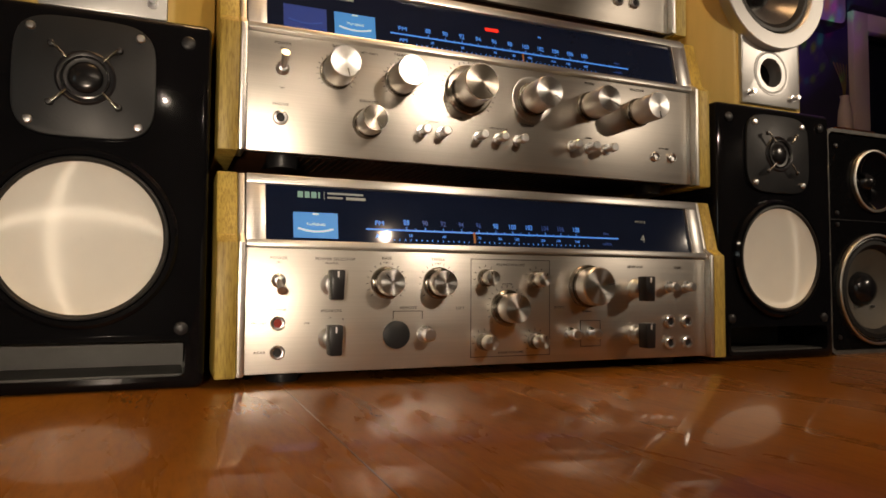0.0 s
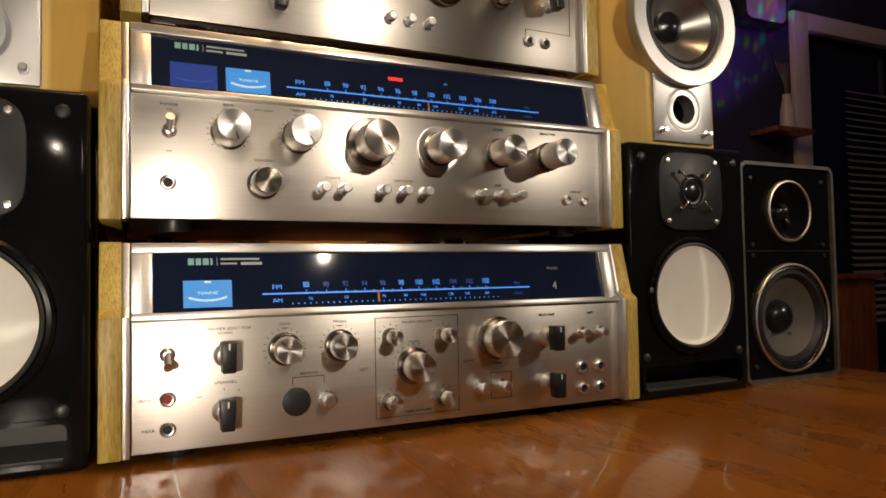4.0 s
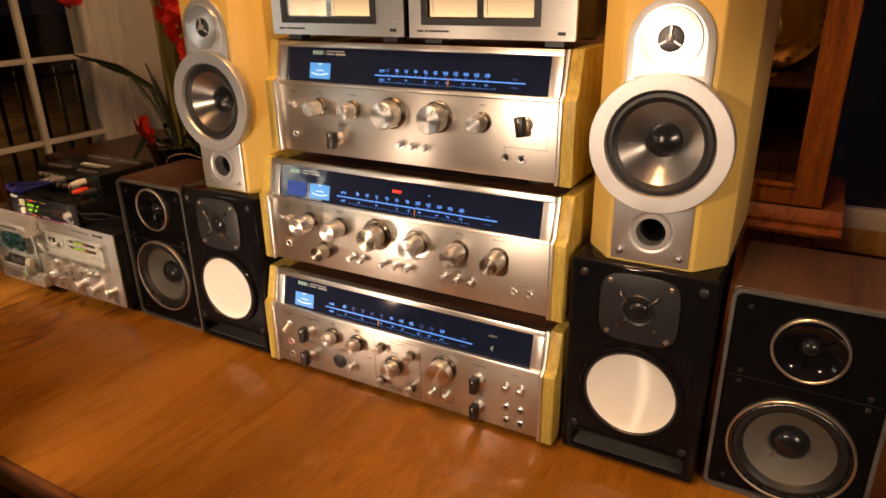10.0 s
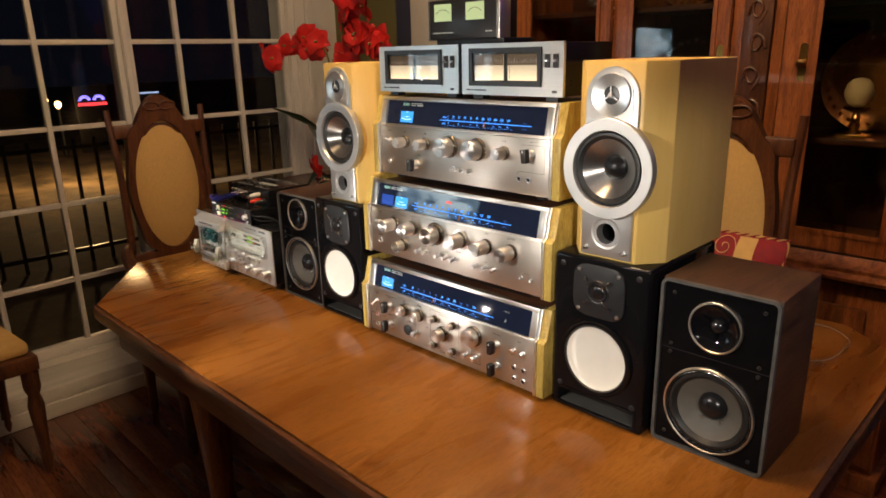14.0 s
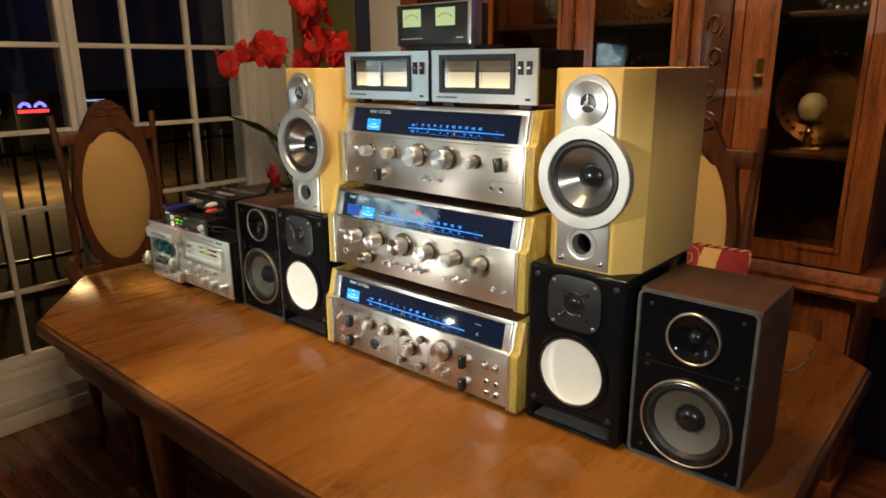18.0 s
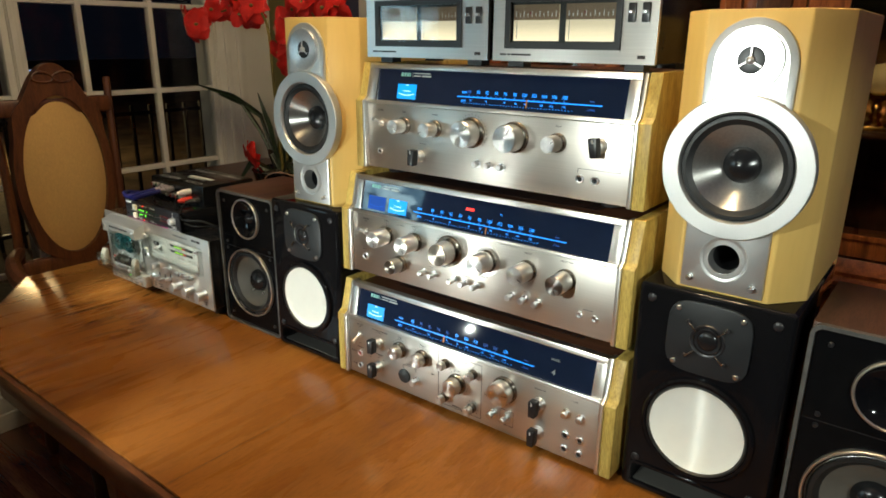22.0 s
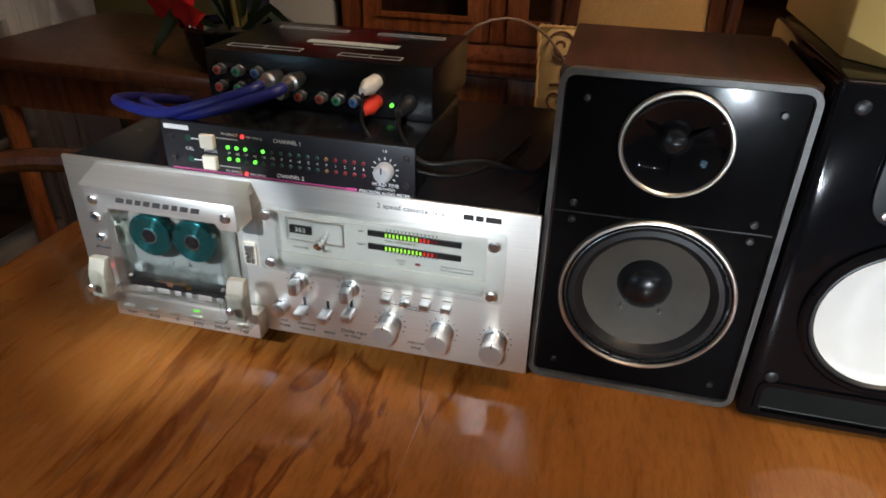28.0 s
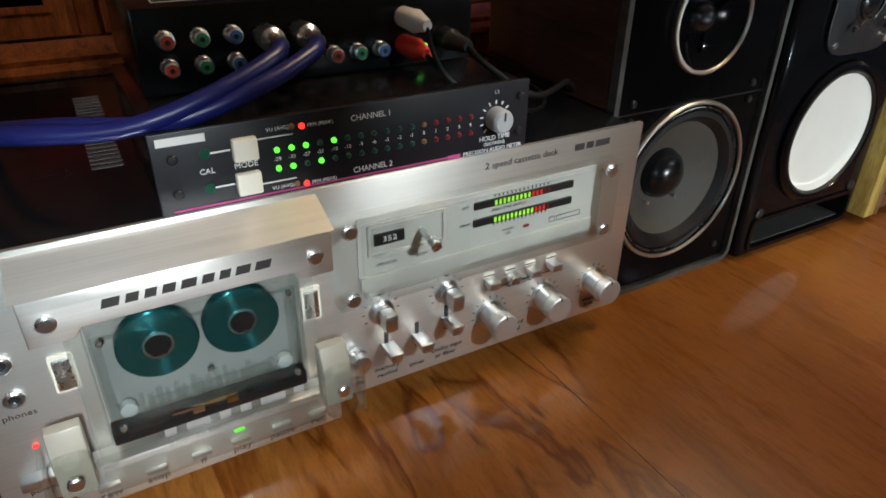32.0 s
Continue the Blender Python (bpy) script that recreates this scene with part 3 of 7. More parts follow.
def wall_x(name, x0, x1, y0, y1, holes, material, label):
    """A wall in the y direction with rectangular holes (y0, y1, z0, z1)."""
    bm = bmesh.new()
    cuts = sorted(holes)
    last = y0
    for a, b, c, d in cuts:
        if a > last:
            box(bm, x0, x1, last, a, 0, CZ)
        if c > 0:
            box(bm, x0, x1, a, b, 0, c)
        box(bm, x0, x1, a, b, d, CZ)
        last = b
    box(bm, x0, x1, last, y1, 0, CZ)
    return structure(name, bm, material, label, "wall")


def wall_y(name, y0, y1, x0, x1, holes, material, label):
    bm = bmesh.new()
    last = x0
    for a, b, c, d in sorted(holes):
        if a > last:
            box(bm, last, a, y0, y1, 0, CZ)
        if c > 0:
            box(bm, a, b, y0, y1, 0, c)
        box(bm, a, b, y0, y1, d, CZ)
        last = b
    box(bm, last, x1, y0, y1, 0, CZ)
    return structure(name, bm, material, label, "wall")


wall_x("wall_west", WX - 0.15, WX, -3.2, BY, [(W1[0], W1[1], WZ0, WZ1), (W2[0], W2[1], WZ0, WZ1)], WHITE_PAINT, "white painted window wall")
wall_y("wall_north", BY, BY + 0.15, WX - 0.15, 4.6, [(0.80, 1.17, 0.655, 2.0), (3.24, 4.1, 0.35, 2.14)], NAVY_WALL, "dark blue painted wall behind the cabinet")
wall_x("wall_east", 4.45, 4.6, -3.2, BY, [], NAVY_WALL, "dark blue painted wall")
wall_y("wall_south", -3.2, -3.05, WX, 4.45, [], OLIVE_WALL, "plain olive wall")
structure("wall_panel", boxed(WX, -1.37, 1.96, 1.995, 0, CZ), OLIVE_WALL, "olive green painted wall beside the window", "wall")
structure("wall_strip", boxed(-1.37, -1.24, 1.97, 2.0, 0, CZ), NAVY_WALL, "narrow dark blue strip of wall", "wall")
structure("door_casing", boxed(-1.24, -1.04, 1.94, 1.985, 0, 2.2, 0.006), WHITE_PAINT, "white painted door casing", "trim")
structure("crown_moulding", prismed([(BY - 0.10, CZ), (BY, CZ - 0.12), (BY, CZ)], 0.95, 4.45), WHITE_PAINT, "white crown moulding under the ceiling", "trim")
structure("baseboard", (lambda bm: box(bm, WX, -1.605, -3.0, 0.632, 0, 0.064, 0.004) and box(bm, WX, -1.615, -3.0, 0.629, 0.0645, 0.122, 0.005) and bm)(bmesh.new()), WEATHERED_WHITE, "low weathered white boards under the windows", "trim")


def grid_window(name, y0, y1, cols, rows_z, label, posts=0.03):
    """A white sash in the west wall: frame, glazing bars and panes."""
    w = tagged(new(name), label, "window", kind="structure")
    w.location = (WX, 0, 0)
    part("jamb", boxed(-0.15, 0.004, y0, y0 + 0.004, WZ0, WZ1), WHITE_PAINT, w)
    part("jamb", boxed(-0.15, 0.004, y1 - 0.004, y1, WZ0, WZ1), WHITE_PAINT, w)
    part("window_frame", boxed(-0.05, -0.005, y0 + 0.004, y0 + 0.028, WZ0, WZ1, 0.003), WHITE_PAINT, w)
    part("window_frame", boxed(-0.05, -0.005, y1 - 0.028, y1 - 0.004, WZ0, WZ1, 0.003), WHITE_PAINT, w)
    part("window_frame", boxed(-0.05, -0.005, y0 + 0.028, y1 - 0.028, WZ0, WZ0 + 0.045, 0.004), WHITE_PAINT, w)
    part("window_frame", boxed(-0.05, -0.005, y0 + 0.028, y1 - 0.028, WZ1 - 0.045, WZ1, 0.004), WHITE_PAINT, w)
    for c in cols:
        part("glazing_bar", boxed(-0.04, -0.010, c - 0.010, c + 0.010, WZ0 + 0.04, WZ1 - 0.04, 0.002), WHITE_PAINT, w)
    ys = [y0 + 0.018, *cols, y1 - 0.018]
    for z in rows_z:
        for a, b in zip(ys, ys[1:]):
            part("glazing_bar", boxed(-0.038, -0.012, a + 0.010, b - 0.010, z - 0.010, z + 0.010, 0.002), WHITE_PAINT, w)
    pane = part("pane", boxed(-0.027, -0.023, y0 + 0.02, y1 - 0.02, WZ0 + 0.04, WZ1 - 0.04), CLEAR, w)
    pane.visible_shadow = False
    return w


ROWS_Z = (0.47, 0.797, 1.113, 1.452, 1.79)
grid_window("window_1", *W1, (-0.069, 0.211, 0.502), ROWS_Z, "white window with square panes against the night")
grid_window("window_2", *W2, (1.085, 1.371), ROWS_Z, "white window with square panes against the night")
casing = tagged(new("window_casing"), "white moulded window casing", "trim", kind="structure")
for y0, y1 in ((0.832, 0.851), (1.655, 1.80)):
    part("casing_board", boxed(WX, WX + 0.016, y0, y1, WZ0 - 0.01, WZ1 + 0.06, 0.004), WHITE_PAINT, casing)
for y0, y1 in ((1.687, 1.713), (1.75, 1.777)):
    part("casing_bead", boxed(WX + 0.016, WX + 0.030, y0, y1, 0.15, 2.16, 0.005), WHITE_PAINT, casing)

# the narrow window beside the cabinet and the far window on the blue wall
w3 = tagged(new("window_3"), "window with white frame and tan wooden trim, dark outside", "window", kind="structure")
TAN = wood("tan_trim", (0.30, 0.15, 0.05), (0.48, 0.27, 0.10), (9, 9, 1), 4, 0.4)
part("casing_board", boxed(1.25, 1.345, BY - 0.025, BY - 0.001, 0.54, 2.1, 0.004), TAN, w3)
part("casing_board", boxed(0.72, 1.345, BY - 0.026, BY - 0.002, 0.52, 0.60, 0.004), TAN, w3)
part("window_frame", boxed(1.16, 1.25, BY - 0.018, BY + 0.03, 0.60, 2.05, 0.004), WHITE_PAINT, w3)
part("window_frame", boxed(0.72, 1.16, BY - 0.019, BY + 0.03, 0.60, 0.665, 0.004), WHITE_PAINT, w3)
part("pane", boxed(0.80, 1.17, BY + 0.04, BY + 0.045, 0.64, 2.0), CLEAR, w3).visible_shadow = False
w4 = tagged(new("window_4"), "white framed window with slatted blinds in the blue wall", "window", kind="structure")
part("window_frame", boxed(3.14, 3.25, BY - 0.03, BY + 0.02, 0.3, 2.23, 0.005), WHITE_PAINT, w4)
part("window_frame", boxed(3.25, 4.2, BY - 0.03, BY + 0.02, 2.14, 2.23, 0.005), WHITE_PAINT, w4)
part("window_frame", boxed(4.10, 4.2, BY - 0.03, BY + 0.02, 0.3, 2.14, 0.005), WHITE_PAINT, w4)
part("pane", boxed(3.24, 4.1, BY + 0.06, BY + 0.065, 0.35, 2.14), DIAL_GLASS, w4)
slat = mesh("blind_slat", boxed(3.62, 4.09, -0.012, 0.012, -0.0012, 0.0012), paint("grey_blind", (0.30, 0.29, 0.30), 0.6))
for i in range(34):
    shared("blind_slat", slat, w4, (0, BY + 0.03, 0.62 + i * 0.038), (35, 0, 0))

# ---- outside: yard, fence, a street light and a lit sign ----
GROUND = paint("night_yard", (0.15, 0.10, 0.05), 0.95, 0.0, 0.85, 1.6, 0.5, fine=14.0)
structure("ground", boxed(-60, WX - 0.15, -30, 40, -0.65, -0.6), GROUND, "dry grass yard at night", "ground")
fence = thing("yard_fence", (-6.0, 0, -0.6), "dark iron railing fence in the yard", "fence")
post_me = mesh("fence_bar", boxed(-0.015, 0.015, -0.015, 0.015, 0, 1.25), SATIN_BLACK)
for i in range(34):
    shared("fence_bar", post_me, fence, (0, -2.2 + i * 0.20, 0))
for z in (0.12, 1.15):
    part("fence_rail", boxed(-0.02, 0.02, -2.3, 4.5, z, z + 0.04), SATIN_BLACK, fence)
street = thing("street_lamp", (-15.0, 4.3, -0.6), "lit street lamp across the yard", "street lamp")
part("pole", turned([(0.06, 0), (0.04, 1.0)], axis="z", seg=12), SATIN_BLACK, street)
part("globe", turned([(0.02, 1.0), (0.06, 1.04), (0.07, 1.09), (0.05, 1.14), (0.02, 1.16)], axis="z", seg=16), glow("street_lamp_light", (1.0, 0.62, 0.25), 9.0), street)
# unseen point away from the lamp's globe, added to brighten a patch of yard
lamp("street_lamp_bulb", "POINT", (-10.9, 3.3, 0.5), 160.0, (1.0, 0.62, 0.28), 0.1)
sign = thing("neon_sign", (-15.0, 5.0, -0.6), "small neon sign in red and blue, far off", "sign")
part("board", boxed(-0.05, 0.0, -0.36, 0.36, 0.0, 1.45, 0.02), SATIN_BLACK, sign)
part("neon_bars", (lambda bm: [box(bm, 0.01, 0.03, -0.30 + i * 0.062, -0.262 + i * 0.062, 1.02, 1.085) for i in range(10)] and bm)(bmesh.new()), glow("neon_red", (1.0, 0.05, 0.06), 3.0), sign)
crown = bmesh.new()
for i in range(2):
    for k in range(9):
        a = radians(20 * k + 10)
        for r in (0.08, 0.115):
            cy, cz = -0.16 + i * 0.30 + r * math.cos(a), 1.13 + r * 0.9 * math.sin(a)
            box(crown, 0.01, 0.03, cy - 0.012, cy + 0.012, cz - 0.012, cz + 0.012)
part("neon_crown", crown, glow("neon_blue", (0.22, 0.18, 1.0), 3.5), sign)

far = thing("far_lamp", (-15.0, 4.10, -0.6), "small lit lamp far across the yard", "street lamp")
part("post", turned([(0.03, 0), (0.03, 1.15)], axis="z", seg=10), SATIN_BLACK, far)
part("bulb", turned([(0.01, 1.15), (0.03, 1.17), (0.03, 1.20), (0.01, 1.22)], axis="z", seg=10), bpy.data.materials["street_lamp_light"], far)
strip_ = thing("light_strip", (-15.0, 6.2, -0.6), "pale blue strip of light on a far roof edge", "light strip")
part("roof_edge", boxed(-0.3, -0.01, -0.6, 0.5, 0, 1.22, 0.01), SATIN_BLACK, strip_)
part("tube", boxed(0.0, 0.03, -0.30, 0.30, 1.21, 1.245), glow("strip_light", (0.45, 0.6, 1.0), 0.9), strip_)

# ---- the dining table ----
table = thing("dining_table", (0.055, 0.745, 0), "polished oak dining table with clipped corners and dark edge", "table")


def outline(grow):
    """Clipped corners: front right, back right, back left, front left as cuts in x and y."""
    hx, hy = 0.945 + grow, 0.555 + grow
    pts = []
    for sx, sy, cx, cy in ((1, -1, 0.27, 0.185), (1, 1, 0.135, 0.12), (-1, 1, 0.27, 0.185), (-1, -1, 0.30, 0.225)):
        a, b = (sx * (hx - cx), sy * hy), (sx * hx, sy * (hy - cy))
        pts += [a, b] if sx * sy < 0 else [b, a]
    return pts


part("tabletop", prismed(outline(0.0), TZ - 0.006, TZ, "z", 0.003), TABLE_TOP, table)
part("edge_moulding", prismed(outline(0.010), TZ - 0.044, TZ - 0.0062, "z", 0.010), TABLE_EDGE, table, "dark moulded table edge")
part("apron", prismed(outline(-0.030), TZ - 0.125, TZ - 0.0443, "z", 0.004), TABLE_EDGE, table)
leg_me = mesh("table_leg", turned([(0.030, 0), (0.045, 0.03), (0.036, 0.07), (0.050, 0.30), (0.060, 0.45), (0.038, 0.50), (0.055, 0.54), (0.055, TZ - 0.126)], axis="z", seg=20), CHERRY)
for sx in (-0.62, 0.62):
    for sy in (-0.30, 0.30):
        shared("table_leg", leg_me, table, (sx, sy, 0))
# joints of the leaves
for x in (-0.43, 0.057):
    part("leaf_joint", boxed(x - 0.0004, x + 0.0004, -0.55, 0.55, TZ - 0.001, TZ + 0.0002), TABLE_EDGE, table)

# ---- controls shared by the hi-fi units; the faces look to -y ----
def knob(parent, x, z, r, length, skirt=0.0, label="", tall=0.0, angle=30, cap=None, y=0.0, marks=0):
    """A turned knob: grip with fluted skirt, spun cap and pointer line."""
    # skirt and collar metal is coloured darker for what the rings mirror
    if skirt:
        k = part("knob", turned([(r, -0.0085), (r, -length + 0.0012), (r * 0.95, -length)], seg=36), KNOB_SIDE, parent, label, (x, y, z))
        part("skirt", turned([(skirt, 0), (skirt, -0.0030), (skirt * 0.95, -0.0042), (r * 1.10, -0.0046), (r * 1.10, -0.0060), (r * 0.92, -0.0062), (r * 0.92, -0.0072), (r * 1.06, -0.0074), (r * 1.06, -0.0086), (r * 0.9, -0.0088)], seg=40), SPUN_DARK, k, "stepped skirt, its dark reflections put into the colour")
    else:
        k = part("knob", turned([(r, -0.0078), (r, -length + 0.0012), (r * 0.95, -length)], seg=36), KNOB_SIDE, parent, label, (x, y, z))
        part("collar", turned([(r * 1.10, 0), (r * 1.10, -0.0034), (r * 0.88, -0.0037), (r * 0.88, -0.0058), (r * 1.04, -0.0061), (r * 1.04, -0.0079), (r * 0.9, -0.0081)], seg=36), SPUN_DARK, k, "grooved collar, its dark reflections put into the colour")
    part("cap", turned([(r * 0.95, 0.0002), (r * 0.93, -0.0004)], seg=36), cap or SPUN, k, at=(0, -length, 0))
    ln = part("pointer", boxed(-0.0005, 0.0005, -0.0003, 0.0003, r * 0.45, r * 0.92), PRINT, k, at=(0, -length - 0.0003, 0))
    ln.rotation_euler = (0, radians(angle), 0)
    if marks:
        bm = bmesh.new()
        big = (skirt or r) + 0.0030
        for i in range(marks):
            a = radians(-130 + 260 * i / (marks - 1))
            cx, cz = math.sin(a) * big, math.cos(a) * big
            q = bmesh.ops.create_cube(bm, size=1.0, matrix=Matrix.Translation((cx, -0.0002, cz)) @ Matrix.Rotation(a, 4, "Y") @ Matrix.Diagonal((0.0005, 0.0003, 0.0022, 1)))
        part("scale_print", bm, PRINT, parent, at=(x, y, z))
    return k


def push(parent, x, z, r=0.0045, length=0.012, y=0.0):
    """A small plunger in a ring."""
    b = part("push_button", turned([(r * 1.15, 0), (r * 1.15, -0.0018), (r * 0.62, -0.002), (r * 0.62, -length * 0.55), (r * 0.9, -length * 0.6), (r * 0.9, -length + 0.0008), (r * 0.7, -length)], seg=20), CHROME, parent, at=(x, y, z))
    return b


def jack(parent, x, z, r=0.0055, core=None, y=0.0):
    j = part("jack", turned([(r, 0), (r, -0.0022), (r * 0.8, -0.003), (r * 0.62, -0.0028), (r * 0.6, -0.0008)], seg=24), CHROME, parent, at=(x, y, z))
    part("jack_hole", turned([(r * 0.58, -0.0004), (r * 0.58, -0.0010)], seg=20), core or SATIN_BLACK, j)
    return j


def lever(parent, x, z, angle=0, y=0.0):
    """A selector with a chrome collar and a flat black grip."""
    lv = part("selector", turned([(0.0095, 0), (0.0095, -0.002), (0.0085, -0.003), (0.0085, -0.010), (0.0075, -0.0115)], seg=28), SPUN, parent, at=(x, y, z))
    g = part("grip", prismed([(-0.005, -0.012), (0.005, -0.012), (0.0058, 0.012), (-0.0058, 0.012)], -0.024, -0.011, "y", 0.0012), SATIN_BLACK, lv, "black plastic grip")
    g.rotation_euler = (0, radians(angle), 0)
    ln = part("grip_line", boxed(-0.0007, 0.0007, -0.0243, -0.0239, 0.006, 0.0108), WHITE_PRINT, lv)
    ln.rotation_euler = (0, radians(angle), 0)
    return lv


def toggle(parent, x, z, y=0.0, up=True):
    t = part("toggle_switch", turned([(0.0058, 0), (0.0058, -0.0016), (0.0046, -0.0024), (0.0036, -0.0045), (0.0024, -0.0050)], seg=22), CHROME, parent, at=(x, y, z))
    s = 1 if up else -1
    part("bat", tubed([(0, -0.003, 0), (0, -0.010, 0.0035 * s), (0, -0.0165, 0.0072 * s), (0, -0.0180, 0.0080 * s)], 0.0020, 12, 0.0036), CHROME, t, "chrome bat lever")
    return t


def screw(parent, x, z, r=0.004, y=0.0, m=None):
    s = part("screw", turned([(r, 0.0003), (r, -0.0015), (r * 0.75, -0.0024), (r * 0.2, -0.0026)], seg=14), m or CHROME, parent, at=(x, y, z))
    return s


LEAN_DEG, SLOPE0, HT = 12.4, 0.104, 0.164
LT, LS = math.tan(radians(LEAN_DEG)), math.sin(radians(LEAN_DEG))


def receiver(at, half, label, dial, meters, note):
    """Shell of a receiver: cheeks, body, face and leaning dial with its lit scale."""
    r = thing("stereo_receiver", at, label, "receiver", "stacked receivers")
    body = part("body", boxed(-half + 0.002, half - 0.002, 0.026, 0.345, 0.004, HT - 0.008, 0.003), DARK_TOP, r, "dark brown casing")
    vents = bmesh.new()
    for i in range(46):
        for k in range(3):
            box(vents, -0.17 + i * 0.0075, -0.166 + i * 0.0075, 0.06 + k * 0.06, 0.105 + k * 0.06, HT - 0.0081, HT - 0.0075)
    part("vent_grille", vents, SATIN_BLACK, body)
    under = bmesh.new()
    for i in range(60):
        box(under, -half + 0.03 + i * (2 * half - 0.06) / 60, -half + 0.0332 + i * (2 * half - 0.06) / 60, 0.02, 0.10, 0.0032, 0.0042)
    part("bottom_grille", under, SATIN_BLACK, body)
    side = [(-0.005, 0), (-0.005, 0.106), (0.004, 0.112), (0.0175, HT), (0.335, HT), (0.345, HT - 0.01), (0.345, 0)]
    for s in (-1, 1):
        x0, x1 = sorted((s * half, s * (half + 0.0165)))
        part("side_cheek", prismed(side, x0 + 0.0003, x1, "x", 0.0015), OAK, r, "yellow oak veneered side cheek")
        wing = [(-0.0065, 0.001), (-0.0065, 0.106), (0.0035, 0.113), (0.0150, HT - 0.001), (0.030, HT - 0.001), (0.030, 0.001)]
        a, b = sorted((s * (half - 0.0055), s * half))
        part("wing", prismed(wing, a, b, "x", 0.0008), ALU_TRIM, r, "bright aluminium edge")
    inner = half - 0.006
    part("front_panel", boxed(-inner, inner, 0, 0.005, 0.002, SLOPE0 - 0.002, 0.0008), ALU, r, "brushed aluminium front panel")
    turn, org = (-LEAN_DEG, 0, 0), (0, 0, SLOPE0)
    part("ledge", boxed(-inner, inner, -0.004, 0.006, -0.0015, 0.004, 0.001), ALU_TRIM, r, at=org, turn=turn)
    part("top_rail", boxed(-inner, inner, -0.001, 0.02, 0.0525, 0.0605, 0.001), ALU_TRIM, r, at=org, turn=turn)
    for s in (-1, 1):
        a, b = sorted((s * (half - 0.0215), s * inner))
        part("side_rail", boxed(a, b, 0.0, 0.006, 0.004, 0.0525, 0.0006), ALU_LIGHT, r, at=org, turn=turn)
    face = part("dial_glass", boxed(-half + 0.0215, half - 0.0215, 0.0028, 0.006, 0.004, 0.0525), DIAL_GLASS, r, "black glass tuning dial", org, turn)
    gy = 0.0026
    x0, x1, xa, xb, v = dial
    part("dial_line", boxed(x0, x1, gy - 0.0002, gy, v - 0.0006, v + 0.0006), DIAL_BLUE, face, "glowing blue scale line")
    ticks = bmesh.new()
    for i in range(21):
        x = xa + (xb - xa) * i / 20
        box(ticks, x - 0.0003, x + 0.0003, gy - 0.0002, gy, v + 0.0008, v + (0.0030 if i % 2 == 0 else 0.0018))
    part("dial_ticks", ticks, DIAL_BLUE, face)
    for i in range(11):
        letters(str(88 + 2 * i), 0.0068, DIAL_DIM if i in note else DIAL_BLUE, face, (xa + (xb - xa) * i / 10, gy - 0.0002, v + 0.0070), wide=0.8, name="dial_number")
    am = bmesh.new()
    for i in range(40):
        x = xa - 0.012 + (xb - xa + 0.024) * i / 39
        box(am, x - 0.0004, x + 0.0004, gy - 0.0002, gy, v - 0.0093, v - 0.0082)
    part("lower_scale", am, DIAL_BLUE, face)
    for i, n in enumerate(("55", "60", "70", "80", "100", "120", "140", "160")):
        letters(n, 0.0036, DIAL_BLUE, face, (xa + (xb - xa) * (0.02, 0.2, 0.4, 0.52, 0.62, 0.78, 0.88, 1.0)[i], gy - 0.0002, v - 0.0048), name="dial_number")
    letters("FM", 0.0058, DIAL_BLUE, face, (x0 + 0.012, gy - 0.0002, v + 0.0055), wide=1.2, name="band_name")
    letters("AM", 0.0048, DIAL_BLUE, face, (x0 + 0.012, gy - 0.0002, v - 0.006), wide=1.2, name="band_name")
    letters("MHz", 0.0034, DIAL_DIM, face, (x1 - 0.014, gy - 0.0002, v + 0.0042), name="unit")
    letters("x10kHz", 0.0034, DIAL_DIM, face, (x1 - 0.014, gy - 0.0002, v - 0.006), name="unit")
    for mx, lit in meters:
        m = part("tuning_meter", boxed(mx, mx + 0.037, gy - 0.0002, gy, v - 0.0095, v + 0.0125), METER_BLUE if lit else METER_DIM, face, "glowing blue meter")
        arc = bmesh.new()
        for k in range(14):
            a0 = -1 + 2 * k / 13
            zc = v - 0.004 + 0.0022 * a0 * a0
            box(arc, mx + 0.0185 + a0 * 0.0135 - 0.0011, mx + 0.0185 + a0 * 0.0135 + 0.0011, gy - 0.0005, gy - 0.0003, zc - 0.0007, zc + 0.0007)
        part("meter_scale", arc, METER_WHITE if lit else DIAL_DIM, m)
        if lit:
            letters("TUNING", 0.0032, METER_WHITE, m, (mx + 0.0185, gy - 0.0004, v + 0.002), wide=1.3, name="meter_name")
        part("needle", boxed(mx + 0.016, mx + 0.021, gy - 0.0006, gy - 0.0004, v + 0.0105, v + 0.0118), METER_WHITE if lit else METER_DIM, m)
    lx = min(m[0] for m in meters)
    part("brand_mark", bars([0.0045, 0.004, 0.0045, 0.0015], 0.0055, lx + 0.004, gy, 0.0455), BRAND_PRINT, face, "pale cyan plain brand mark")
    part("model_print", (lambda b: box(b, lx + 0.026, lx + 0.0264, gy - 0.0002, gy, 0.042, 0.049) and box(b, lx + 0.029, lx + 0.060, gy - 0.0002, gy, 0.0468, 0.0484) and box(b, lx + 0.029, lx + 0.042, gy - 0.0002, gy, 0.0430, 0.0446) and box(b, lx + 0.045, lx + 0.062, gy - 0.0002, gy, 0.0426, 0.0450) and b)(bmesh.new()), DIM_PRINT, face)
    foot = mesh("foot", turned([(0.013, 0.0), (0.014, 0.004), (0.014, 0.0112)], axis="z", seg=18), SATIN_BLACK)
    for sx in (-1, 1):
        for sy in (0.03, 0.30):
            shared("foot", foot, r, (sx * (half - 0.04), sy, -0.0112 + 0.004))
    return r, face


def label_text(parent, word, x, z, size=0.0032, wide=1.25, m=None):
    return letters(word, size, m or PRINT, parent, (x, -0.0003, z), wide=wide)


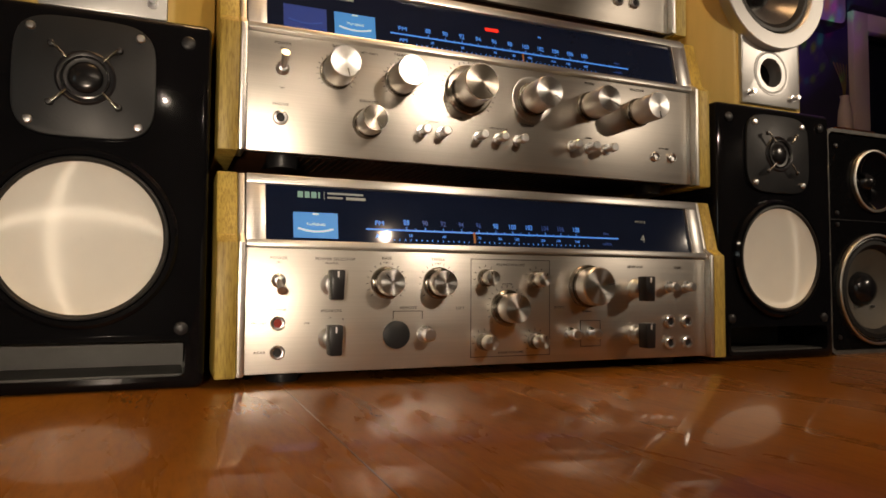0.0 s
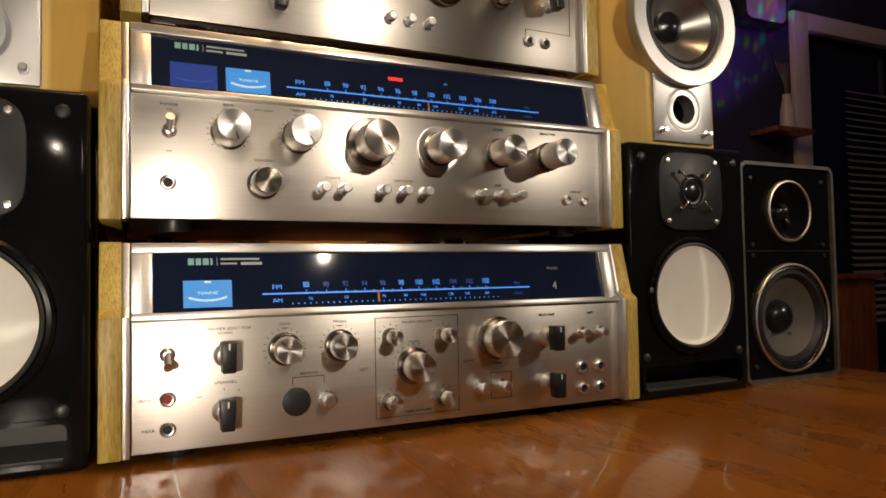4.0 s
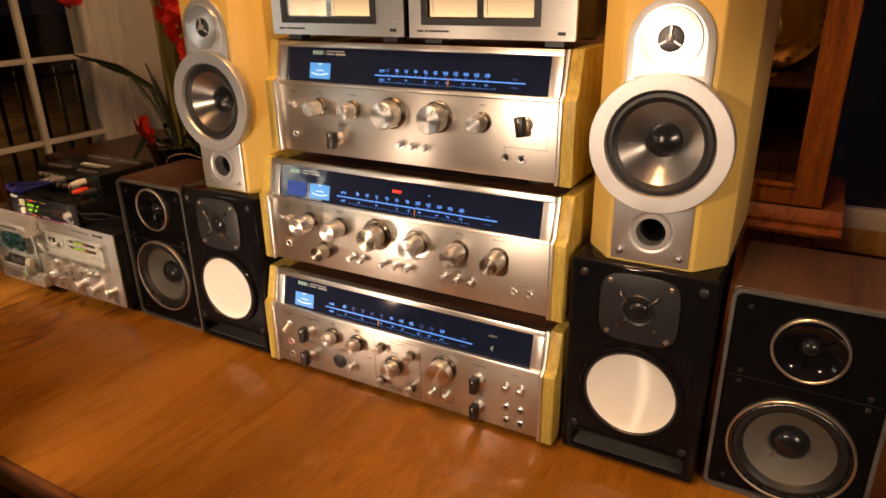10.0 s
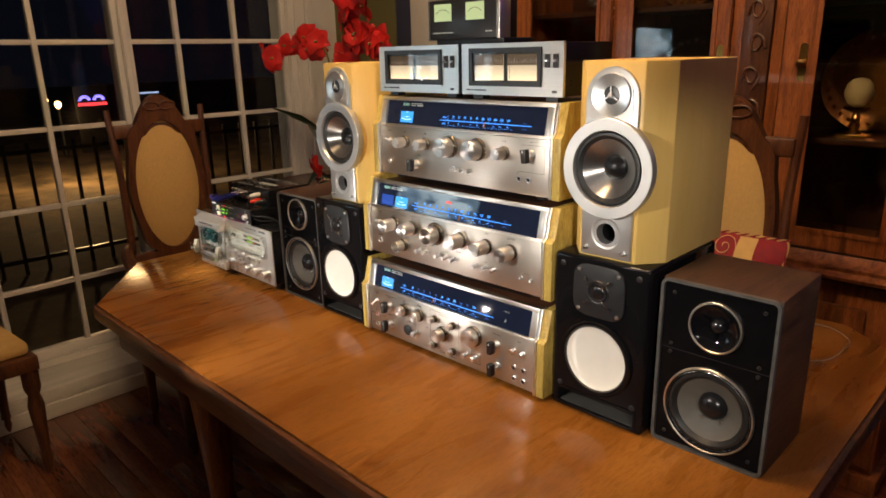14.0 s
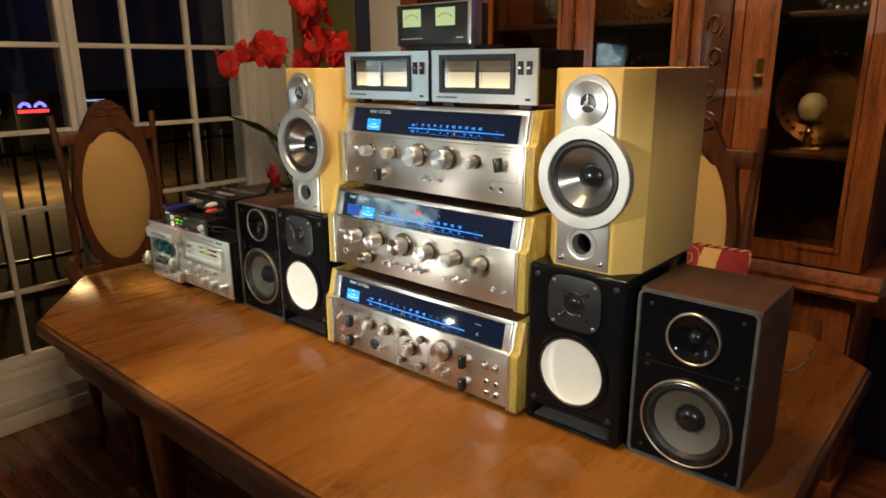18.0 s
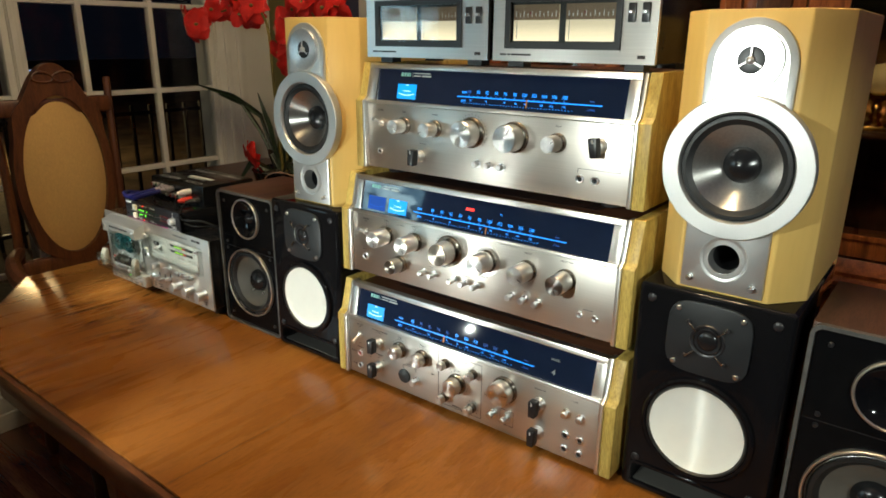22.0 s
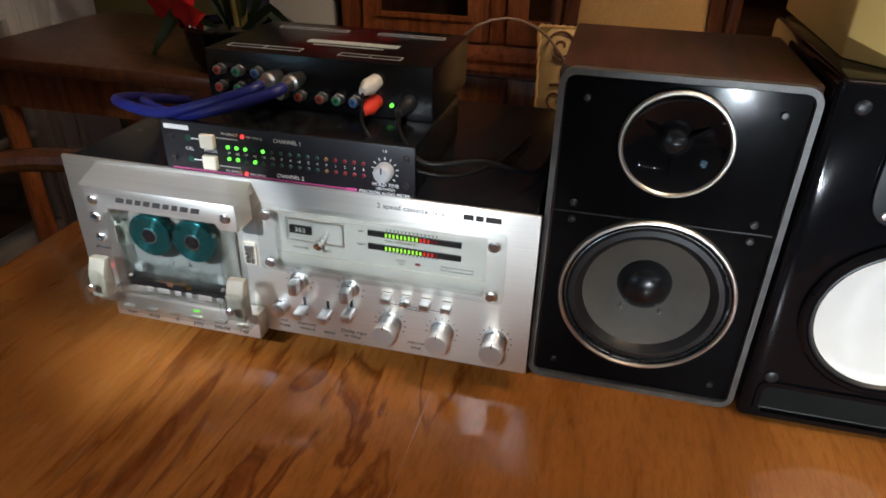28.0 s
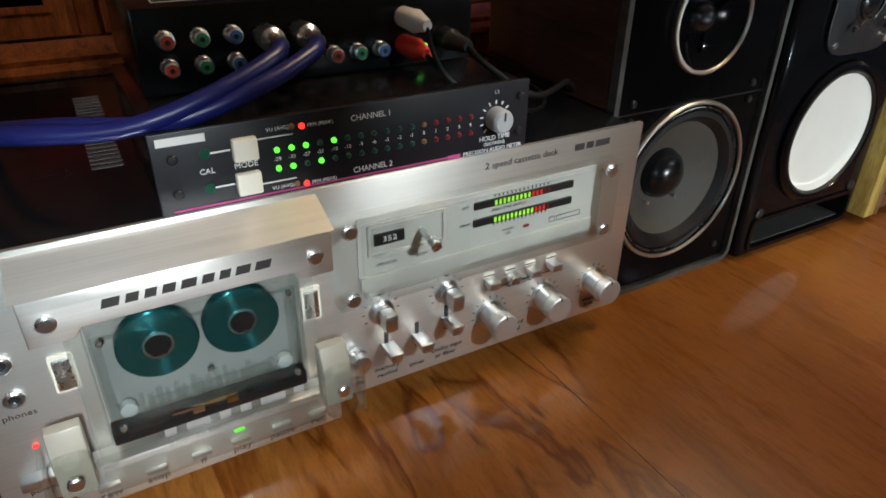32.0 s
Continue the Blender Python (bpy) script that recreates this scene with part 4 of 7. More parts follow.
# ---- the three receivers, stacked ----
rc, fc = receiver((0.3145, 0.560, TZ + 0.0112 - 0.004), 0.2375, "four-channel receiver, brushed aluminium face, oak cheeks, under two others",
                  (-0.1325, 0.127, -0.096, 0.078, 0.0175), [(-0.194, True)], (1, 2, 3, 4, 8, 9))
toggle(rc, -0.206, 0.076, up=False)
for z, core in ((0.042, paint("red_jack_core", (0.35, 0.03, 0.02), 0.5)), (0.019, None)):
    jack(rc, -0.206, z, 0.0058, core)
lever(rc, -0.163, 0.073), lever(rc, -0.164, 0.029)
knob(rc, -0.116, 0.075, 0.0110, 0.019, 0.0138, marks=15, angle=-40), knob(rc, -0.069, 0.075, 0.0110, 0.019, 0.0138, marks=15, angle=25)
part("remote_socket", turned([(0.0118, 0), (0.0118, -0.0022), (0.0105, -0.003)], seg=36), GREY_PLATE, rc, "dark grey round socket cover", (-0.107, 0, 0.031))
push(rc, -0.081, 0.031, 0.0062, 0.014)
for x, z in ((-0.023, 0.080), (0.029, 0.079), (-0.024, 0.023), (0.028, 0.0225)):
    knob(rc, x, z, 0.0066, 0.017, 0.0078, marks=9, angle=x * 900)
knob(rc, -0.001, 0.053, 0.0132, 0.022, 0.0165, marks=17, angle=15)
for x in (0.066, 0.089):
    push(rc, x, 0.028, 0.0056, 0.014)
knob(rc, 0.085, 0.073, 0.0180, 0.022, 0.0205, angle=80)
lever(rc, 0.142, 0.071), lever(rc, 0.142, 0.026)
for x in (0.184, 0.206):
    push(rc, x, 0.073, 0.0050, 0.012)
    jack(rc, x, 0.038, 0.0062), jack(rc, x, 0.0165, 0.0062)
for x0, x1, z0, z1 in ((-0.0375, 0.044, 0.009, 0.097), (0.0775, 0.1005, 0.0155, 0.0405)):
    lines = bmesh.new()
    for a, b, c, d in ((x0, x1, z0, z0 + 0.0006), (x0, x1, z1 - 0.0006, z1), (x0, x0 + 0.0006, z0, z1), (x1 - 0.0006, x1, z0, z1)):
        box(lines, a, b, -0.0003, 0, c, d)
    part("printed_frame", lines, PRINT, rc)
lines = bmesh.new()
for a, b, c, d in ((-0.110, -0.083, 0.0505, 0.0511), (-0.110, -0.1094, 0.044, 0.0511), (-0.0836, -0.083, 0.044, 0.0511)):
    box(lines, a, b, -0.0003, 0, c, d)
part("printed_bracket", lines, PRINT, rc)
for w, x, z in (("POWER", -0.206, 0.094), ("POWER SELECTOR", -0.160, 0.094), ("BASS", -0.116, 0.0955), ("TREBLE", -0.069, 0.0955), ("PHONE", -0.206, 0.0525), ("SPEAKERS", -0.163, 0.0515), ("REMOTE", -0.096, 0.0535), ("LEFT", -0.0475, 0.053), ("RIGHT", 0.0545, 0.053), ("FRONT VOLUME", 0.003, 0.092), ("REAR VOLUME", 0.003, 0.0125), ("SELECTOR", 0.142, 0.0925), ("TAPE", 0.195, 0.0925), ("FRONT", -0.2205, 0.042), ("REAR", -0.2195, 0.019)):
    label_text(rc, w, x, z)
for w, x, z in (("FLAT", -0.116, 0.0920), ("FLAT", -0.069, 0.0920), ("ON", -0.206, 0.0905), ("OFF", -0.206, 0.060), ("OFF", -0.183, 0.0415), ("A", -0.164, 0.046), ("B", -0.153, 0.0445), ("TUNING", 0.085, 0.049), ("NORMAL", -0.163, 0.0905), ("VOLUME", -0.001, 0.0745)):
    label_text(rc, w, x, z, 0.0022)
letters("MODE", 0.0036, DIM_PRINT, fc, (0.157, 0.0024, 0.036), wide=1.3, name="mode_name")
letters("4", 0.0105, DIM_PRINT, fc, (0.157, 0.0024, 0.018), name="mode_number")
part("pointer", boxed(-0.0325, -0.0305, 0.0020, 0.0023, 0.008, 0.018), POINTER, fc)

rb, fb = receiver((0.3140, 0.578, 0.956), 0.2375, "two-meter stereo receiver, aluminium face and oak cheeks, mid-stack",
                  (-0.107, 0.155, -0.070, 0.101, 0.0175), [(-0.202, False), (-0.158, True)], ())
toggle(rb, -0.203, 0.073), jack(rb, -0.204, 0.031, 0.0062)
knob(rb, -0.157, 0.075, 0.0134, 0.034, marks=17, angle=165), knob(rb, -0.099, 0.075, 0.0134, 0.034, marks=17, angle=150)
knob(rb, -0.032, 0.074, 0.0172, 0.031, 0.0235, marks=25, cap=SPUN_DARK, angle=140)
knob(rb, 0.036, 0.073, 0.0148, 0.033, angle=120), knob(rb, 0.102, 0.073, 0.0134, 0.034, angle=120), knob(rb, 0.161, 0.073, 0.0134, 0.034, angle=170)
part("halo_ring", turned([(0.0225, -0.0003), (0.0225, -0.0012), (0.0215, -0.0014), (0.0185, -0.0004)], seg=40), ALU_LIGHT, rb, at=(0.036, 0, 0.073))
knob(rb, -0.129, 0.033, 0.0116, 0.026, 0.0135, cap=SPUN_DARK, angle=150)
for x in (-0.078, -0.059, -0.022, -0.001, 0.020, 0.080, 0.101, 0.122):
    push(rb, x, 0.031, 0.0048, 0.016)
for x in (0.184, 0.206):
    jack(rb, x, 0.029, 0.0048, CHROME)
for w, x, z in (("POWER", -0.203, 0.0945), ("BASS", -0.157, 0.0985), ("TREBLE", -0.099, 0.0985), ("PHONE", -0.204, 0.0425), ("SPEAKERS", -0.128, 0.053), ("VOLUME", -0.046, 0.047), ("TUNING", 0.030, 0.047), ("SELECTOR", 0.161, 0.0970), ("MODE", 0.102, 0.0970)):
    label_text(rb, w, x, z)
for w, x, z in (("FLAT", -0.157, 0.0945), ("FLAT", -0.099, 0.0945), ("ON", -0.203, 0.0905), ("OFF", -0.203, 0.0565), ("LEFT - RIGHT", -0.128, 0.096), ("LOUDNESS", -0.068, 0.041), ("TAPE MONITOR", -0.001, 0.041), ("FILTER", 0.101, 0.041), ("HEAD AMP", 0.195, 0.038)):
    label_text(rb, w, x, z, 0.0022)
part("stereo_lamp", boxed(-0.010, 0.004, 0.0019, 0.0022, 0.0355, 0.0385), LED_RED, fb, "lit red stereo indicator")
part("pointer", boxed(0.028, 0.0295, 0.0019, 0.0022, 0.006, 0.0165), POINTER, fb)
letters("FM", 0.0026, DIAL_BLUE, fb, (0.050, 0.0022, 0.0375), name="band_lamp")

ra, fa = receiver((0.3180, 0.604, 1.130), 0.2270, "one-meter stereo receiver, aluminium face and oak cheeks, atop the stack",
                  (-0.050, 0.174, -0.029, 0.121, 0.0185), [(-0.164, True)], (0,))
toggle(ra, -0.193, 0.073), jack(ra, -0.195, 0.029, 0.0050)
knob(ra, -0.145, 0.073, 0.0105, 0.028, 0.0128, angle=120), knob(ra, -0.085, 0.073, 0.0105, 0.028, 0.0128, angle=-120)
knob(ra, -0.018, 0.073, 0.0185, 0.029, 0.0220, marks=21, angle=45), knob(ra, 0.054, 0.073, 0.0185, 0.029, 0.0215, angle=30)
knob(ra, 0.119, 0.072, 0.0108, 0.028, 0.0128, angle=60)
lever(ra, 0.179, 0.073, -8), lever(ra, -0.114, 0.029, 4)
for x in (-0.006, 0.014, 0.035):
    push(ra, x, 0.030, 0.0048, 0.012)
for x in (0.154, 0.175):
    jack(ra, x, 0.029, 0.0058)
for w, x, z in (("POWER", -0.193, 0.093), ("BASS", -0.145, 0.093), ("TREBLE", -0.085, 0.093), ("SPEAKERS", -0.108, 0.0485), ("MODE", 0.119, 0.093), ("SELECTOR", 0.185, 0.096)):
    label_text(ra, w, x, z, 0.0026)
tl = bmesh.new()
for a, b, c, d in ((0.160, 0.208, 0.0895, 0.09), (0.2075, 0.208, 0.042, 0.09), (0.150, 0.208, 0.042, 0.0425), (0.150, 0.1505, 0.036, 0.0425)):
    box(tl, a, b, -0.0003, 0, c, d)
part("printed_bracket", tl, PRINT, ra)
part("pointer", boxed(0.065, 0.067, 0.0020, 0.0023, 0.009, 0.020), POINTER, fa)

# ---- loudspeakers ----
def monitor(at, label):
    """Black lacquered two-way box with a white cone and a slot port."""
    s = thing("loudspeaker", at, label, "loudspeaker", "white-cone loudspeakers")
    W, H, D = 0.0875, 0.285, 0.235
    part("cabinet", bored(boxed(-W, W, 0, D, 0, H, 0.006, 3), [(0, 0.113, 0.0598, 0.05)], [(-0.074, 0.074, 0.0095, 0.0375, 0.07)]), GLOSS_BLACK, s, "black piano-lacquered cabinet")
    tz, wz = 0.231, 0.113
    outer = []
    for i in range(64):
        a = 2 * math.pi * i / 64
        c, q = math.cos(a), math.sin(a)
        k = (abs(c) ** 4.2 + abs(q) ** 4.2) ** (-1 / 4.2)
        outer.append((0.0475 * c * k, tz + 0.0445 * q * k))
    plate = part("tweeter_plate", prismed(outer, -0.004, 0.0, "y", 0.0012), GREY_PLATE, s, "dark grey squarish tweeter plate")
    part("tweeter_horn", turned([(0.0205, -0.0042), (0.019, -0.0058), (0.017, -0.0045), (0.012, -0.0042)], (0, 0, tz), seg=36), SATIN_BLACK, plate)
    part("horn_ring", turned([(0.0165, -0.0046), (0.0160, -0.0060), (0.0150, -0.0062), (0.0145, -0.0046)], (0, 0, tz), seg=32, closed=True), DUST_CAP, plate)
    part("dome", turned([(0.0115, -0.0043), (0.010, -0.0058), (0.006, -0.0068), (0.001, -0.0072)], (0, 0, tz), seg=28), DUST_CAP, plate)
    for a in (45, 135, 225, 315):
        b = part("guard_arm", boxed(0.0165, 0.0305, -0.0118, -0.0105, -0.0009, 0.0009, 0.0003), SPUN_DARK, plate, "glinting guard arm", at=(0, 0, tz))
        b.rotation_euler = (0, radians(a), 0)
        screw(plate, 0.0315 * math.cos(radians(a)), tz + 0.0300 * math.sin(radians(a)), 0.0026, -0.009, SATIN_BLACK)
    for sx in (-1, 1):
        for sz in (-1, 1):
            screw(plate, sx * 0.036, tz + sz * 0.034, 0.0032, -0.004, CHROME)
    part("woofer_rim", turned([(0.0665, 0.0), (0.0665, -0.004), (0.0640, -0.0065), (0.0610, -0.0065), (0.0595, -0.003)], (0, 0, wz), seg=56, closed=True), GLOSS_BLACK, s)
    part("surround", turned([(0.0605, -0.003), (0.0595, -0.0060), (0.0580, -0.0064), (0.0565, -0.004), (0.0560, -0.002)], (0, 0, wz), seg=56, caps=False), RUBBER, s, "black rubber surround")
    part("cone", turned([(0.0560, -0.0040), (0.0545, -0.0030), (0.046, -0.0008), (0.034, 0.0012), (0.022, 0.0024), (0.010, 0.0030), (0.0002, 0.0032)], (0, 0, wz), seg=56, caps=False), WHITE_CONE, s, "white woven cone")
    for x, z in ((-0.070, 0.268), (0.070, 0.268), (-0.070, 0.046), (0.070, 0.046)):
        screw(s, x, z, 0.0052, 0.0, SATIN_BLACK)
    slot = part("slot_port", frame_plate(rounded(-0.0775, 0.0775, 0.0062, 0.0408, 0.008), rounded(-0.0735, 0.0735, 0.0100, 0.0370, 0.0055), -0.0022, 0.003), GLOSS_BLACK, s, "glossy lip of the slot port")
    part("port_floor", boxed(-0.0732, 0.0732, 0.004, 0.066, 0.0099, 0.0112), PORT_GREY, slot, "grey port floor")
    part("port_back", boxed(-0.0732, 0.0732, 0.0665, 0.069, 0.0099, 0.0371), PORT_GREY, slot, "grey port back")
    return s


RING_METAL = paint("satin_chrome_ring", (0.62, 0.60, 0.55), 0.38, 1.0, 0.08)


def bookshelf(at, label, drop=0.0):
    """Small walnut box with a black baffle, grey trim frame and two ringed drivers."""
    s = thing("loudspeaker", at, label, "loudspeaker", "small ringed loudspeakers")
    W, H, D = 0.0870, 0.276, 0.165
    tz, wz = 0.227 - drop, 0.097 - drop * 1.5
    R = 0.0695
    part("cabinet", bored(boxed(-W, W, 0.004, D, 0, H, 0.002), [(0, wz, 0.0640, 0.06), (0, tz, 0.0365, 0.04)]), WALNUT_BOX, s, "dark walnut vinyl cabinet")
    part("trim_frame", frame_plate(rounded(-W, W, 0, H, 0.012), rounded(-W + 0.0045, W - 0.0045, 0.0045, H - 0.0045, 0.008), -0.004, 0.004), paint("grey_trim", (0.095, 0.093, 0.088), 0.42, 0.2, 0.3, 90, fine=500), s, "worn grey trim round the baffle")
    baffle = part("baffle", bored(boxed(-W + 0.006, W - 0.006, 0.0, 0.004, 0.006, H - 0.006), [(0, wz, 0.0640, 0.06), (0, tz, 0.0365, 0.04)]), MATT_BLACK, s)
    part("joint", boxed(-W + 0.006, W - 0.006, -0.0004, -0.0001, 0.1635, 0.1645), SATIN_BLACK, baffle)
    for z, r in ((tz, 0.0400), (wz, R)):
        part("chrome_ring", turned([(r, 0.0), (r, -0.0044), (r - 0.0008, -0.0056), (r - 0.0024, -0.0058), (r - 0.0034, -0.0046), (r - 0.0036, -0.001)], (0, 0, z), seg=64, closed=True), RING_METAL, s, "satin chrome ring")
    part("basket_rim", turned([(R - 0.0036, -0.0040), (R - 0.0050, -0.0046), (R - 0.0060, -0.0010)], (0, 0, wz), seg=56, caps=False), GLOSS_BLACK, s)
    part("inner_ring", turned([(0.0640, -0.0008), (0.0640, -0.0030), (0.0632, -0.0034), (0.0628, -0.0008)], (0, 0, wz), seg=56, closed=True), CHROME, s, "thin silver inner ring")
    part("tweeter_cone", turned([(0.0368, -0.0040), (0.030, 0.0020), (0.020, 0.0060), (0.0115, 0.0085)], (0, 0, tz), seg=40, caps=False), GLOSS_BLACK, s)
    part("dome", turned([(0.0125, 0.0080), (0.010, 0.0030), (0.005, -0.0002), (0.001, -0.001)], (0, 0, tz), seg=28), DUST_CAP, s)
    for a in (90, 210, 330):
        part("guard_arm", boxed(0.009, 0.0245, 0.0022, 0.0060, -0.0009, 0.0009), GLOSS_BLACK, s, at=(0, 0, tz)).rotation_euler = (0, radians(a), 0)
    part("surround", turned([(0.0630, 0.0010), (0.0605, -0.0030), (0.0560, -0.0034), (0.0515, 0.0010), (0.0495, 0.0040)], (0, 0, wz), seg=56, caps=False), RUBBER, s, "black rubber surround")
    part("cone", turned([(0.0500, 0.0032), (0.042, 0.0090), (0.032, 0.0150), (0.022, 0.0205)], (0, 0, wz), seg=48, caps=False), GREY_CONE, s, "grey paper cone")
    part("dust_cap", turned([(0.0225, 0.0205), (0.0205, 0.0135), (0.0150, 0.0078), (0.008, 0.0050), (0.0005, 0.0044)], (0, 0, wz), seg=36), DUST_CAP, s, "glossy black dust cap")
    for a in (235, 305):
        part("lead_eyelet", turned([(0.0016, 0.004), (0.0016, -0.003)], (0.0275 * math.cos(radians(a)), 0.0160, wz + 0.0275 * math.sin(radians(a))), seg=10), CHROME, s)
    for x, z in ((-0.066, 0.255), (0.066, 0.255), (-0.066, 0.172), (0.066, 0.172), (-0.066, 0.158), (0.066, 0.158), (-0.066, 0.020), (0.066, 0.020)):
        screw(s, x, z, 0.0030, 0.0, SATIN_BLACK)
    return s


def blond(at, label, rz=0):
    """Blond maple speaker with chamfered front corners and a silver driver plate."""
    s = thing("loudspeaker", at, label, "loudspeaker", "blond loudspeakers", rz)
    W, H, D = 0.083, 0.308, 0.245
    plan = [(-0.0505, 0), (0.0505, 0), (W, 0.040), (W, D), (-W, D), (-W, 0.040)]
    wz, pz = 0.1465, 0.043
    holes = [(0, wz, 0.0575, 0.05), (0, pz, 0.0170, 0.10)]
    part("cabinet", bored(prismed(plan, 0, H, "z", 0.0022), holes), MAPLE, s, "blond maple cabinet with chamfered corners")
    arch = [(-0.045, wz), (0.045, wz)] + [(0.045 * math.cos(radians(a)), 0.253 + 0.047 * math.sin(radians(a))) for a in range(0, 181, 10)]
    plate = part("driver_plate", bored(prismed(arch, -0.0045, 0.001, "y", 0.0015), holes), SILVER_PLASTIC, s, "silver arched tweeter plate")
    foot_plate = part("port_plate", bored(prismed([(-0.045, 0.004), (0.045, 0.004), (0.045, wz), (-0.045, wz)], -0.0045, 0.001, "y", 0.0015), holes), SILVER_PLASTIC, s, "silver plate round the port")
    tz = 0.258
    inner = [(-0.037, 0.222), (0.037, 0.222)] + [(0.037 * math.cos(radians(a)), 0.253 + 0.039 * math.sin(radians(a))) for a in range(0, 181, 10)]
    part("tweeter_recess", prismed(inner, -0.0056, -0.0046, "y"), ALU_LIGHT, plate)
    part("tweeter_dish", turned([(0.0325, -0.0057), (0.0320, -0.0088), (0.0270, -0.0074), (0.0190, -0.0062), (0.0140, -0.0058)], (0, 0, tz), seg=44), SPUN, plate, "polished tweeter dish")
    part("dome", turned([(0.0138, -0.0059), (0.011, -0.0064), (0.003, -0.0066)], (0, 0, tz), seg=28), SATIN_BLACK, plate)
    part("phase_plug", turned([(0.0042, -0.0066), (0.0040, -0.0105), (0.002, -0.0120), (0.0004, -0.0122)], (0, 0, tz), seg=18), SILVER_PLASTIC, plate)
    for a in (90, 210, 330):
        part("spoke", boxed(0.003, 0.0130, -0.0100, -0.0082, -0.0009, 0.0009), SILVER_PLASTIC, plate, at=(0, 0, tz)).rotation_euler = (0, radians(-a), 0)
    ring = part("woofer_ring", turned([(0.0778, 0.0), (0.0778, -0.0126), (0.0768, -0.0138), (0.0602, -0.0130), (0.0577, -0.0080), (0.0577, 0.0)], (0, 0, wz), seg=64, closed=True), SILVER_PLASTIC, s, "broad satin silver woofer ring")
    part("surround", turned([(0.0576, -0.0060), (0.0560, -0.0095), (0.0520, -0.0098), (0.0485, -0.0070), (0.0462, -0.0060)], (0, 0, wz), seg=56, caps=False), RUBBER, ring, "black rubber surround")
    part("cone", turned([(0.0466, -0.0056), (0.038, 0.0030), (0.028, 0.0125), (0.018, 0.0205)], (0, 0, wz), seg=56, caps=False), CONE_METAL, ring, "dark spun metal cone")
    part("dust_cap", turned([(0.0206, 0.0200), (0.0185, 0.0125), (0.011, 0.0075), (0.004, 0.0054), (0.0004, 0.0050)], (0, 0, wz), seg=36), DUST_CAP, ring, "glossy black dust cap")
    part("port_flare", turned([(0.0265, -0.0046), (0.0262, -0.0052), (0.0235, -0.0050), (0.0205, -0.0036), (0.0180, -0.0005), (0.0166, 0.0050), (0.0160, 0.0120), (0.0169, 0.0120), (0.0169, -0.003)], (0, 0, pz), seg=40, closed=True), SILVER_PLASTIC, foot_plate)
    part("port_bore", turned([(0.0161, 0.012), (0.0158, 0.095), (0.0002, 0.0955)], (0, 0, pz), seg=32, caps=False), SATIN_BLACK, foot_plate, "dark port opening")
    for x, z in ((-0.034, 0.016), (0.034, 0.016), (-0.036, 0.212), (0.036, 0.212)):
        p = part("grille_peg", turned([(0.0042, -0.0046), (0.0042, -0.0056), (0.0022, -0.0058), (0.0022, -0.0110), (0.0030, -0.0118), (0.0024, -0.0128)], (x, 0, z), seg=14), CHROME, plate)
    return s


monitor((-0.033, 0.568, TZ), "glossy black loudspeaker with white cone, under a blond one")
monitor((0.6635, 0.572, TZ), "glossy black loudspeaker with white cone, under a blond one")
bookshelf((-0.2105, 0.578, TZ), "small walnut loudspeaker with chrome-ringed drivers beside the tape deck")
bookshelf((0.849, 0.590, TZ), "small walnut loudspeaker with chrome-ringed drivers at the end of the row", 0.012)
blond((-0.024, 0.588, TZ + 0.2853), "blond maple loudspeaker with silver woofer ring, on a black one")
blond((0.6660, 0.583, TZ + 0.2853), "blond maple loudspeaker with silver woofer ring, on a black one")

# ---- cassette deck ----
deck = thing("cassette_deck", (-0.5065, 0.545, TZ), "champagne cassette deck with clear cassette door, tape inside", "tape deck")
DZ = 0.022   # its feet
part("case", boxed(-0.205, 0.205, 0.004, 0.275, DZ + 0.002, DZ + 0.148, 0.002), BLACK_METAL, deck, "black steel case")
part("front_panel", boxed(-0.2095, 0.2095, 0, 0.004, DZ, DZ + 0.150, 0.0012), DECK_FACE, deck, "brushed champagne front panel")
foot_me = mesh("foot", turned([(0.014, 0), (0.016, 0.004), (0.016, DZ + 0.002)], axis="z", seg=18), SATIN_BLACK)
for sx in (-0.17, 0.17):
    for sy in (0.04, 0.24):
        shared("foot", foot_me, deck, (sx, sy, 0))
vent_me = mesh("vent_slot", boxed(-0.0085, 0.0085, -0.0016, 0.0016, -0.0004, 0.0003), paint("worn_slot_edge", (0.16, 0.16, 0.15), 0.4, 0.5))
for y0 in (0.088, 0.186):
    for i in range(8):
        shared("vent_slot", vent_me, deck, (-0.1205, y0 + i * 0.0072, DZ + 0.148))
# cassette door
door = part("cassette_door", prismed([(-0.172, DZ + 0.113), (-0.153, DZ + 0.113), (-0.150, DZ + 0.118), (-0.050, DZ + 0.118), (-0.047, DZ + 0.113), (-0.0300, DZ + 0.113), (-0.0300, DZ + 0.137), (-0.172, DZ + 0.137)], -0.026, -0.001, "y", 0.0008), DECK_FACE, deck, "aluminium cassette door band")
part("door_top", prismed([(0, DZ + 0.147), (0, DZ + 0.1372), (-0.026, DZ + 0.1372)], -0.174, -0.028, "x"), DECK_FACE, door)
for x0, x1 in ((-0.159, -0.152), (-0.048, -0.041)):
    part("door_side", boxed(x0, x1, -0.0235, -0.0012, DZ + 0.030, DZ + 0.1128, 0.0008), ACRYLIC, door, "clear acrylic door side")
for x, z in ((-0.1625, 0.1245), (-0.0395, 0.1245)):
    screw(door, x, DZ + z, 0.0044, -0.026, CHROME)
bx0 = -0.1405
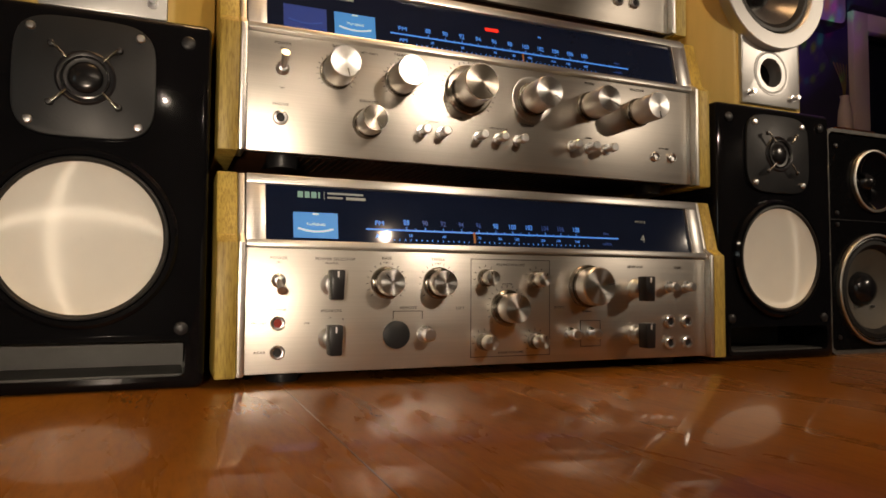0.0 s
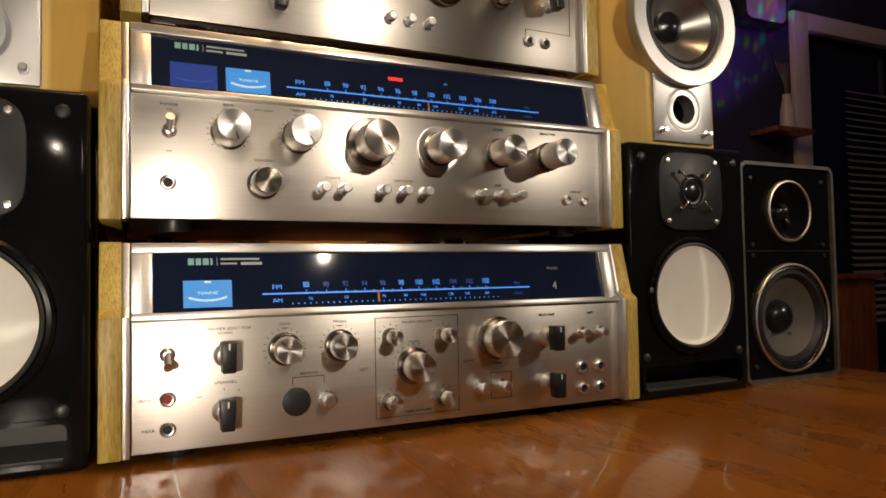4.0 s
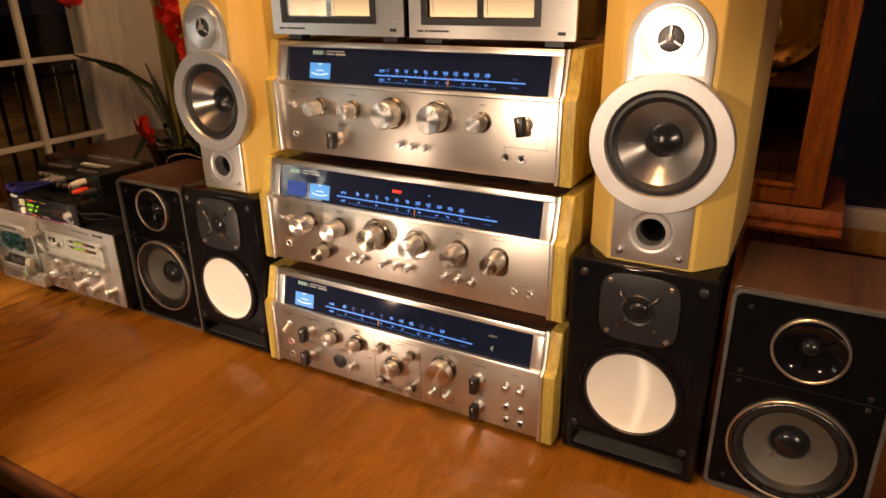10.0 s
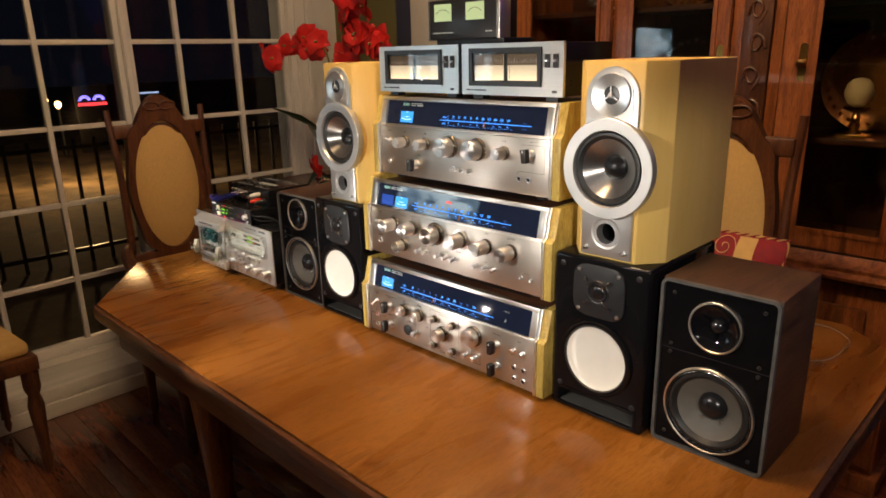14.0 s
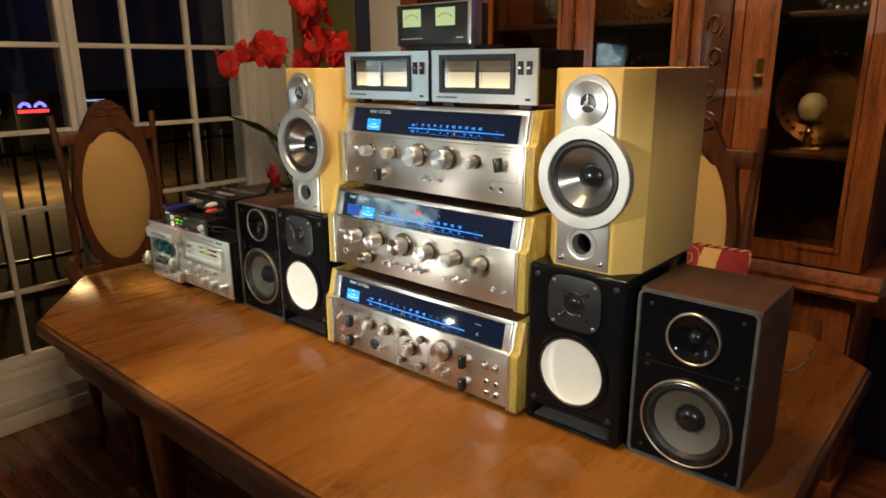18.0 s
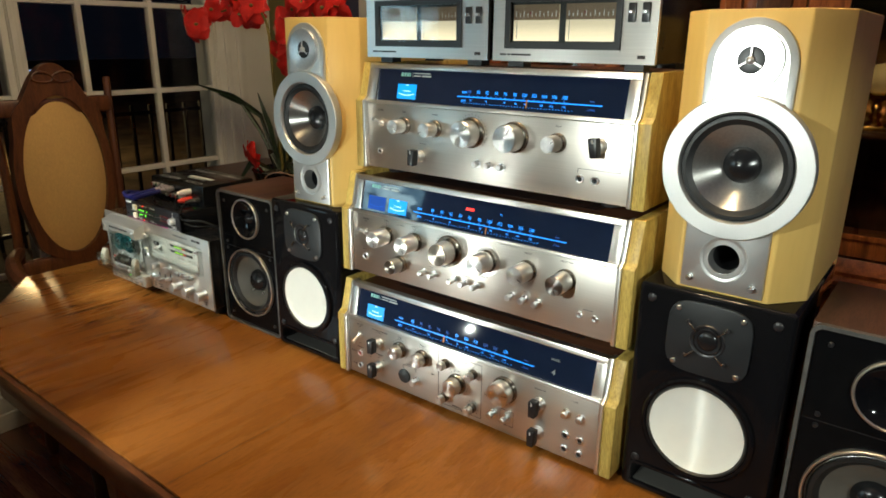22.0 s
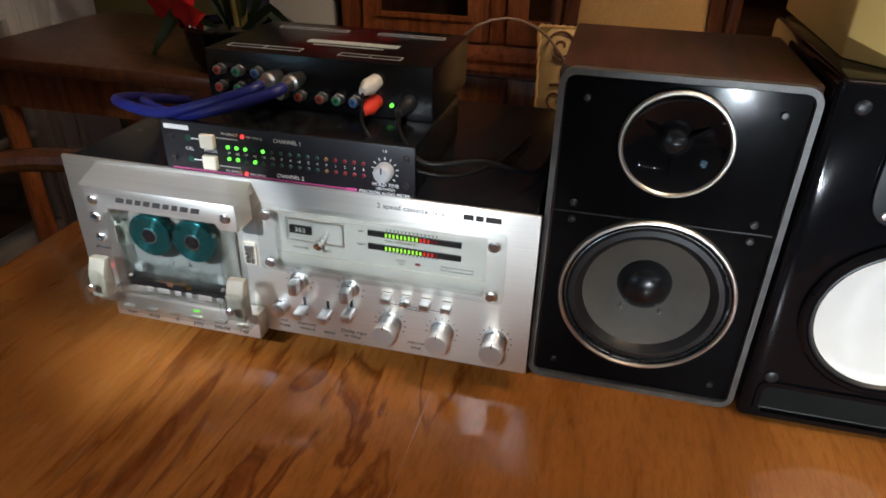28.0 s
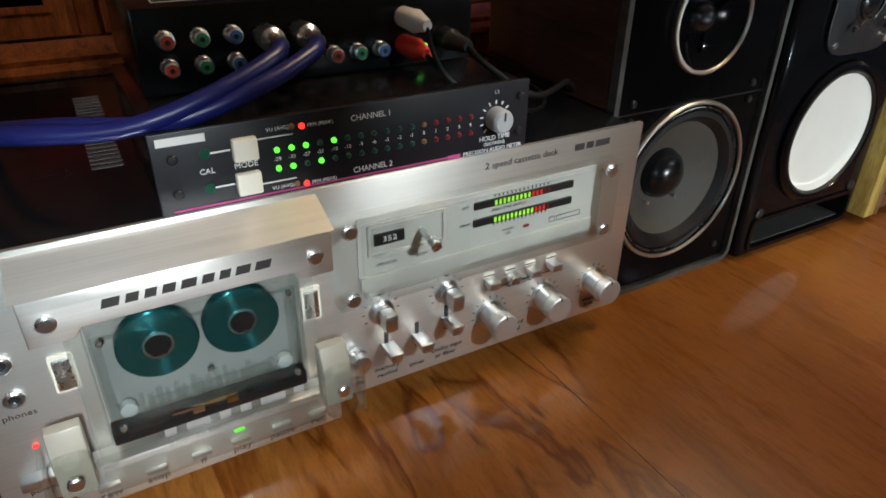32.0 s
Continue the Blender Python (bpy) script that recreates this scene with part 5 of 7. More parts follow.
for w in (0.0090, 0.0070, 0.0066, 0.0072, 0.0084, 0.0070, 0.0066, 0.0084, 0.0090):
    part("brand_bar", prismed([(bx0, DZ + 0.1252), (bx0 + w - 0.0014, DZ + 0.1252), (bx0 + w, DZ + 0.1298), (bx0 + 0.0014, DZ + 0.1298)], -0.0264, -0.0261, "y"), PRINT, door, "black plain brand mark")
    bx0 += w + 0.0012
for x in (-0.1645, -0.0365):
    part("door_latch", boxed(x - 0.0042, x + 0.0042, -0.0030, -0.0002, DZ + 0.070, DZ + 0.088, 0.0008), CHROME, deck)
    part("latch_frame", frame_plate(rounded(x - 0.0056, x + 0.0056, DZ + 0.0685, DZ + 0.0905, 0.001), rounded(x - 0.0044, x + 0.0044, DZ + 0.0698, DZ + 0.0882, 0.0006), -0.0016, -0.0001), IVORY, deck)
part("door_well", boxed(-0.1515, -0.0485, -0.003, -0.0012, DZ + 0.030, DZ + 0.1175), paint("cream_well", (0.24, 0.235, 0.215), 0.45), deck, "pale cassette well")
tape = thing("cassette_tape", (-0.5065 - 0.1000, 0.541, TZ + DZ - 0.0078), "clear compact cassette with teal reels, in the deck", "cassette")
CLOUDY = paint("cloudy_plastic", (0.40, 0.40, 0.37), 0.3)
SHELL = thin_glass("clear_shell", (0.88, 0.92, 0.92), 0.06)
part("shell", frame_plate(rounded(-0.0490, 0.0490, 0.054, 0.117, 0.003), rounded(-0.0455, 0.0455, 0.058, 0.113, 0.002), -0.017, -0.006), ACRYLIC, tape, "clear plastic shell")
part("shell_front", boxed(-0.049, 0.049, -0.0186, -0.0176, 0.055, 0.116), SHELL, tape).visible_shadow = False
for x, a in ((-0.0208, 70), (0.0208, -20)):
    reel = part("reel", turned([(0.0196, -0.008), (0.0196, -0.014), (0.0190, -0.0146), (0.0186, -0.01462), (0.0085, -0.01462), (0.0075, -0.0146)], (0, 0, 0), seg=48), TEAL, tape, "teal metal reel", (x, 0, 0.1005))
    part("hub", turned([(0.0074, -0.0144), (0.0074, -0.0154), (0.0066, -0.0156), (0.0064, -0.0146)], seg=24, closed=True), CHROME, reel)
    part("hub_hole", turned([(0.0064, -0.0146), (0.0064, -0.0158)], seg=6), DUST_CAP, reel, "dark toothed hub opening")
for x in (-0.041, 0.041):
    part("guide_roller", turned([(0.0042, -0.0075), (0.0042, -0.012), (0.002, -0.0125)], (x, 0, 0.0640), seg=20), CLOUDY, tape)
part("head_block", boxed(-0.0515, 0.0515, -0.0155, -0.0060, 0.0465, 0.0560, 0.001), DUST_CAP, tape, "black lower edge with tape path")
part("head_shield", boxed(-0.012, 0.012, -0.0160, -0.0150, 0.0515, 0.0565), BRASS, tape)
part("shell_base", prismed([(-0.036, 0.0575), (0.036, 0.0575), (0.031, 0.0720), (-0.031, 0.0720)], -0.0176, -0.0160, "y", 0.0006), ACRYLIC, tape, "raised clear lower part")
ribs = random.Random(41)
for i in range(17):
    x, z = -0.034 + 0.00425 * i, 0.0585 + ribs.uniform(0.0, 0.007)
    part("shell_rib", boxed(x - ribs.uniform(0.0008, 0.0022), x + ribs.uniform(0.0008, 0.0022), -0.0158, -0.0085, z, z + ribs.uniform(0.004, 0.010), 0.0005), ACRYLIC, tape, "clear moulded rib")
part("brown_tape", boxed(-0.022, 0.006, -0.0162, -0.0154, 0.0520, 0.0560), paint("brown_tape_band", (0.13, 0.055, 0.025), 0.3), tape, "brown tape at the opening")
for x, z in ((-0.0455, 0.1125), (0.0455, 0.1125), (-0.0455, 0.0595), (0.0455, 0.0595), (0.0005, 0.0790)):
    screw(tape, x, z, 0.0016, -0.0176, CHROME)
for x in (-0.0506, 0.0506):
    part("guide_rail", boxed(x - 0.0012, x + 0.0012, -0.0180, -0.0050, 0.052, 0.118, 0.0004), ACRYLIC, tape, "clear guide rail")
for x0, x1 in ((-0.030, -0.012), (-0.006, 0.006), (0.014, 0.028)):
    part("tape_gap", boxed(x0, x1, -0.0165, -0.0152, 0.0490, 0.0550), DUST_CAP, tape)
# clear tray below the door
BEIGE_BLOCK = paint("beige_end_block", (0.31, 0.29, 0.235), 0.4, 0.0, 0.06)
tray = part("door_tray", boxed(-0.1595, -0.0465, -0.0440, -0.0400, DZ + 0.028, DZ + 0.054, 0.001), ACRYLIC, deck, "clear acrylic lower door")
part("tray_floor", boxed(-0.1595, -0.0465, -0.0398, -0.0265, DZ + 0.028, DZ + 0.031), ACRYLIC, tray)
for x0, x1 in ((-0.180, -0.160), (-0.046, -0.026)):
    part("tray_block", prismed([(-0.0240, DZ + 0.032), (-0.0370, DZ + 0.032), (-0.0370, DZ + 0.054), (-0.0310, DZ + 0.069), (-0.0240, DZ + 0.069)], x0 + 0.002, x1 - 0.002, "x", 0.0010), BEIGE_BLOCK, tray, "beige plastic end block")
    part("block_cover", prismed(rounded(x0, x1, DZ + 0.028, DZ + 0.061, 0.006), -0.0440, -0.0375, "y", 0.0012), ACRYLIC, tray, "clear cover with rounded corners")
    screw(tray, (x0 + x1) / 2, DZ + 0.047, 0.0038, -0.0442, CHROME)
    for xx in ((x0 + x1) / 2 - 0.013 if x0 < -0.1 else (x0 + x1) / 2 + 0.011,):
        part("tray_ear", boxed(xx, xx + 0.002, -0.045, -0.024, DZ + 0.026, DZ + 0.060, 0.0005), ACRYLIC, tray)
part("tray_print", bars([0.006, 0.012, 0.006, 0.006, 0.014, 0.006], 0.005, -0.128, -0.0266, DZ + 0.043, 1.0), paint("grey_print", (0.30, 0.29, 0.27), 0.6), deck)
strip = part("key_panel", boxed(-0.176, -0.028, -0.0155, -0.001, DZ - 0.001, DZ + 0.0255, 0.0015), DECK_FACE, deck, "aluminium key panel")
for w, x in (("rew", -0.160), ("stop", -0.136), ("ff", -0.112), ("play", -0.090), ("pause", -0.066), ("rec", -0.044)):
    part("key", boxed(x - 0.0055, x + 0.0055, -0.0185, -0.0155, DZ + 0.0105, DZ + 0.0135, 0.0006), paint("grey_key", (0.42, 0.40, 0.36), 0.35, 0.6) if w == "rew" else bpy.data.materials["grey_key"], strip)
    letters(w, 0.0062, PRINT, strip, (x, -0.0158, DZ + 0.0050), wide=1.1, name="key_name")
part("play_lamp", boxed(-0.093, -0.087, -0.0161, -0.0155, DZ + 0.0175, DZ + 0.0195), LED_GREEN, strip, "lit green play lamp")
# clear instrument window
win = part("instrument_window", frame_plate(rounded(-0.0225, 0.1855, DZ + 0.072, DZ + 0.131, 0.004), rounded(-0.006, 0.170, DZ + 0.077, DZ + 0.126, 0.002), -0.009, -0.0005), ACRYLIC, deck, "clear acrylic window block")
part("window_sheet", boxed(-0.006, 0.170, -0.0088, -0.0078, DZ + 0.077, DZ + 0.126), SMOKE, win).visible_shadow = False
part("window_ground", boxed(-0.006, 0.170, -0.0010, -0.0003, DZ + 0.077, DZ + 0.126), paint("pale_instrument_ground", (0.54, 0.525, 0.48), 0.45), win)
for x in (-0.0135, 0.1765):
    for z in (0.079, 0.124):
        screw(win, x, DZ + z, 0.0046, -0.009, CHROME)
counter = part("tape_counter", boxed(0.004, 0.0235, -0.0030, -0.0010, DZ + 0.107, DZ + 0.1145, 0.0004), SATIN_BLACK, win)
letters("352", 0.0050, WHITE_PRINT, counter, (0.0137, -0.0032, DZ + 0.1107), wide=1.3, name="counter_digits")
part("counter_frame", frame_plate(rounded(0.0, 0.052, DZ + 0.099, DZ + 0.121, 0.002), rounded(0.002, 0.050, DZ + 0.101, DZ + 0.119, 0.0015), -0.0022, -0.0008), DECK_FACE, win)
part("reset_pin", tubed([(0.036, -0.001, DZ + 0.110), (0.036, -0.010, DZ + 0.109), (0.036, -0.020, DZ + 0.107)], 0.0022, 12, 0.0034), CHROME, win)
for row, (z, lit) in enumerate(((0.1170, 9), (0.1050, 10))):
    m = part("level_meter", boxed(0.0725, 0.150, -0.0028, -0.0010, DZ + z - 0.0024, DZ + z + 0.0024), SATIN_BLACK, win, "dark strip with lit level bars")
    for i in range(14):
        part("level_bar", boxed(0.0872 + i * 0.0032, 0.0889 + i * 0.0032, -0.0031, -0.0029, DZ + z - 0.0017, DZ + z + 0.0017), BAR_GREEN if i < lit else BAR_RED if i < lit + 3 else LED_OFF_R, m)
    for i in range(14):
        up = 0.0040 if row == 0 else -0.0040
        part("scale_mark", boxed(0.0876 + i * 0.0032, 0.0885 + i * 0.0032, -0.0013, -0.0010, DZ + z + up - 0.0009, DZ + z + up + 0.0009), PRINT, win)
    label = letters("LEFT" if row == 0 else "RIGHT", 0.0026, PRINT, win, (0.0665, -0.0012, DZ + z), name="meter_name")
for w, x, z in (("COUNTER", 0.012, 0.0930), ("RESET", 0.036, 0.0930), ("PEAK LEVEL DISPLAY", 0.100, 0.1110), ("DOLBY", 0.100, 0.0945), ("NR", 0.100, 0.0915)):
    letters(w, 0.0026, PRINT, win, (x, -0.0012, DZ + z), wide=1.15)
part("window_step", boxed(-0.0058, 0.1698, -0.0030, -0.0011, DZ + 0.0772, DZ + 0.0875, 0.0006), MILKY_SILL, win, "pale lower ledge inside the window")
for x0, x1 in ((0.1335, 0.1385), (0.1400, 0.1600)):
    part("printed_box", frame_plate(rounded(x0, x1, DZ + 0.0912, DZ + 0.0950, 0.0004), rounded(x0 + 0.0004, x1 - 0.0004, DZ + 0.0916, DZ + 0.0946, 0.0003), -0.0013, -0.0010), PRINT, win)
part("record_lamp", boxed(0.112, 0.1165, -0.0016, -0.0010, DZ + 0.0925, DZ + 0.0945), LED_OFF_R, win)
letters("2 speed cassette deck", 0.0060, PRINT, deck, (0.108, -0.0003, DZ + 0.1415), wide=1.05)
part("script_print", bars([0.008, 0.006, 0.012], 0.0045, 0.150, -0.0001, DZ + 0.1415, 0.4), PRINT, deck)
# knobs, levers and keys
def lipped(x, z, r, length):
    k = part("knob", turned([(r * 1.1, 0), (r * 1.1, -0.002), (r * 0.94, -0.0026), (r * 0.94, -length * 0.58), (r * 0.86, -length * 0.60)], seg=36), SPUN, deck, at=(x, 0, DZ + z))
    part("cap", turned([(r * 0.86, -length * 0.60), (r, -length * 0.64), (r * 1.02, -length + 0.0008), (r * 0.95, -length), (0.0004, -length - 0.0001)], seg=36), KNOB_CAP, k, "pale satin front cap")
    part("notch", boxed(-0.0004, 0.0004, -length - 0.0003, -length + 0.003, r * 0.75, r * 1.03), PRINT, k)
KNOB_CAP = paint("satin_knob_cap", (0.74, 0.73, 0.70), 0.42, 0.9, 0.05, bump=0.0)
for x in (0.0895, 0.1355, 0.1815):
    lipped(x, 0.030, 0.0098, 0.0215)
for x in (0.0075, 0.0545):
    k = part("selector", turned([(0.0085, 0), (0.0085, -0.002), (0.0066, -0.003), (0.0066, -0.006)], seg=28), SPUN, deck, at=(x, 0, DZ + 0.059))
    part("grip", boxed(-0.0045, 0.0045, -0.017, -0.006, -0.0062, 0.0062, 0.002), CHROME, k)
part("record_mute_button", turned([(0.0075, 0), (0.0075, -0.004), (0.0066, -0.005), (0.0066, -0.011), (0.004, -0.012)], seg=28), CHROME, deck, at=(-0.0115, 0, DZ + 0.030))
for x, z in ((0.0105, 0.032), (0.0325, 0.032), (0.0545, 0.038)):
    lv = part("slide_slot", boxed(-0.0013, 0.0013, -0.0006, 0, -0.009, 0.010), SATIN_BLACK, deck, at=(x, 0, DZ + z))
    part("lever_tip", prismed([(-0.0035, -0.004), (0.0035, -0.004), (0.0048, 0.003), (-0.0048, 0.003)], -0.017, -0.0008, "y", 0.001), CHROME, lv)
for x in (0.0875, 0.1045, 0.1215, 0.1395):
    key = part("push_key", boxed(x - 0.0042, x + 0.0042, -0.0095, 0, DZ + 0.0545, DZ + 0.0600, 0.0008), CHROME, deck)
    part("key_slot", boxed(x - 0.0044, x + 0.0044, -0.0004, -0.0001, DZ + 0.0602, DZ + 0.0640), IVORY, key, "pale slot over the key")
    part("key_line", boxed(x - 0.0042, x + 0.0042, -0.0006, -0.0004, DZ + 0.0612, DZ + 0.0620), PRINT, key)
part("selector_bracket", (lambda bm: box(bm, 0.0875, 0.1395, -0.0003, 0, DZ + 0.0500, DZ + 0.0504) and box(bm, 0.0875, 0.0879, -0.0003, 0, DZ + 0.0504, DZ + 0.0525) and box(bm, 0.1391, 0.1395, -0.0003, 0, DZ + 0.0504, DZ + 0.0525) and bm)(bmesh.new()), PRINT, deck)
letters("TAPE SELECTOR", 0.0024, PRINT, deck, (0.1135, -0.0003, DZ + 0.0478), wide=1.2)
for kx, n in ((0.0895, 11), (0.1355, 11), (0.1815, 11), (0.0075, 9), (0.0545, 9)):
    kz, kr = (0.030, 0.0135) if n == 11 else (0.059, 0.0118)
    for i in range(n):
        a = radians(-120 + 240 * i / (n - 1))
        mk = part("scale_mark", boxed(-0.00025, 0.00025, -0.0003, 0, -0.0010, 0.0010), PRINT, deck, at=(kx + math.sin(a) * kr, 0, DZ + kz + math.cos(a) * kr))
        mk.rotation_euler = (0, a, 0)
letters("2 MOTOR SERVO CONTROL", 0.0034, paint("faint_grey_print", (0.26, 0.25, 0.23), 0.6), deck, (-0.100, -0.0268, DZ + 0.0355), wide=1.25)
for w, x, z, s in (("rec", -0.0115, 0.0135, 0.0046), ("mute", -0.0115, 0.0082, 0.0046), ("memory", 0.0105, 0.0135, 0.0046), ("rewind", 0.0105, 0.0082, 0.0046), ("timer", 0.0325, 0.0082, 0.0046), ("Dolby mpx", 0.0555, 0.0135, 0.0046), ("nr filter", 0.0545, 0.0082, 0.0046), ("record", 0.1125, 0.0135, 0.0046), ("level", 0.1125, 0.0082, 0.0046), ("output", 0.1815, 0.0135, 0.0042), ("level", 0.1815, 0.0086, 0.0042), ("phones", -0.1885, 0.0615, 0.0046), ("power", -0.1900, 0.010, 0.0046), ("BIAS", 0.0075, 0.0715, 0.0024), ("EQ", 0.0545, 0.0715, 0.0024)):
    letters(w, s, PRINT, deck, (x, -0.0003, DZ + z), wide=1.15)
for x, z in ((-0.1880, 0.072), (-0.1885, 0.093), (-0.1890, 0.113)):
    jack(deck, x, DZ + z, 0.0050)
part("power_key", boxed(-0.1985, -0.1800, -0.008, 0, DZ + 0.0175, DZ + 0.0235, 0.001), CHROME, deck)
part("power_lamp", turned([(0.0014, 0), (0.0014, -0.001)], (-0.1870, 0, DZ + 0.0400), seg=12), LED_RED, deck, "lit red power lamp")

# ---- audio meter in a half-rack case ----
am = thing("audio_meter", (-0.5035, 0.548, TZ + DZ + 0.150 - 0.002), "black half-rack audio level meter on the tape deck", "audio meter")
part("case", boxed(-0.106, 0.106, 0.002, 0.150, 0.002, 0.042, 0.001), BLACK_METAL, am, "black steel case")
ap = part("front_panel", boxed(-0.1075, 0.1075, -0.0012, 0.002, 0.0005, 0.0435, 0.0006), paint("charcoal_panel", (0.008, 0.008, 0.011), 0.42, 0.0, 0.1), am)
part("pink_line", boxed(-0.1020, 0.0585, -0.0015, -0.0012, 0.0030, 0.0040), paint("magenta_print", (0.42, 0.05, 0.20), 0.5), ap, "magenta stripe")
part("model_bar", boxed(0.0520, 0.0600, -0.0016, -0.0012, 0.0024, 0.0046), paint("magenta_print_bright", (0.55, 0.08, 0.28), 0.5), ap)
part("brand_bar", bars([0.0225], 0.0040, -0.1045, -0.0012, 0.0390), WHITE_PRINT, ap, "white plain brand mark")
for i, (z, ch, y2) in enumerate(((0.0305, "CHANNEL 1", 0.0365), (0.0125, "CHANNEL 2", 0.0072))):
    part("mode_button", boxed(-0.0708, -0.0585, -0.0062, -0.0012, z - 0.0058, z + 0.0058, 0.001), IVORY, ap, "ivory push button")
    part("cal_hole", turned([(0.0026, -0.0012), (0.0026, -0.0017), (0.0016, -0.0018)], (-0.0835, 0, z), seg=16), LED_OFF_G, ap)
    part("print_line", boxed(-0.0810, -0.0712, -0.0015, -0.0012, z - 0.0004, z + 0.0004), WHITE_PRINT, ap)
    part("print_line", boxed(-0.0583, -0.0395, -0.0015, -0.0012, (0.0335 if i == 0 else 0.0095) - 0.0003, (0.0335 if i == 0 else 0.0095) + 0.0003), WHITE_PRINT, ap)
    letters(ch, 0.0046, WHITE_PRINT, ap, (0.004, -0.0015, y2 if i == 0 else 0.0072), wide=0.95)
    zt = 0.0375 if i == 0 else 0.0060
    letters("VU (AVG)", 0.0028, WHITE_PRINT, ap, (-0.0470, -0.0015, zt))
    letters("PPM (PEAK)", 0.0028, WHITE_PRINT, ap, (-0.0245, -0.0015, zt - 0.0008))
    part("led", turned([(0.0016, -0.0012), (0.0016, -0.0020), (0.0008, -0.0024)], (-0.0398, 0, zt), seg=12), LED_OFF_A, ap)
    part("led", turned([(0.0016, -0.0012), (0.0016, -0.0020), (0.0008, -0.0024)], (-0.0345, 0, zt - 0.0006), seg=12), LED_RED, ap, "lit red lamp")
    zl = 0.0265 if i == 0 else 0.0165
    for k in range(16):
        on = k in ((0, 1, 2, 4) if i == 0 else (0, 1, 3))
        m = LED_GREEN if on else LED_OFF_G if k < 11 else LED_OFF_A if k == 11 else LED_OFF_R
        part("led", turned([(0.0015, -0.0012), (0.0015, -0.0022), (0.0008, -0.0027)], (-0.0485 + k * 0.00767, 0, zl), seg=12), m, ap)
for k, w in enumerate(("-39", "-33", "-27", "-21", "-18", "-12", "-9", "-6", "-3", "-2", "-1", "0", "1", "2", "3", "6")):
    letters(w, 0.0029, WHITE_PRINT, ap, (-0.0485 + k * 0.00767, -0.0015, 0.0215))
for w, x, z, s in (("CAL", -0.0835, 0.0215, 0.0040), ("MODE", -0.0645, 0.0215, 0.0042), ("HOLD TIME", 0.0840, 0.0108, 0.0042), ("(SECONDS)", 0.0840, 0.0072, 0.0030), ("PRECISION AUDIO METER", 0.0830, 0.0034, 0.0036), ("1.5", 0.0840, 0.0385, 0.0030)):
    letters(w, s, WHITE_PRINT, ap, (x, -0.0015, z))
hk = part("hold_knob", turned([(0.0072, -0.0012), (0.0072, -0.009), (0.0066, -0.0105), (0.0055, -0.0115)], seg=28), paint("grey_knob", (0.35, 0.35, 0.35), 0.4), ap, at=(0.0840, 0, 0.0228))
part("pointer", boxed(-0.0006, 0.0006, -0.0118, -0.0114, 0.001, 0.006), PRINT, hk)
kt = bmesh.new()
for i in range(11):
    a = radians(-135 + 27 * i)
    bmesh.ops.create_cube(kt, size=1.0, matrix=Matrix.Translation((0.0840 + math.sin(a) * 0.0098, -0.0014, 0.0228 + math.cos(a) * 0.0098)) @ Matrix.Rotation(a, 4, "Y") @ Matrix.Diagonal((0.0007, 0.0003, 0.0022, 1)))
part("scale_print", kt, WHITE_PRINT, ap)
for x, z in ((-0.0985, 0.0305), (-0.0985, 0.0125), (0.1010, 0.0345), (0.1010, 0.0125)):
    screw(ap, x, z, 0.0026, -0.0012, SATIN_BLACK)

# ---- video distribution box with plugs ----
vb = thing("distribution_box", (-0.5005, 0.610, TZ + DZ + 0.150 + 0.0400), "black signal distribution box with coloured sockets, on the audio meter", "electronics box")
VZ = 0.0005
part("case", boxed(-0.1015, 0.1015, 0, 0.128, VZ, VZ + 0.0455, 0.0012), BLACK_METAL, vb, "black steel case")
tp = bmesh.new()
for a, b, c, d in ((-0.03, 0.055, 0.050, 0.062), (-0.02, 0.045, 0.042, 0.045)):
    box(tp, a, b, c, d, VZ + 0.0455, VZ + 0.0458)
part("top_print", tp, DIM_PRINT, vb, "plain white bars of print")
for x0, x1, y0, y1 in ((-0.088, -0.020, 0.014, 0.024), (0.015, 0.070, 0.012, 0.022), (-0.08, -0.01, 0.100, 0.108), (0.02, 0.085, 0.100, 0.108)):
    part("top_frame", (lambda bm: [box(bm, *q, VZ + 0.0455, VZ + 0.0458) for q in ((x0, x1, y0, y0 + 0.0006), (x0, x1, y1 - 0.0006, y1), (x0, x0 + 0.0006, y0, y1), (x1 - 0.0006, x1, y0, y1), ((x0 + x1) / 2, (x0 + x1) / 2 + 0.0006, y0, y1))] and bm)(bmesh.new()), WHITE_PRINT, vb)
RCA_RED, RCA_GREEN, RCA_BLUE, RCA_WHITE = (paint(n, c, 0.4) for n, c in (("socket_red", (0.45, 0.06, 0.03)), ("socket_green", (0.05, 0.28, 0.12)), ("socket_blue", (0.06, 0.16, 0.42)), ("socket_white", (0.7, 0.68, 0.62))))


def socket(x, z, m):
    s = part("phono_socket", turned([(0.0048, 0), (0.0048, -0.002), (0.0042, -0.0024), (0.0042, -0.0085), (0.0034, -0.009)], seg=22), CHROME, vb, at=(x, 0, VZ + z))
    part("insulator", turned([(0.0033, -0.0088), (0.0033, -0.0093), (0.0012, -0.0094)], seg=18), m, s, "coloured insulator")
    part("socket_hole", turned([(0.0014, -0.0092), (0.0014, -0.0097)], seg=12), SATIN_BLACK, s)


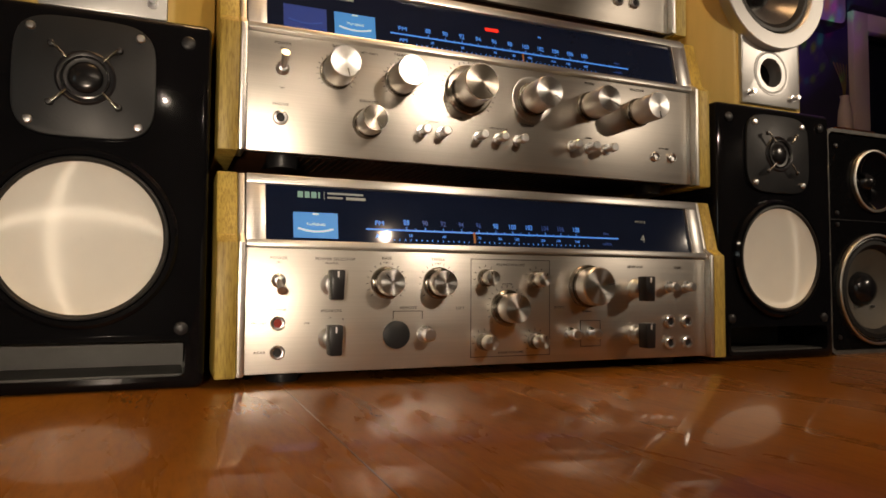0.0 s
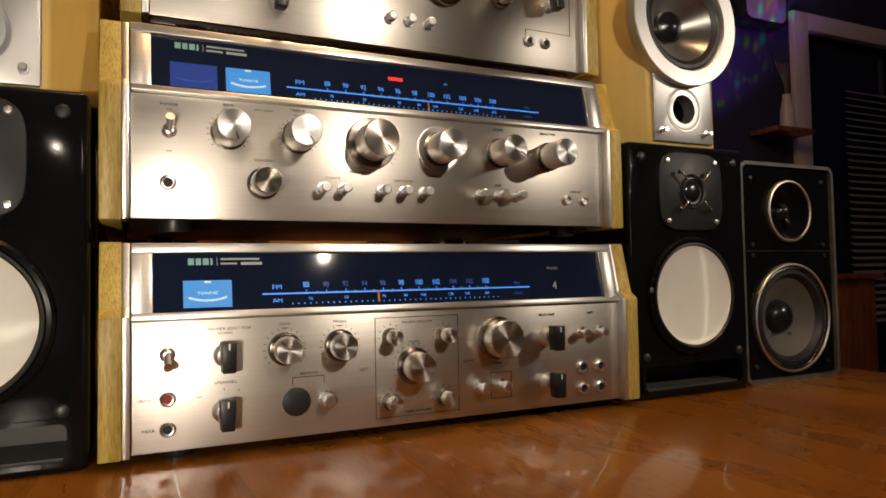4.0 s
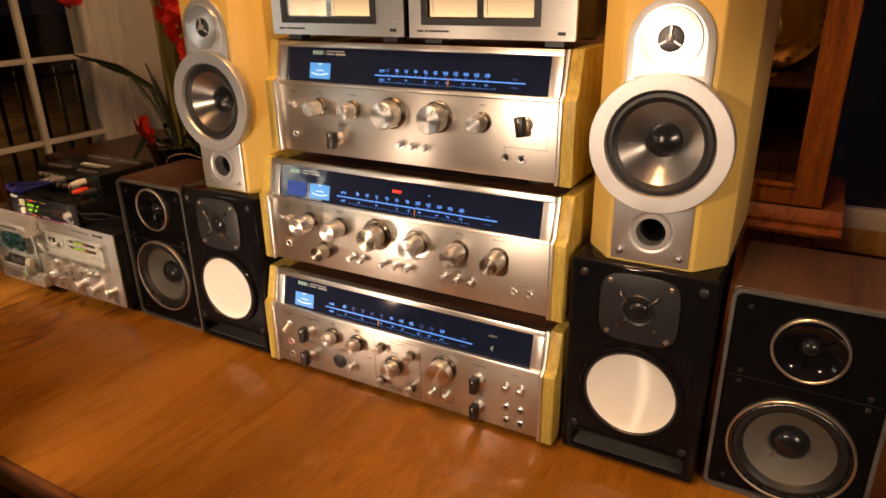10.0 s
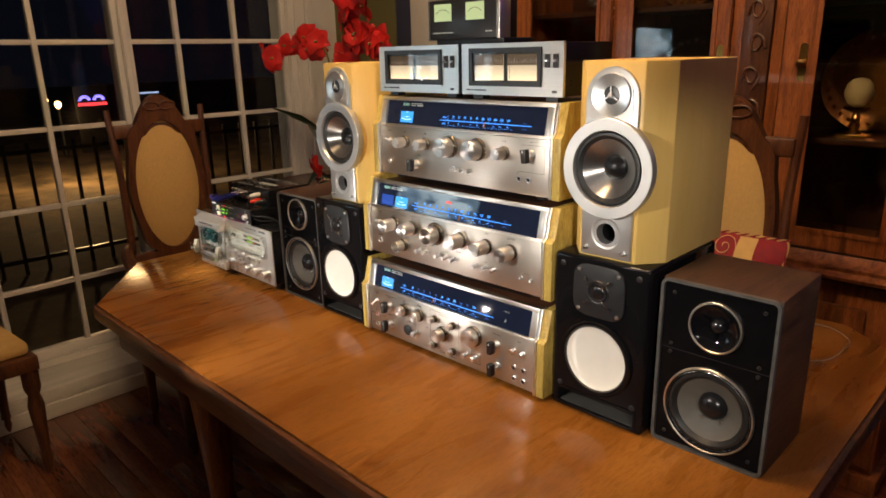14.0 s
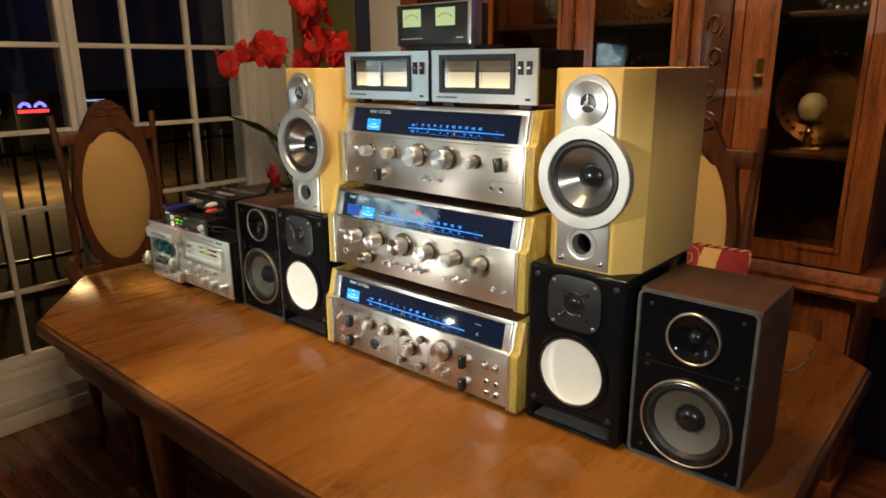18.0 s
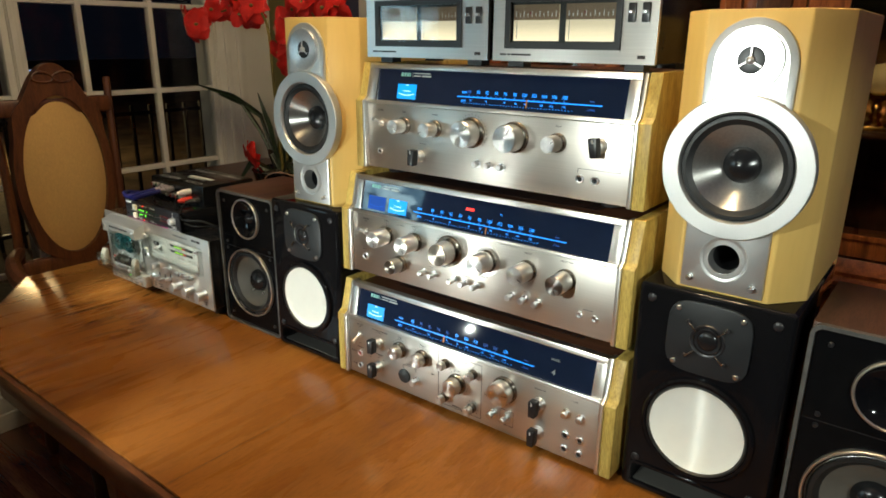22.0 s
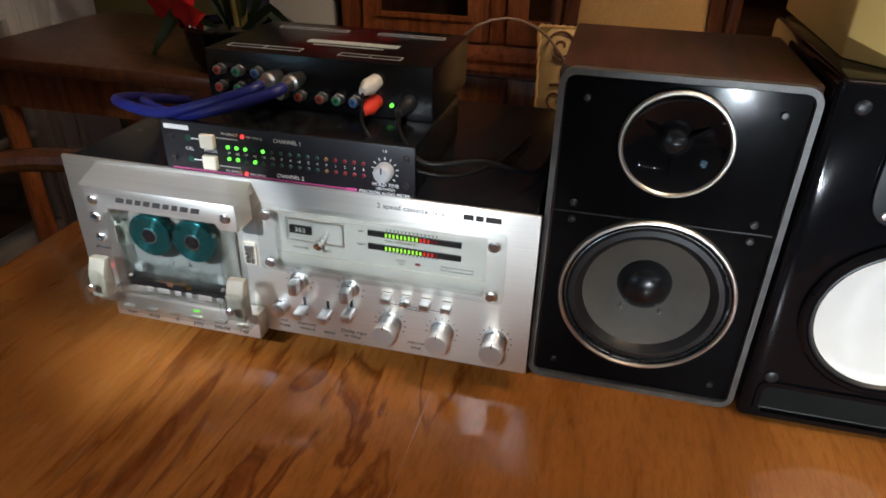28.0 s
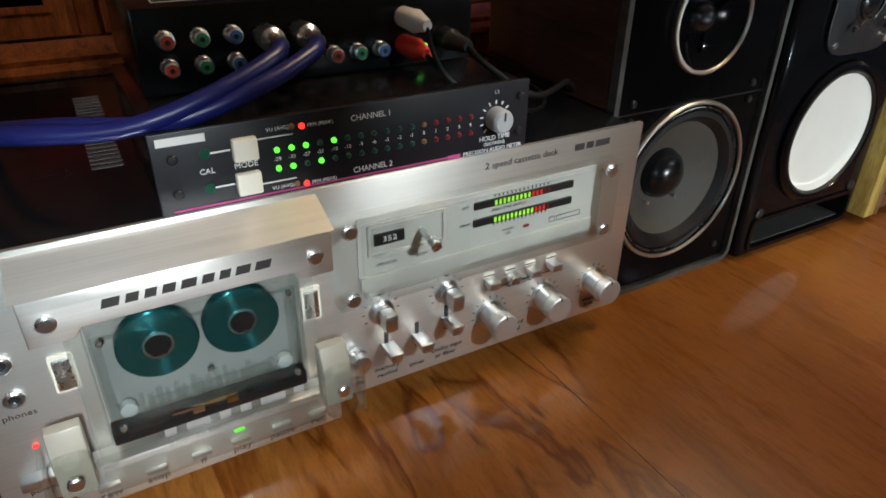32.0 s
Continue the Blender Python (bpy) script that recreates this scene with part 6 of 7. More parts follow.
for x, m in ((-0.0865, RCA_RED), (-0.0690, RCA_GREEN), (-0.0515, RCA_BLUE)):
    socket(x, 0.0295, m), socket(x, 0.0150, m)
for x, m in ((-0.0300, RCA_WHITE), (-0.0135, RCA_RED), (0.0055, RCA_RED), (0.0205, RCA_GREEN), (0.0355, RCA_BLUE)):
    socket(x, 0.0130, m)
part("power_lamp", turned([(0.0017, 0), (0.0017, -0.002), (0.0008, -0.0028)], (0.0665, 0, VZ + 0.0115), seg=14), LED_GREEN, vb, "lit green lamp")
BLACK_LEAD = paint("black_lead_sheath", (0.004, 0.004, 0.004), 0.45)
BLACK_LEAD.node_tree.nodes["Principled BSDF"].inputs["Specular IOR Level"].default_value = 0.15
BLUE_SLEEVE = paint("blue_cable_sleeve", (0.014, 0.018, 0.15), 0.35, 0.0, 0.15, 20, 0.03)
bx, by, bz = -0.5005, 0.610, TZ + DZ + 0.150 + 0.0405
for i, x in enumerate((-0.0345, -0.0145)):
    c = thing("blue_cable", (bx + x, by, bz + 0.0275), "blue coaxial cable with chrome plug, in the distribution box", "cable", "blue cables")
    part("plug", turned([(0.0062, -0.001), (0.0062, -0.010), (0.0070, -0.0105), (0.0070, -0.019), (0.0050, -0.021), (0.0046, -0.032)], seg=26), CHROME, c, "chrome bayonet plug")
    part("sleeve", tubed([(0, -0.028, 0), (-0.006, -0.040, -0.003), (-0.040, -0.052, -0.014), (-0.085, -0.050, -0.026), (-0.140 + 0.01 * i, -0.030, -0.0270), (-0.165, 0.02, -0.040), (-0.175, 0.09, -0.062)], 0.0046, 12), BLUE_SLEEVE, c, "blue cable sleeve")
for z, m, n in ((0.0300, paint("white_plug", (0.72, 0.70, 0.66), 0.45), "white"), (0.0135, paint("red_plug", (0.62, 0.04, 0.02), 0.45), "red")):
    c = thing("phono_cable", (bx + 0.0525, by, bz + z), n + " phono plug on a thin black cable", "cable", "phono cables")
    part("plug", turned([(0.0062, 0), (0.0064, -0.012), (0.0070, -0.016), (0.0058, -0.019), (0.0046, -0.026), (0.0030, -0.031)], seg=22), m, c, n + " plug body")
    part("lead", tubed([(0, -0.029, 0), (0.004, -0.042, -0.006 + 0.012 - z), (0.030, -0.050, -0.030 - (z - 0.0135)), (0.075, -0.045, -0.0395 - (z - 0.0135)), (0.105, 0.0, -0.041 - (z - 0.0135)), (0.120, 0.10, -0.0505 - (z - 0.0135))], 0.0015, 8), BLACK_LEAD, c)
c = thing("power_lead", (bx + 0.0815, by, bz + 0.0150), "black power lead plugged into the distribution box", "cable")
part("plug", turned([(0.0068, 0), (0.0068, -0.010), (0.0055, -0.012), (0.0048, -0.024), (0.0034, -0.030)], seg=22), SATIN_BLACK, c)
part("lead", tubed([(0, -0.028, 0), (0.006, -0.045, -0.010), (0.030, -0.060, -0.026), (0.070, -0.040, -0.0275), (0.110, 0.01, -0.050), (0.118, 0.14, -0.0505)], 0.0021, 10), BLACK_LEAD, c)
c = thing("twin_wire", (-0.31, 0.80, TZ), "clear speaker wire behind the small loudspeaker", "cable")
part("wire", tubed([(0.10, 0.0, 0.002), (0.06, 0.03, 0.10), (-0.02, 0.02, 0.245), (-0.10, -0.02, 0.250), (-0.16, 0.06, 0.10)], 0.0014, 8), paint("clear_copper_wire", (0.26, 0.17, 0.12), 0.25), c)

# ---- meter units on top ----
def meter_unit(at, half, label):
    u = thing("level_meter_unit", at, label, "meter unit", "twin meter units")
    H = 0.090
    part("case", boxed(-half + 0.002, half - 0.002, 0.004, 0.150, 0.008, H - 0.001 + 0.008, 0.002), BLACK_METAL, u, "black case")
    x0, x1, z0, z1 = -half + 0.022, half - 0.046, 0.026, 0.088
    face = part("front_panel", frame_plate([(-half, 0.008), (half, 0.008), (half, H + 0.008), (-half, H + 0.008)], [(x0, z0), (x1, z0), (x1, z1), (x0, z1)], -0.002, 0.004), ALU_LIGHT, u, "brushed aluminium front")
    part("window_frame", frame_plate([(x0 - 0.002, z0 - 0.002), (x1 + 0.002, z0 - 0.002), (x1 + 0.002, z1 + 0.002), (x0 - 0.002, z1 + 0.002)], [(x0 + 0.006, z0 + 0.006), (x1 - 0.006, z0 + 0.006), (x1 - 0.006, z1 - 0.006), (x0 + 0.006, z1 - 0.006)], -0.005, -0.002), SATIN_BLACK, face)
    part("back_plate", boxed(x0, x1, 0.0032, 0.0038, z0, z1), SATIN_BLACK, face)
    mid = (x0 + x1) / 2
    for a, b in ((x0 + 0.008, mid - 0.005), (mid + 0.005, x1 - 0.008)):
        m = part("meter", boxed(a, b, 0.0018, 0.0030, z0 + 0.008, z1 - 0.009), WARM_METER, face, "warmly lit meter scale")
        part("scale_band", boxed(a, b, 0.0012, 0.0016, z1 - 0.028, z1 - 0.009), paint("meter_scale_band", (0.20, 0.13, 0.08), 0.5), m)
        tick = bmesh.new()
        for i in range(11):
            x = a + 0.004 + (b - a - 0.008) * i / 10
            box(tick, x - 0.0004, x + 0.0004, 0.0007, 0.0010, z1 - 0.024, z1 - 0.024 + (0.007 if i % 2 == 0 else 0.004))
        part("scale_ticks", tick, WHITE_PRINT, m)
        part("peak_lamp", boxed((a + b) / 2 - 0.009, (a + b) / 2 - 0.006, 0.0006, 0.0010, z1 - 0.021, z1 - 0.018), LED_OFF_R, m)
        part("needle", boxed(a + 0.005, a + 0.0056, 0.0004, 0.0007, z0 + 0.010, z1 - 0.018), PRINT, m)
    part("window_glass", boxed(x0 + 0.006, x1 - 0.006, -0.0030, -0.0022, z0 + 0.006, z1 - 0.006), SMOKE, face).visible_shadow = False
    for x in (half - 0.032, half - 0.015):
        sw = part("rocker_switch", boxed(x - 0.0048, x + 0.0048, -0.0048, -0.002, 0.056, 0.078, 0.0006), SATIN_BLACK, face)
        part("switch_tip", boxed(x - 0.003, x + 0.003, -0.010, -0.0048, 0.0655, 0.0695, 0.0008), CHROME, sw)
    part("brand_print", bars([0.010, 0.004, 0.030], 0.0024, -half + 0.012, -0.0021, 0.0165, 0.8), PRINT, face)
    part("model_badge", boxed(half - 0.022, half - 0.012, -0.0023, -0.002, 0.0145, 0.0185), PRINT, face)
    for sx in (-1, 1):
        for y in (0.02, 0.13):
            part("foot", boxed(sx * (half - 0.03) - 0.012, sx * (half - 0.03) + 0.012, y - 0.01, y + 0.01, 0, 0.009), SATIN_BLACK, u)
    return u


TOPZ = 1.130 + HT
meter_unit((0.1995, 0.620, TOPZ), 0.1140, "silver twin meter unit with lit scales, on the top receiver")
meter_unit((0.4360, 0.620, TOPZ), 0.1140, "silver twin meter unit with lit scales, on the top receiver")
pm = thing("small_meter_unit", (0.3160, 0.635, TOPZ + 0.098), "small black meter unit with two green scales, on the meter units", "meter unit")
part("base_slab", boxed(-0.085, 0.085, 0.01, 0.10, 0, 0.010, 0.001), SATIN_BLACK, pm)
part("case", boxed(-0.094, 0.076, 0.0, 0.060, 0.010, 0.081, 0.002), SATIN_BLACK, pm)
part("end_strip", boxed(0.0765, 0.0850, -0.002, 0.030, 0.009, 0.083, 0.002), ALU_LIGHT, pm, "bright aluminium end strip")
part("end_strip", boxed(-0.098, -0.0945, -0.002, 0.030, 0.009, 0.083, 0.001), ALU_LIGHT, pm)
part("top_strip", boxed(-0.0945, 0.0765, -0.001, 0.060, 0.0812, 0.083, 0.0004), ALU_LIGHT, pm)
for x in (-0.057, 0.025):
    m = part("meter", boxed(x - 0.0225, x + 0.0225, -0.0012, -0.0003, 0.043, 0.074), GREEN_METER, pm, "green lit meter scale")
    arc = bmesh.new()
    for k in range(12):
        a = radians(50 + 80 * k / 11)
        box(arc, x - 0.024 * math.cos(a) - 0.0007, x - 0.024 * math.cos(a) + 0.0007, -0.0016, -0.0013, 0.039 + 0.024 * math.sin(a), 0.0408 + 0.024 * math.sin(a))
    part("scale_arc", arc, PRINT, m)
part("brand_print", bars([0.022, 0.03], 0.002, -0.085, -0.0003, 0.022, 1.0), DIM_PRINT, pm)
part("badge", bars([0.006, 0.009], 0.0022, 0.050, -0.0003, 0.022, 0.5), DIM_PRINT, pm)

# clear plastic lets the light through
for ob in list(deck.children_recursive) + list(tape.children_recursive):
    if ob.data and ob.data.materials and ob.data.materials[0] in (ACRYLIC, SMOKE):
        ob.visible_shadow = False

# ---- china cabinet behind the table ----
cab = thing("china_cabinet", (0, 1.90, 0), "dark cherry china cabinet with glass doors and carved post", "cabinet")
part("base", boxed(-1.0, 0.87, 0.0, 0.38, 0.06, 0.70, 0.004), CHERRY, cab, "cherry base cupboard")
part("plinth", boxed(-1.02, 0.89, -0.02, 0.38, 0, 0.06, 0.004), CHERRY, cab)
waist = [(-0.07, 0.700), (-0.075, 0.712), (-0.055, 0.724), (-0.060, 0.736), (-0.035, 0.748), (-0.02, 0.765), (0.38, 0.765), (0.38, 0.700)]
part("waist_moulding", prismed(waist, -1.03, 0.925, "x"), CHERRY, cab, "stepped waist moulding")
part("back_panel", boxed(-1.0, 0.87, 0.365, 0.38, 0.765, 2.20), DARK_TOP, cab)
for x0, x1 in ((-1.0, -0.975), (0.845, 0.87)):
    part("side_panel", boxed(x0, x1, 0.0, 0.365, 0.765, 2.20, 0.002), CHERRY, cab)
part("cornice", prismed([(-0.03, 2.20), (-0.09, 2.27), (-0.09, 2.30), (0.38, 2.30), (0.38, 2.20)], -1.05, 0.92, "x"), CHERRY, cab)
for z in (1.10, 1.515, 1.90):
    part("shelf", boxed(-0.975, 0.845, 0.06, 0.364, z - 0.018, z, 0.002), DARK_TOP, cab)
for x in (-0.56, -0.10, 0.37):
    part("divider", boxed(x - 0.01, x + 0.01, 0.06, 0.364, 0.765, 2.20), CHERRY, cab)
for x0, x1 in ((-0.975, -0.93), (-0.585, -0.535), (-0.13, -0.092), (0.297, 0.458), ):
    part("stile", boxed(x0 + 0.001, x1 - 0.001, 0.0, 0.03, 0.766, 2.199, 0.003), CHERRY, cab)
carve = part("carved_post", boxed(0.335, 0.425, -0.016, -0.0005, 0.80, 2.15, 0.006), CHAIR_WOOD, cab, "oak post carved with scrolls")
for i in range(13):
    z = 0.88 + i * 0.098
    s = 1 if i % 2 else -1
    pts = [(0.38 + s * (0.006 + 0.026 * (1 - k / 13) * math.cos(radians(k * 46))), -0.018, z + 0.040 * (1 - k / 14) * math.sin(radians(k * 46)) + k * 0.003) for k in range(12)]
    part("scroll", tubed(pts, 0.0062, 8, 0.0035), CHAIR_WOOD, carve)
    part("leaf", prismed([(0.38 - s * 0.004, z - 0.03), (0.38 - s * 0.020, z - 0.012), (0.38 - s * 0.027, z + 0.012), (0.38 - s * 0.012, z + 0.004)], -0.021, -0.0162, "y", 0.0015), CHAIR_WOOD, carve)
BEVEL_GLASS = thin_glass("cabinet_glass", (0.80, 0.78, 0.74), 0.06)


def glazed_door(x0, x1, handle, m0=0.048, m1=0.048):
    d = part("glass_door", frame_plate([(x0, 0.772), (x1, 0.772), (x1, 2.19), (x0, 2.19)], [(x0 + m0, 0.83), (x1 - m1, 0.83), (x1 - m1, 2.12), (x0 + m0, 2.12)], -0.020, -0.001), CHERRY, cab, "cherry framed glass door")
    part("bead", frame_plate([(x0 + m0 - 0.008, 0.822), (x1 - m1 + 0.008, 0.822), (x1 - m1 + 0.008, 2.128), (x0 + m0 - 0.008, 2.128)], [(x0 + m0 + 0.006, 0.836), (x1 - m1 - 0.006, 0.836), (x1 - m1 - 0.006, 2.114), (x0 + m0 + 0.006, 2.114)], -0.027, -0.0205), CHERRY, d)
    part("pane", boxed(x0 + m0, x1 - m1, -0.012, -0.008, 0.83, 2.12), BEVEL_GLASS, d).visible_shadow = False
    h = part("handle", turned([(0.004, -0.020), (0.006, -0.030), (0.011, -0.036), (0.012, -0.044), (0.004, -0.049)], (handle, 0, 1.325), seg=20), BRASS, d, "brass knob")
    part("backplate", prismed(rounded(handle - 0.011, handle + 0.011, 1.272, 1.382, 0.010), -0.0225, -0.0202, "y"), BRASS, d)


glazed_door(-0.93, -0.585, -0.61)
glazed_door(-0.535, -0.13, -0.51)
glazed_door(-0.092, 0.297, 0.275)
glazed_door(0.466, 0.866, 0.524, 0.092, 0.070)
for x0, x1 in ((-0.98, -0.53), (-0.52, -0.07), (-0.06, 0.40), (0.41, 0.86)):
    d = part("cupboard_door", boxed(x0, x1, -0.020, -0.001, 0.09, 0.68, 0.004), CHERRY, cab)
    part("raised_panel", boxed(x0 + 0.07, x1 - 0.07, -0.030, -0.0205, 0.16, 0.61, 0.008), CHERRY, d)
PLATE = paint("cut_glass_plate", (0.10, 0.092, 0.075), 0.3, 0.5, 0.3, 60, 0.3, fine=120)
GOLD_PLATE = paint("amber_glass_plate", (0.34, 0.16, 0.045), 0.12, 0.6, 0.3, 40, 0.1)
CUT = "cut-glass plate with beaded rim standing in the cabinet"
for x, z, r, m, lab in ((0.027, 1.10, 0.160, PLATE, CUT), (0.0, 1.515, 0.130, GOLD_PLATE, "amber plate standing on the upper shelf"), (0.645, 1.10, 0.160, GOLD_PLATE, "large amber plate with beaded rim, behind the candle"), (0.669, 1.515, 0.130, PLATE, CUT), (-0.33, 1.515, 0.13, PLATE, CUT), (-0.33, 1.10, 0.15, GOLD_PLATE, "amber plate standing in the cabinet"), (-0.76, 1.515, 0.13, PLATE, CUT)):
    pl = thing("plate", (x, 2.222, z), lab, "plate", "plates in the cabinet")
    d = part("dish", turned([(r * 0.55, 0.004), (r * 0.60, -0.004), (r * 0.72, -0.010), (r, -0.024), (r, -0.020), (r * 0.6, 0.006)], (0, 0, r), seg=48), m, pl)
    d.rotation_euler = (radians(-8), 0, 0)
    for k in range(28):
        a = 2 * math.pi * k / 28
        part("rim_bead", turned([(0.002, -0.008), (0.0082, 0.0), (0.002, 0.008)], (r * 0.88 * math.cos(a), -0.020, r + r * 0.88 * math.sin(a)), seg=7), BRASS if m is GOLD_PLATE else CHROME, d)
cs = thing("candle_holder", (0.648, 2.03, 1.10), "brass candle holder with a round cream candle, in the cabinet", "candle holder")
part("foot", boxed(-0.042, 0.042, -0.042, 0.042, 0, 0.012, 0.003), BRASS, cs)
part("stem", turned([(0.026, 0.012), (0.020, 0.020), (0.012, 0.026), (0.018, 0.036), (0.010, 0.046), (0.014, 0.060), (0.009, 0.074), (0.036, 0.086), (0.038, 0.094)], axis="z", seg=24), BRASS, cs)
part("candle", turned([(0.012, 0.094), (0.028, 0.102), (0.038, 0.122), (0.040, 0.138), (0.034, 0.160), (0.020, 0.174), (0.002, 0.178)], axis="z", seg=32), paint("cream_wax", (0.72, 0.62, 0.34), 0.5), cs, "round cream candle")
GOBLET_GLASS = thin_glass("goblet_glass", (0.86, 0.86, 0.90), 0.22)
for x, y in ((0.655, 2.06), (0.60, 2.14), (0.74, 2.12)):
    g = thing("goblet", (x, y, 0.765), "clear glass goblet in the cabinet", "goblet", "goblets in the cabinet")
    part("bowl", turned([(0.030, 0.0), (0.028, 0.004), (0.006, 0.012), (0.005, 0.075), (0.014, 0.085), (0.034, 0.110), (0.036, 0.150), (0.030, 0.168)], axis="z", seg=24), GOBLET_GLASS, g)

# ---- chairs with oval backs ----
def chair(at, rz, label, arms=False):
    """Faces -y. Carved back with an oval pad, slim posts, padded seat, turned legs."""
    c = thing("dining_chair", at, label, "chair", "oval-back dining chairs", rz)
    yb, zc, a, b = 0.20, 0.912, 0.122, 0.245
    n = 72
    outer, inner = [], []
    for i in range(n):
        t = 2 * math.pi * i / n
        s, q = math.cos(t), math.sin(t)
        w = 0.026
        crest = 0.070 * math.exp(-((t - math.pi / 2) / 0.55) ** 2) + 0.028 * (math.exp(-((t - 0.72) / 0.16) ** 2) + math.exp(-((t - (math.pi - 0.72)) / 0.16) ** 2))
        foot = 0.030 * (math.exp(-((t - 5.35) / 0.25) ** 2) + math.exp(-((t - 4.07) / 0.25) ** 2))
        inner.append((a * s, zc + b * q))
        outer.append(((a + w + foot * 0.8) * s + (crest * 0.55 * s), zc + (b + w + crest + foot * 0.4) * q))
    fr = part("back_frame", frame_plate(outer, inner, yb, yb + 0.032), CHAIR_WOOD, c, "carved oak back frame")
    for sx in (-1, 1):
        pts = [(sx * (0.030 + 0.030 * math.cos(radians(k * 40))), yb - 0.003, zc + b + 0.052 + 0.022 * math.sin(radians(k * 40)) * (1 - k / 14)) for k in range(10)]
        part("scroll", tubed(pts, 0.0042, 8, 0.0025), CHAIR_WOOD, fr)
    pad = part("back_pad", turned([(0.02, -0.020), (0.5, -0.018), (0.85, -0.010), (1.0, 0.004), (1.0, 0.020), (0.02, 0.024)], seg=48), CREAM_FABRIC, c, "cream oval upholstered pad", (0, yb + 0.012, zc))
    pad.scale = (a + 0.004, 1, b + 0.004)
    for sx in (-1, 1):
        part("back_post", tubed([(sx * 0.190, yb + 0.03, 0.44), (sx * 0.168, yb + 0.02, 0.66), (sx * 0.166, yb + 0.02, 0.95), (sx * 0.178, yb + 0.035, 1.205)], 0.016, 10, 0.011), CHAIR_WOOD, c)
    part("lower_rail", boxed(-0.172, 0.172, yb + 0.004, yb + 0.030, 0.615, 0.665, 0.008), CHAIR_WOOD, c)
    part("upper_rail", boxed(-0.170, 0.170, yb + 0.008, yb + 0.030, 1.100, 1.150, 0.008), CHAIR_WOOD, c)
    part("seat_frame", prismed([(-0.24, -0.22), (0.24, -0.22), (0.205, 0.235), (-0.205, 0.235)], 0.39, 0.445, "z", 0.008), CHAIR_WOOD, c)
    part("seat_pad", prismed([(-0.225, -0.205), (0.225, -0.205), (0.19, 0.205), (-0.19, 0.205)], 0.4455, 0.495, "z", 0.020), CREAM_FABRIC, c, "cream padded seat")
    leg = mesh("leg", turned([(0.014, 0), (0.020, 0.04), (0.016, 0.09), (0.026, 0.26), (0.018, 0.30), (0.027, 0.325), (0.027, 0.392)], axis="z", seg=16), CHAIR_WOOD)
    for x, y in ((-0.21, -0.19), (0.21, -0.19), (-0.18, 0.21), (0.18, 0.21)):
        shared("leg", leg, c, (x, y, 0))
    if arms:
        for sx in (-1, 1):
            part("arm", tubed([(sx * 0.170, yb + 0.01, 0.700), (sx * 0.235, 0.08, 0.712), (sx * 0.275, -0.06, 0.705), (sx * 0.270, -0.125, 0.690)], 0.017, 10, 0.026), CHAIR_WOOD, c, "curved oak arm")
            part("arm_post", tubed([(sx * 0.268, -0.09, 0.690), (sx * 0.262, -0.10, 0.58), (sx * 0.232, -0.12, 0.40)], 0.014, 10), CHAIR_WOOD, c)
    return c


chair((-1.135, 0.735, 0), 90, "carved oak armchair with cream oval back, at the table's end", True)
chair((0.475, 1.295, 0), 0, "carved oak dining chair with cream oval back, behind the table")
chair((-0.215, 1.295, 0), 0, "carved oak dining chair with cream oval back, behind the table")
chair((-1.41, -0.08, 0), 90, "carved oak dining chair with cream seat, before the window")


